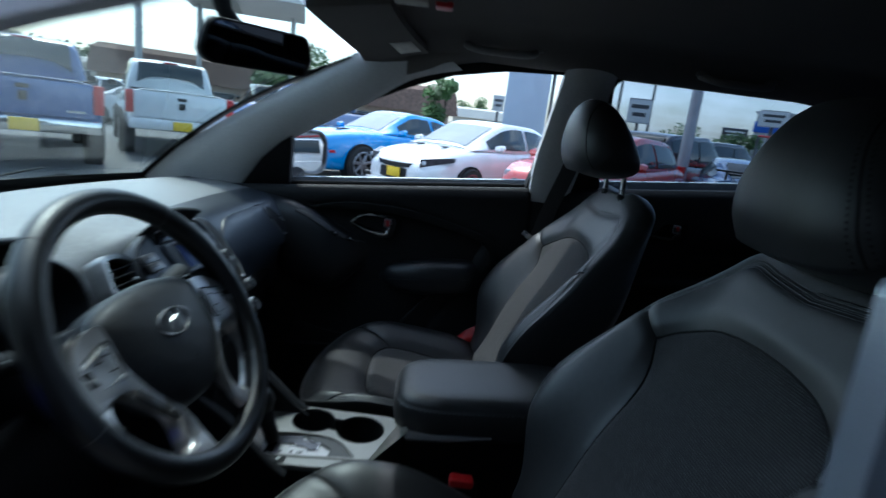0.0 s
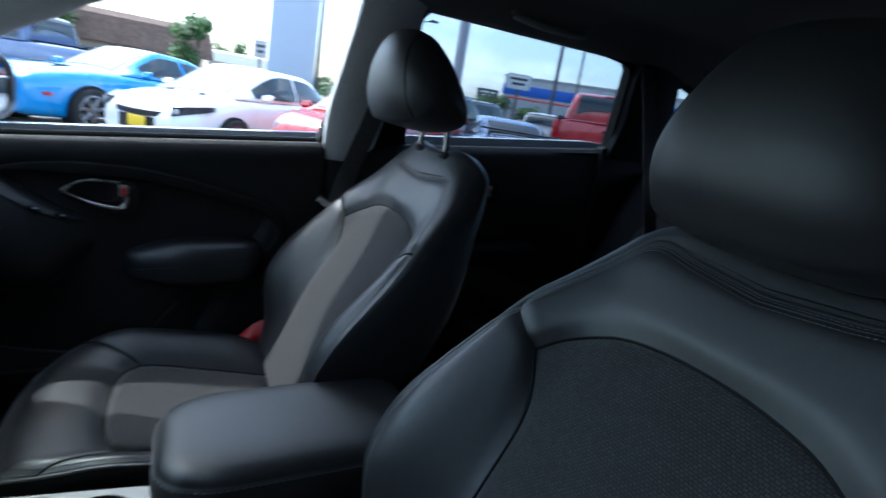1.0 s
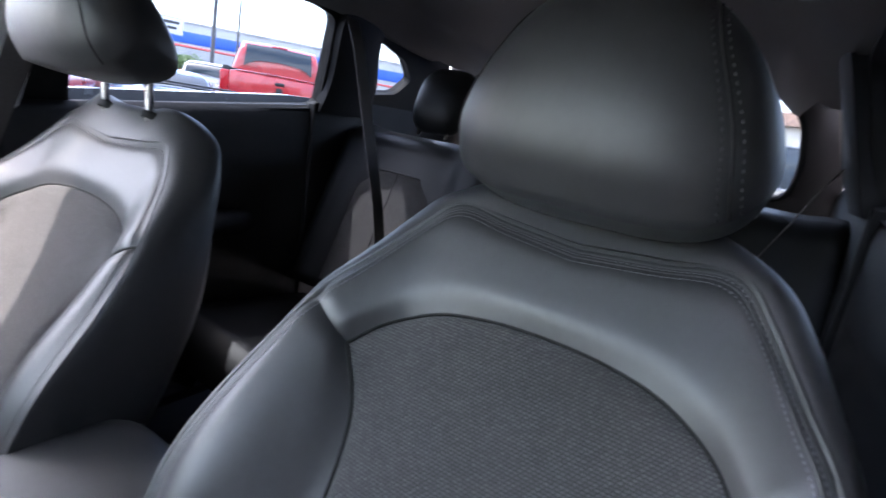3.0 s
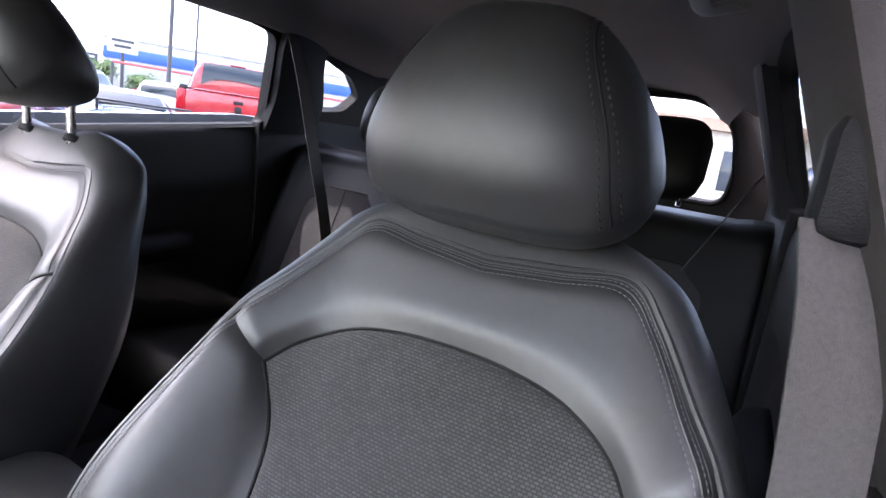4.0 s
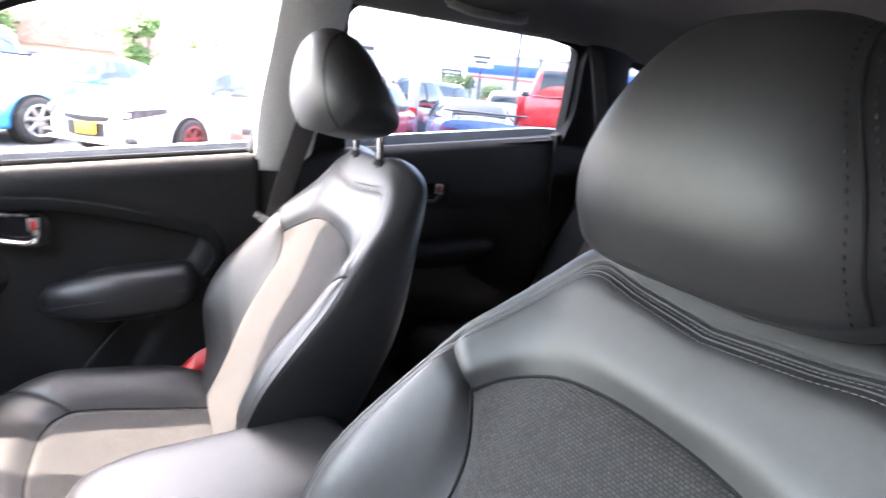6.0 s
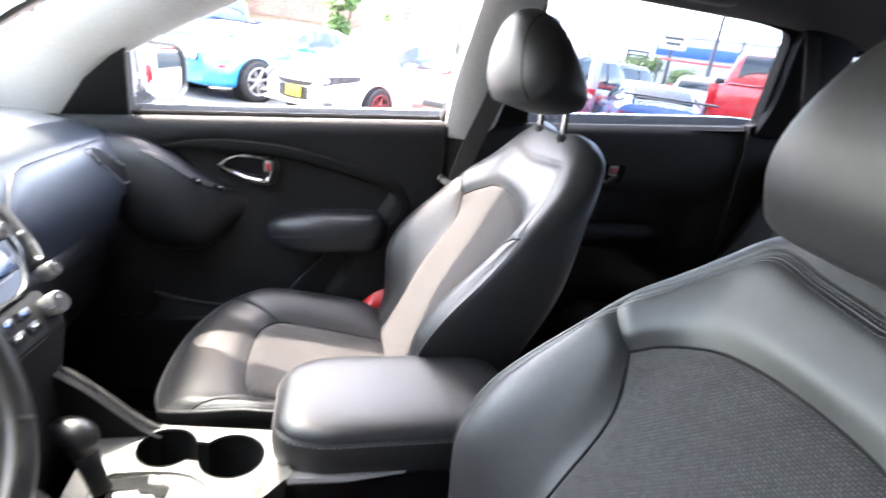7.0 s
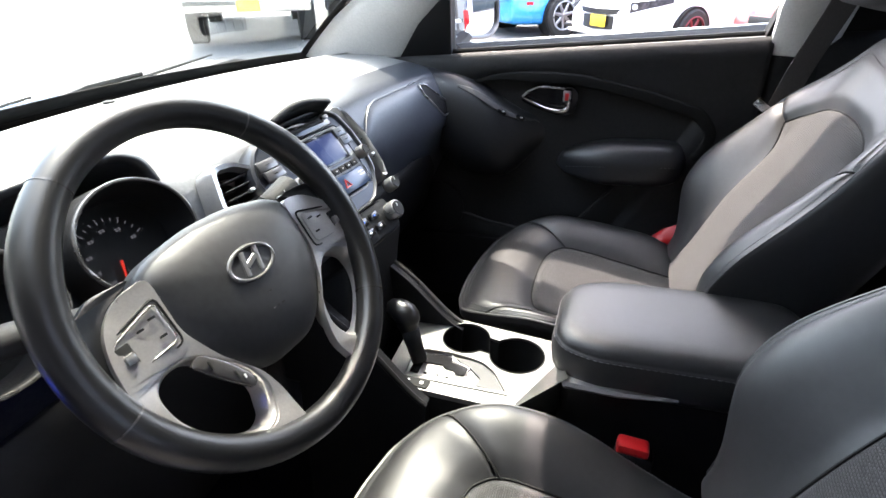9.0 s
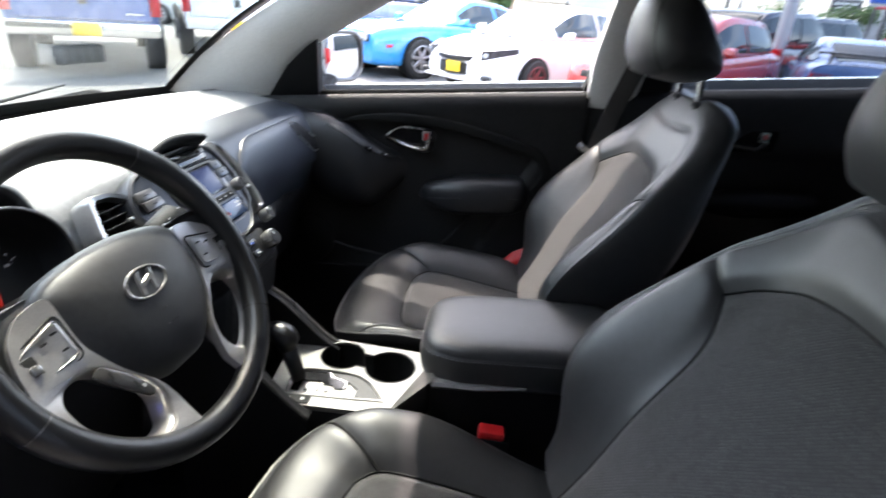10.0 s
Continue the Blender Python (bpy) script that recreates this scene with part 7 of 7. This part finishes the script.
white_saloon((1.22, 10.15, 0), HEAD)
muscle_coupe((-0.75, 11.75, 0), HEAD)
hatch((3.25, 8.75, 0), HEAD, P_ORANGE, "red compact hatchback on the lot")
pickup((-6.2, 12.87, 0), 120, P_WHITE, "white pickup truck seen from its tailgate")
pickup((-7.15, 9.5, 0), 124, P_NAVY, "dark blue pickup truck seen from its tailgate", bump=CHROME)
pickup((-6.4, 22.5, 0), 118, P_BLACK, "black pickup truck further back on the lot")
suv((6.5, 13.0, 0), 40, P_DUSK, "dark blue estate car with red tail lamps")
suv((9.0, 15.8, 0), 35, P_BLACK, "black estate car with tall red tail lamps")
_rp = pickup((10.5, 11.3, 0), 50, P_RED, "tall red pickup truck seen from its tailgate", PAPER, P_RED)
_rp.matrix_basis = _rp.matrix_basis @ Matrix.Scale(1.18, 4)
suv((13.5, 8.3, 0), 25, P_WHITE, "white estate car parked along the lot", 1.72)
suv((16.4, 9.9, 0), 25, P_BLACK, "black estate car parked along the lot", 1.72)
suv((13.2, 16.6, 0), 30, P_SILVER, "white estate car behind the red truck", 1.72)
hatch((-9.6, 19.0, 0), 190, P_SILVER, "silver car further back on the lot")
hatch((-12.2, 20.5, 0), 190, P_WHITE, "white car further back on the lot")
pickup((-3.6, 17.2, 0), 150, P_STEEL, "blue pickup truck behind the coupe")


def winged_coupe(at, rz):
    st = [(-2.1, 0.45, 0.80, 0.96, 0.78), (-2.0, 0.3, 0.84, 0.98, 0.86), (-1.2, 0.22, 0.86, 0.98, 0.90), (0.2, 0.2, 0.82, 0.92, 0.90), (1.2, 0.2, 0.78, 0.88, 0.89), (1.9, 0.22, 0.66, 0.76, 0.80), (2.1, 0.30, 0.56, 0.62, 0.66)]
    cb = [(-1.75, 0.94, 1.0, 0.62, 0.50), (-0.9, 0.94, 1.27, 0.74, 0.56), (-0.3, 0.92, 1.32, 0.77, 0.58), (0.15, 0.90, 1.28, 0.77, 0.58), (0.95, 0.88, 0.92, 0.74, 0.60)]
    c = vehicle("sports_coupe", "steel blue sports coupe with a black rear wing", "car", st, cb, P_STEEL, at, rz, ((1.3, 0.32), (-1.3, 0.32)), RIM, width=1.8)
    part("wing", box(-2.02, 0, 1.13, 0.22, 1.44, 0.03, 0.008), GRILLE, c, "black rear wing")
    for s in (-1, 1):
        part("wing_post", box(-1.98, s * 0.55, 1.05, 0.10, 0.03, 0.15, 0.005), GRILLE, c, "wing post")
        bar_on(c, "tail_lamp", -2.06, s * 0.62, 0.82, 0.08, 0.32, 0.10, TAIL, "red tail lamp", bev=0.02)
    part("louvre", box(-1.35, 0, 1.16, 0.5, 0.95, 0.02, 0.004, m=Matrix.Rotation(-0.35, 4, "Y")), GRILLE, c, "black louvre")
    return c


winged_coupe((6.2, 9.4, 0), 68)
suv((5.0, -1.6, 0), 80, P_STEEL, "pale blue estate car behind the tailgate")

# unseen wall and canopy, added to cut light through the driver's door
tagged(part("wall_showroom", box(-5.0, -2.45, 2.2, 16, 0.3, 4.4, 0.02), mat("blocker_wall", (0.060, 0.061, 0.063), 0.5, noise_scale=3, noise_amt=0.1, stain=0.1), None, "added plain dark wall beside the car, out of view, blocks light"), kind="structure", category="wall")
tagged(part("ceiling_canopy", box(-5.0, -1.60, 2.15, 16, 1.40, 0.12, 0.02), mat("blocker_canopy", (0.04, 0.041, 0.043), 0.6, noise_scale=3, noise_amt=0.1, stain=0.1), None, "added plain dark canopy, out of view, blocks sky light"), kind="structure", category="canopy")

# ---- street furniture ----
STEEL = mat("painted_steel", (0.42, 0.43, 0.44), 0.5, metal=0.2, noise_scale=8, noise_amt=0.1, stain=0.1)
DARKSTEEL = mat("dark_steel", (0.06, 0.06, 0.065), 0.5, noise_scale=8, noise_amt=0.15, stain=0.1)
COLUMN = mat("blue_grey_cladding", (0.40, 0.45, 0.52), 0.55, noise_scale=0.8, noise_amt=0.03, stain=0.03, stain_scale=0.5)


def spot(az, d, z=0.0):
    """A place on the lot by bearing from the driver's door and distance."""
    a = radians(az)
    return Vector((0.1 + d * math.sin(a), -0.8 + d * math.cos(a), z))


def lamp_post(az, d, h, r, m, label, heads=2):
    p = spot(az, d)
    t = thing("lamp_post", label, "lamp post", "lamp posts", at=p)
    part("pole", tube([(0, 0, 0), (0, 0, h)], [r, r * 0.8], 12), m, t, "tall pole", sharp=40)
    part("base", disc(r * 2.2, 0.5, 16, None, 0.03), m, t, "wide foot")
    for k in range(heads):
        s = 1 if k else -1
        part("arm", tube([(0, 0, h - 0.3), (s * 0.8, 0, h - 0.1)], 0.04, 6), m, t)
        part("lamp_head", box(s * 1.0, 0, h - 0.08, 0.6, 0.35, 0.15, 0.03), m, t, "lamp head")
    return t


lamp_post(25.5, 12.3, 9.0, 0.115, STEEL, "pale steel lamp post beside the cars")
lamp_post(-26.7, 30.0, 10.0, 0.17, STEEL, "pale steel lamp post across the lot")
lamp_post(35.3, 26.0, 9.0, 0.09, DARKSTEEL, "dark slim lamp post")
lamp_post(37.5, 40.0, 8.5, 0.08, DARKSTEEL, "dark slim lamp post")
lamp_post(18.5, 40.0, 7.0, 0.10, DARKSTEEL, "dark slim lamp post")
lamp_post(21.5, 44.0, 7.5, 0.10, DARKSTEEL, "dark slim lamp post")
lamp_post(63.0, 40.0, 8.0, 0.10, DARKSTEEL, "dark slim lamp post")
_c = thing("sign_pylon", "wide blue-grey clad sign pylon", "pylon", at=spot(9.7, 17.0), rz=-10)
part("shaft", box(0, 0, 4.5, 1.25, 0.7, 9.0, 0.03), COLUMN, _c, "blue-grey cladding")
part("side_post", box(0.72, 0.1, 4.5, 0.10, 0.3, 9.0, 0.01), DARKSTEEL, _c, "dark side post")


def sign(az, d, z, w, h, m, label, posts=1, bars=DARKSTEEL):
    p = spot(az, d)
    t = thing("roadside_sign", label, "sign", "roadside signs", at=p, rz=-az)
    part("board", box(0, 0, z, w, 0.25, h, 0.02), m, t, "sign board")
    part("frame", join(box(0, -0.12, z + h * 0.48, w, 0.04, h * 0.05), box(0, -0.12, z - h * 0.48, w, 0.04, h * 0.05)), STEEL, t, "steel rim of the board")
    for dz, lw in ((0.18, 0.74), (-0.14, 0.56)):
        part("lettering", box(0, -0.135, z + dz * h, w * lw, 0.02, h * 0.16), bars, t, "plain bar of lettering")
    for s in ((0,) if posts == 1 else (-0.35 * w, 0.35 * w)):
        part("post", tube([(s, 0, 0), (s, 0, z - h / 2)], 0.10, 8), DARKSTEEL, t, "sign post")
    return t


WHITEBOARD = mat("white_board", (0.7, 0.7, 0.68), 0.6, noise_scale=5, noise_amt=0.05)
sign(31.8, 40, 3.9, 1.6, 1.0, WHITEBOARD, "white roadside sign on a slim post")
sign(29.0, 46, 3.0, 1.7, 0.8, DARKSTEEL, "dark roadside sign on two posts", 2, WHITEBOARD)
sign(20.5, 40, 3.6, 1.5, 1.6, WHITEBOARD, "pale square roadside sign on a post")
sign(6.9, 45, 3.3, 0.9, 1.2, STEEL, "small grey roadside sign on a post")

# ---- buildings ----
CLAD = mat("grey_metal_cladding", (0.36, 0.37, 0.38), 0.6, noise_scale=3, noise_amt=0.06, stain=0.08, stain_scale=0.6)
STRIPE = mat("blue_stripe", (0.02, 0.10, 0.45), 0.5, noise_scale=3, noise_amt=0.06)
BROWN = mat("brown_shingle", (0.15, 0.095, 0.07), 0.85, noise_scale=6, noise_amt=0.3, stain=0.15)
BRICKW = mat("tan_wall", (0.42, 0.33, 0.26), 0.85, noise_scale=8, noise_amt=0.15, stain=0.12)
CREAM = mat("cream_wall", (0.62, 0.58, 0.50), 0.8, noise_scale=4, noise_amt=0.08, stain=0.1)
DARKWIN = mat("dark_window", (0.03, 0.04, 0.05), 0.08, noise_scale=2, noise_amt=0.2)


def building(az, d, w, depth_, h, rz, wall, label, roof=None, roof_h=0.0, windows=0, stripe=False, z0=0.0):
    b = thing("building", label, "building", "buildings", at=spot(az, d, z0), rz=rz)
    part("wall", box(0, 0, h / 2, w, depth_, h, 0.03), wall, b, "walls")
    if stripe:
        part("stripe", box(0, 0, h - 0.95, w + 0.10, depth_ + 0.10, 0.75, 0.01), STRIPE, b, "blue band")
        part("coping", box(0, 0, h + 0.06, w + 0.2, depth_ + 0.2, 0.14, 0.01), STEEL, b, "metal coping")
        bms = [box(-w / 2 + 1.2 * i, -depth_ / 2 - 0.02, (h - 1.5) / 2, 0.06, 0.05, h - 1.5) for i in range(int(w / 1.2))]
        part("ribs", join(*bms), wall, b)
    if roof_h:
        o = 0.5
        rings = [[(sx * (w / 2 + o) * k, sy * (depth_ / 2 + o) * k2, z) for sx, sy in ((-1, -1), (1, -1), (1, 1), (-1, 1))] for k, k2, z in ((1.0, 1.0, h - 0.1), (0.96, 0.9, h + roof_h * 0.8), (0.9, 0.75, h + roof_h))]
        part("roof", loft(rings), roof, b, "sloping roof", sharp=20)
    for i in range(windows):
        x = -w / 2 + w * (i + 0.5) / windows
        wd = part("window", box(x, -depth_ / 2 - 0.01, h * 0.5, w / windows * 0.62, 0.08, h * 0.5, 0.01), DARKWIN, b, "dark shop window")
        part("window_frame", tube([(x + a, -depth_ / 2 - 0.06, h * 0.5 + c) for a, c in ((-w / windows * 0.31, -h * 0.25), (w / windows * 0.31, -h * 0.25), (w / windows * 0.31, h * 0.25), (-w / windows * 0.31, h * 0.25))], 0.05, 4, closed=True), STEEL, wd)
    return b


building(58, 52, 46, 14, 4.6, -47, CLAD, "low grey metal shed with a blue band", stripe=True)
building(-4.5, 38, 8.0, 6, 1.9, 5, BRICKW, "tan restaurant with a brown mansard roof", BROWN, 1.5, 4)
building(-22.5, 44, 10.5, 6, 2.0, 22, BRICKW, "brown roofed low building across the lot", BROWN, 1.7, 5)
building(-31, 52, 7, 6, 2.6, 30, CREAM, "cream low building with a flat roof", CREAM, 0.3, 3)
# roof in the wall's cream: its washed-out glare is put into the colour
building(5.2, 60, 5.5, 5, 2.2, -5, CREAM, "cream house behind the trees", CREAM, 0.9, 3)
building(86, 30, 16, 8, 3.4, -86, CREAM, "tan building behind the car", BROWN, 0.5, 4)
_r = thing("rail", "thin red painted cable rail beyond the cars", "rail", at=(0, 0, 0))
part("beam", tube([spot(31, 30, 2.45), spot(42, 30, 2.45), spot(60, 30, 2.3)], 0.06, 6), paint("red_rail", (0.45, 0.05, 0.05)), _r, "red beam")
for _az in (31, 42, 60):
    part("post", tube([spot(_az, 30, 0), spot(_az, 30, 2.45)], 0.06, 6), DARKSTEEL, _r, "post")

# ---- trees ----
BARK = mat("bark", (0.09, 0.065, 0.05), 0.95, noise_scale=15, noise_amt=0.3, bump=0.8, bump_scale=30)
LEAF = mat("leaves", (0.055, 0.115, 0.025), 0.7, noise_scale=1.5, noise_amt=0.45, stain=0.3, stain_scale=0.6)
LEAF2 = mat("dark_leaves", (0.035, 0.075, 0.02), 0.75, noise_scale=1.5, noise_amt=0.45, stain=0.3, stain_scale=0.6)


def leaf_cloud(rng, blobs, count, size):
    """Many small leaf clumps within some ellipsoids."""
    verts, faces = [], []
    for _ in range(count):
        c, r = blobs[rng.randrange(len(blobs))]
        v = Vector((rng.gauss(0, 1), rng.gauss(0, 1), rng.gauss(0, 1))).normalized() * (rng.random() ** 0.45)
        p = Vector((c[0] + v.x * r[0], c[1] + v.y * r[1], c[2] + v.z * r[2]))
        a = Vector((rng.gauss(0, 1), rng.gauss(0, 1), rng.gauss(0, 0.6))).normalized() * size * rng.uniform(0.5, 1.3)
        b = a.orthogonal().normalized() * size * rng.uniform(0.3, 0.8)
        k = len(verts)
        verts += [p - a, p + b * 0.8, p + a, p - b]
        faces.append((k, k + 1, k + 2, k + 3))
    me = bpy.data.meshes.new("leaves")
    me.from_pydata([v[:] for v in verts], [], faces)
    return me


def tree(az, d, h, spread, seed, leaf=LEAF, count=1600):
    rng = random.Random(seed)
    t = thing("tree", "leafy green broadleaf tree", "tree", "trees", at=spot(az, d))
    trunk = [Vector((0, 0, 0)), Vector((rng.uniform(-.1, .1), 0, h * 0.3)), Vector((rng.uniform(-.2, .2), rng.uniform(-.2, .2), h * 0.62))]
    part("trunk", tube(trunk, [h * 0.03, h * 0.022, h * 0.012], 8), BARK, t, "tapered trunk")
    blobs = []
    for i in range(7):
        a = rng.uniform(0, 6.28)
        rr = spread * rng.uniform(0.2, 0.62)
        z = h * rng.uniform(0.45, 0.88)
        tip = Vector((rr * math.cos(a), rr * math.sin(a), z))
        part("limb", tube([trunk[1].lerp(trunk[2], rng.random()), tip * 0.6 + trunk[2] * 0.4, tip], [h * 0.010, h * 0.007, h * 0.003], 5), BARK, t)
        k = spread * rng.uniform(0.28, 0.45)
        blobs.append((tip, (k, k, k * 0.8)))
    me = leaf_cloud(rng, blobs, count, h * 0.035)
    part("crown", me, leaf, t, "uneven leafy crown", sharp=0)
    return t


tree(1.6, 28, 3.6, 1.3, 3)
tree(24.5, 34, 2.8, 2.0, 4)
tree(29.5, 38, 2.8, 1.6, 5)
tree(33.5, 42, 2.6, 1.4, 6)
tree(-10.5, 34, 4.6, 2.4, 7)
tree(-15.0, 36, 4.2, 2.2, 8)
tree(4.8, 70, 5.0, 3.0, 9)
# flat white canopy across the lot
_cn = thing("canopy", "flat white canopy roof on slim posts across the lot", "canopy", at=(-9.0, 27.0, 0), rz=12)
part("roof_slab", box(0, 0, 5.7, 5.5, 6.0, 0.35, 0.03), mat("canopy_white", (0.62, 0.60, 0.58), 0.6, noise_scale=3, noise_amt=0.05, stain=0.06), _cn, "white roof slab")
for _sx in (-2.2, 2.2):
    part("post", tube([(_sx, 1.5, 0), (_sx, 1.5, 5.6)], 0.12, 10), STEEL, _cn, "slim post")
_rng = random.Random(11)
_bl = [(spot(_rng.uniform(-52, -6), _rng.uniform(75, 100), _rng.uniform(1.0, 3.6)), (5.5, 4.0, _rng.uniform(2.0, 3.0))) for _ in range(46)]
part("far_woods", leaf_cloud(_rng, _bl, 15000, 0.55), LEAF2, None, "dense green woods on the far slope", sharp=0)
tagged(bpy.data.objects["far_woods"], kind="stuff", category="woods")
_bl = [(spot(_rng.uniform(12, 70), _rng.uniform(90, 120), _rng.uniform(0.5, 2.0)), (6.0, 4.0, 1.8)) for _ in range(40)]
part("far_hedge", leaf_cloud(_rng, _bl, 9000, 0.6), LEAF2, None, "low green trees beyond the road", sharp=0)
tagged(bpy.data.objects["far_hedge"], kind="stuff", category="woods")
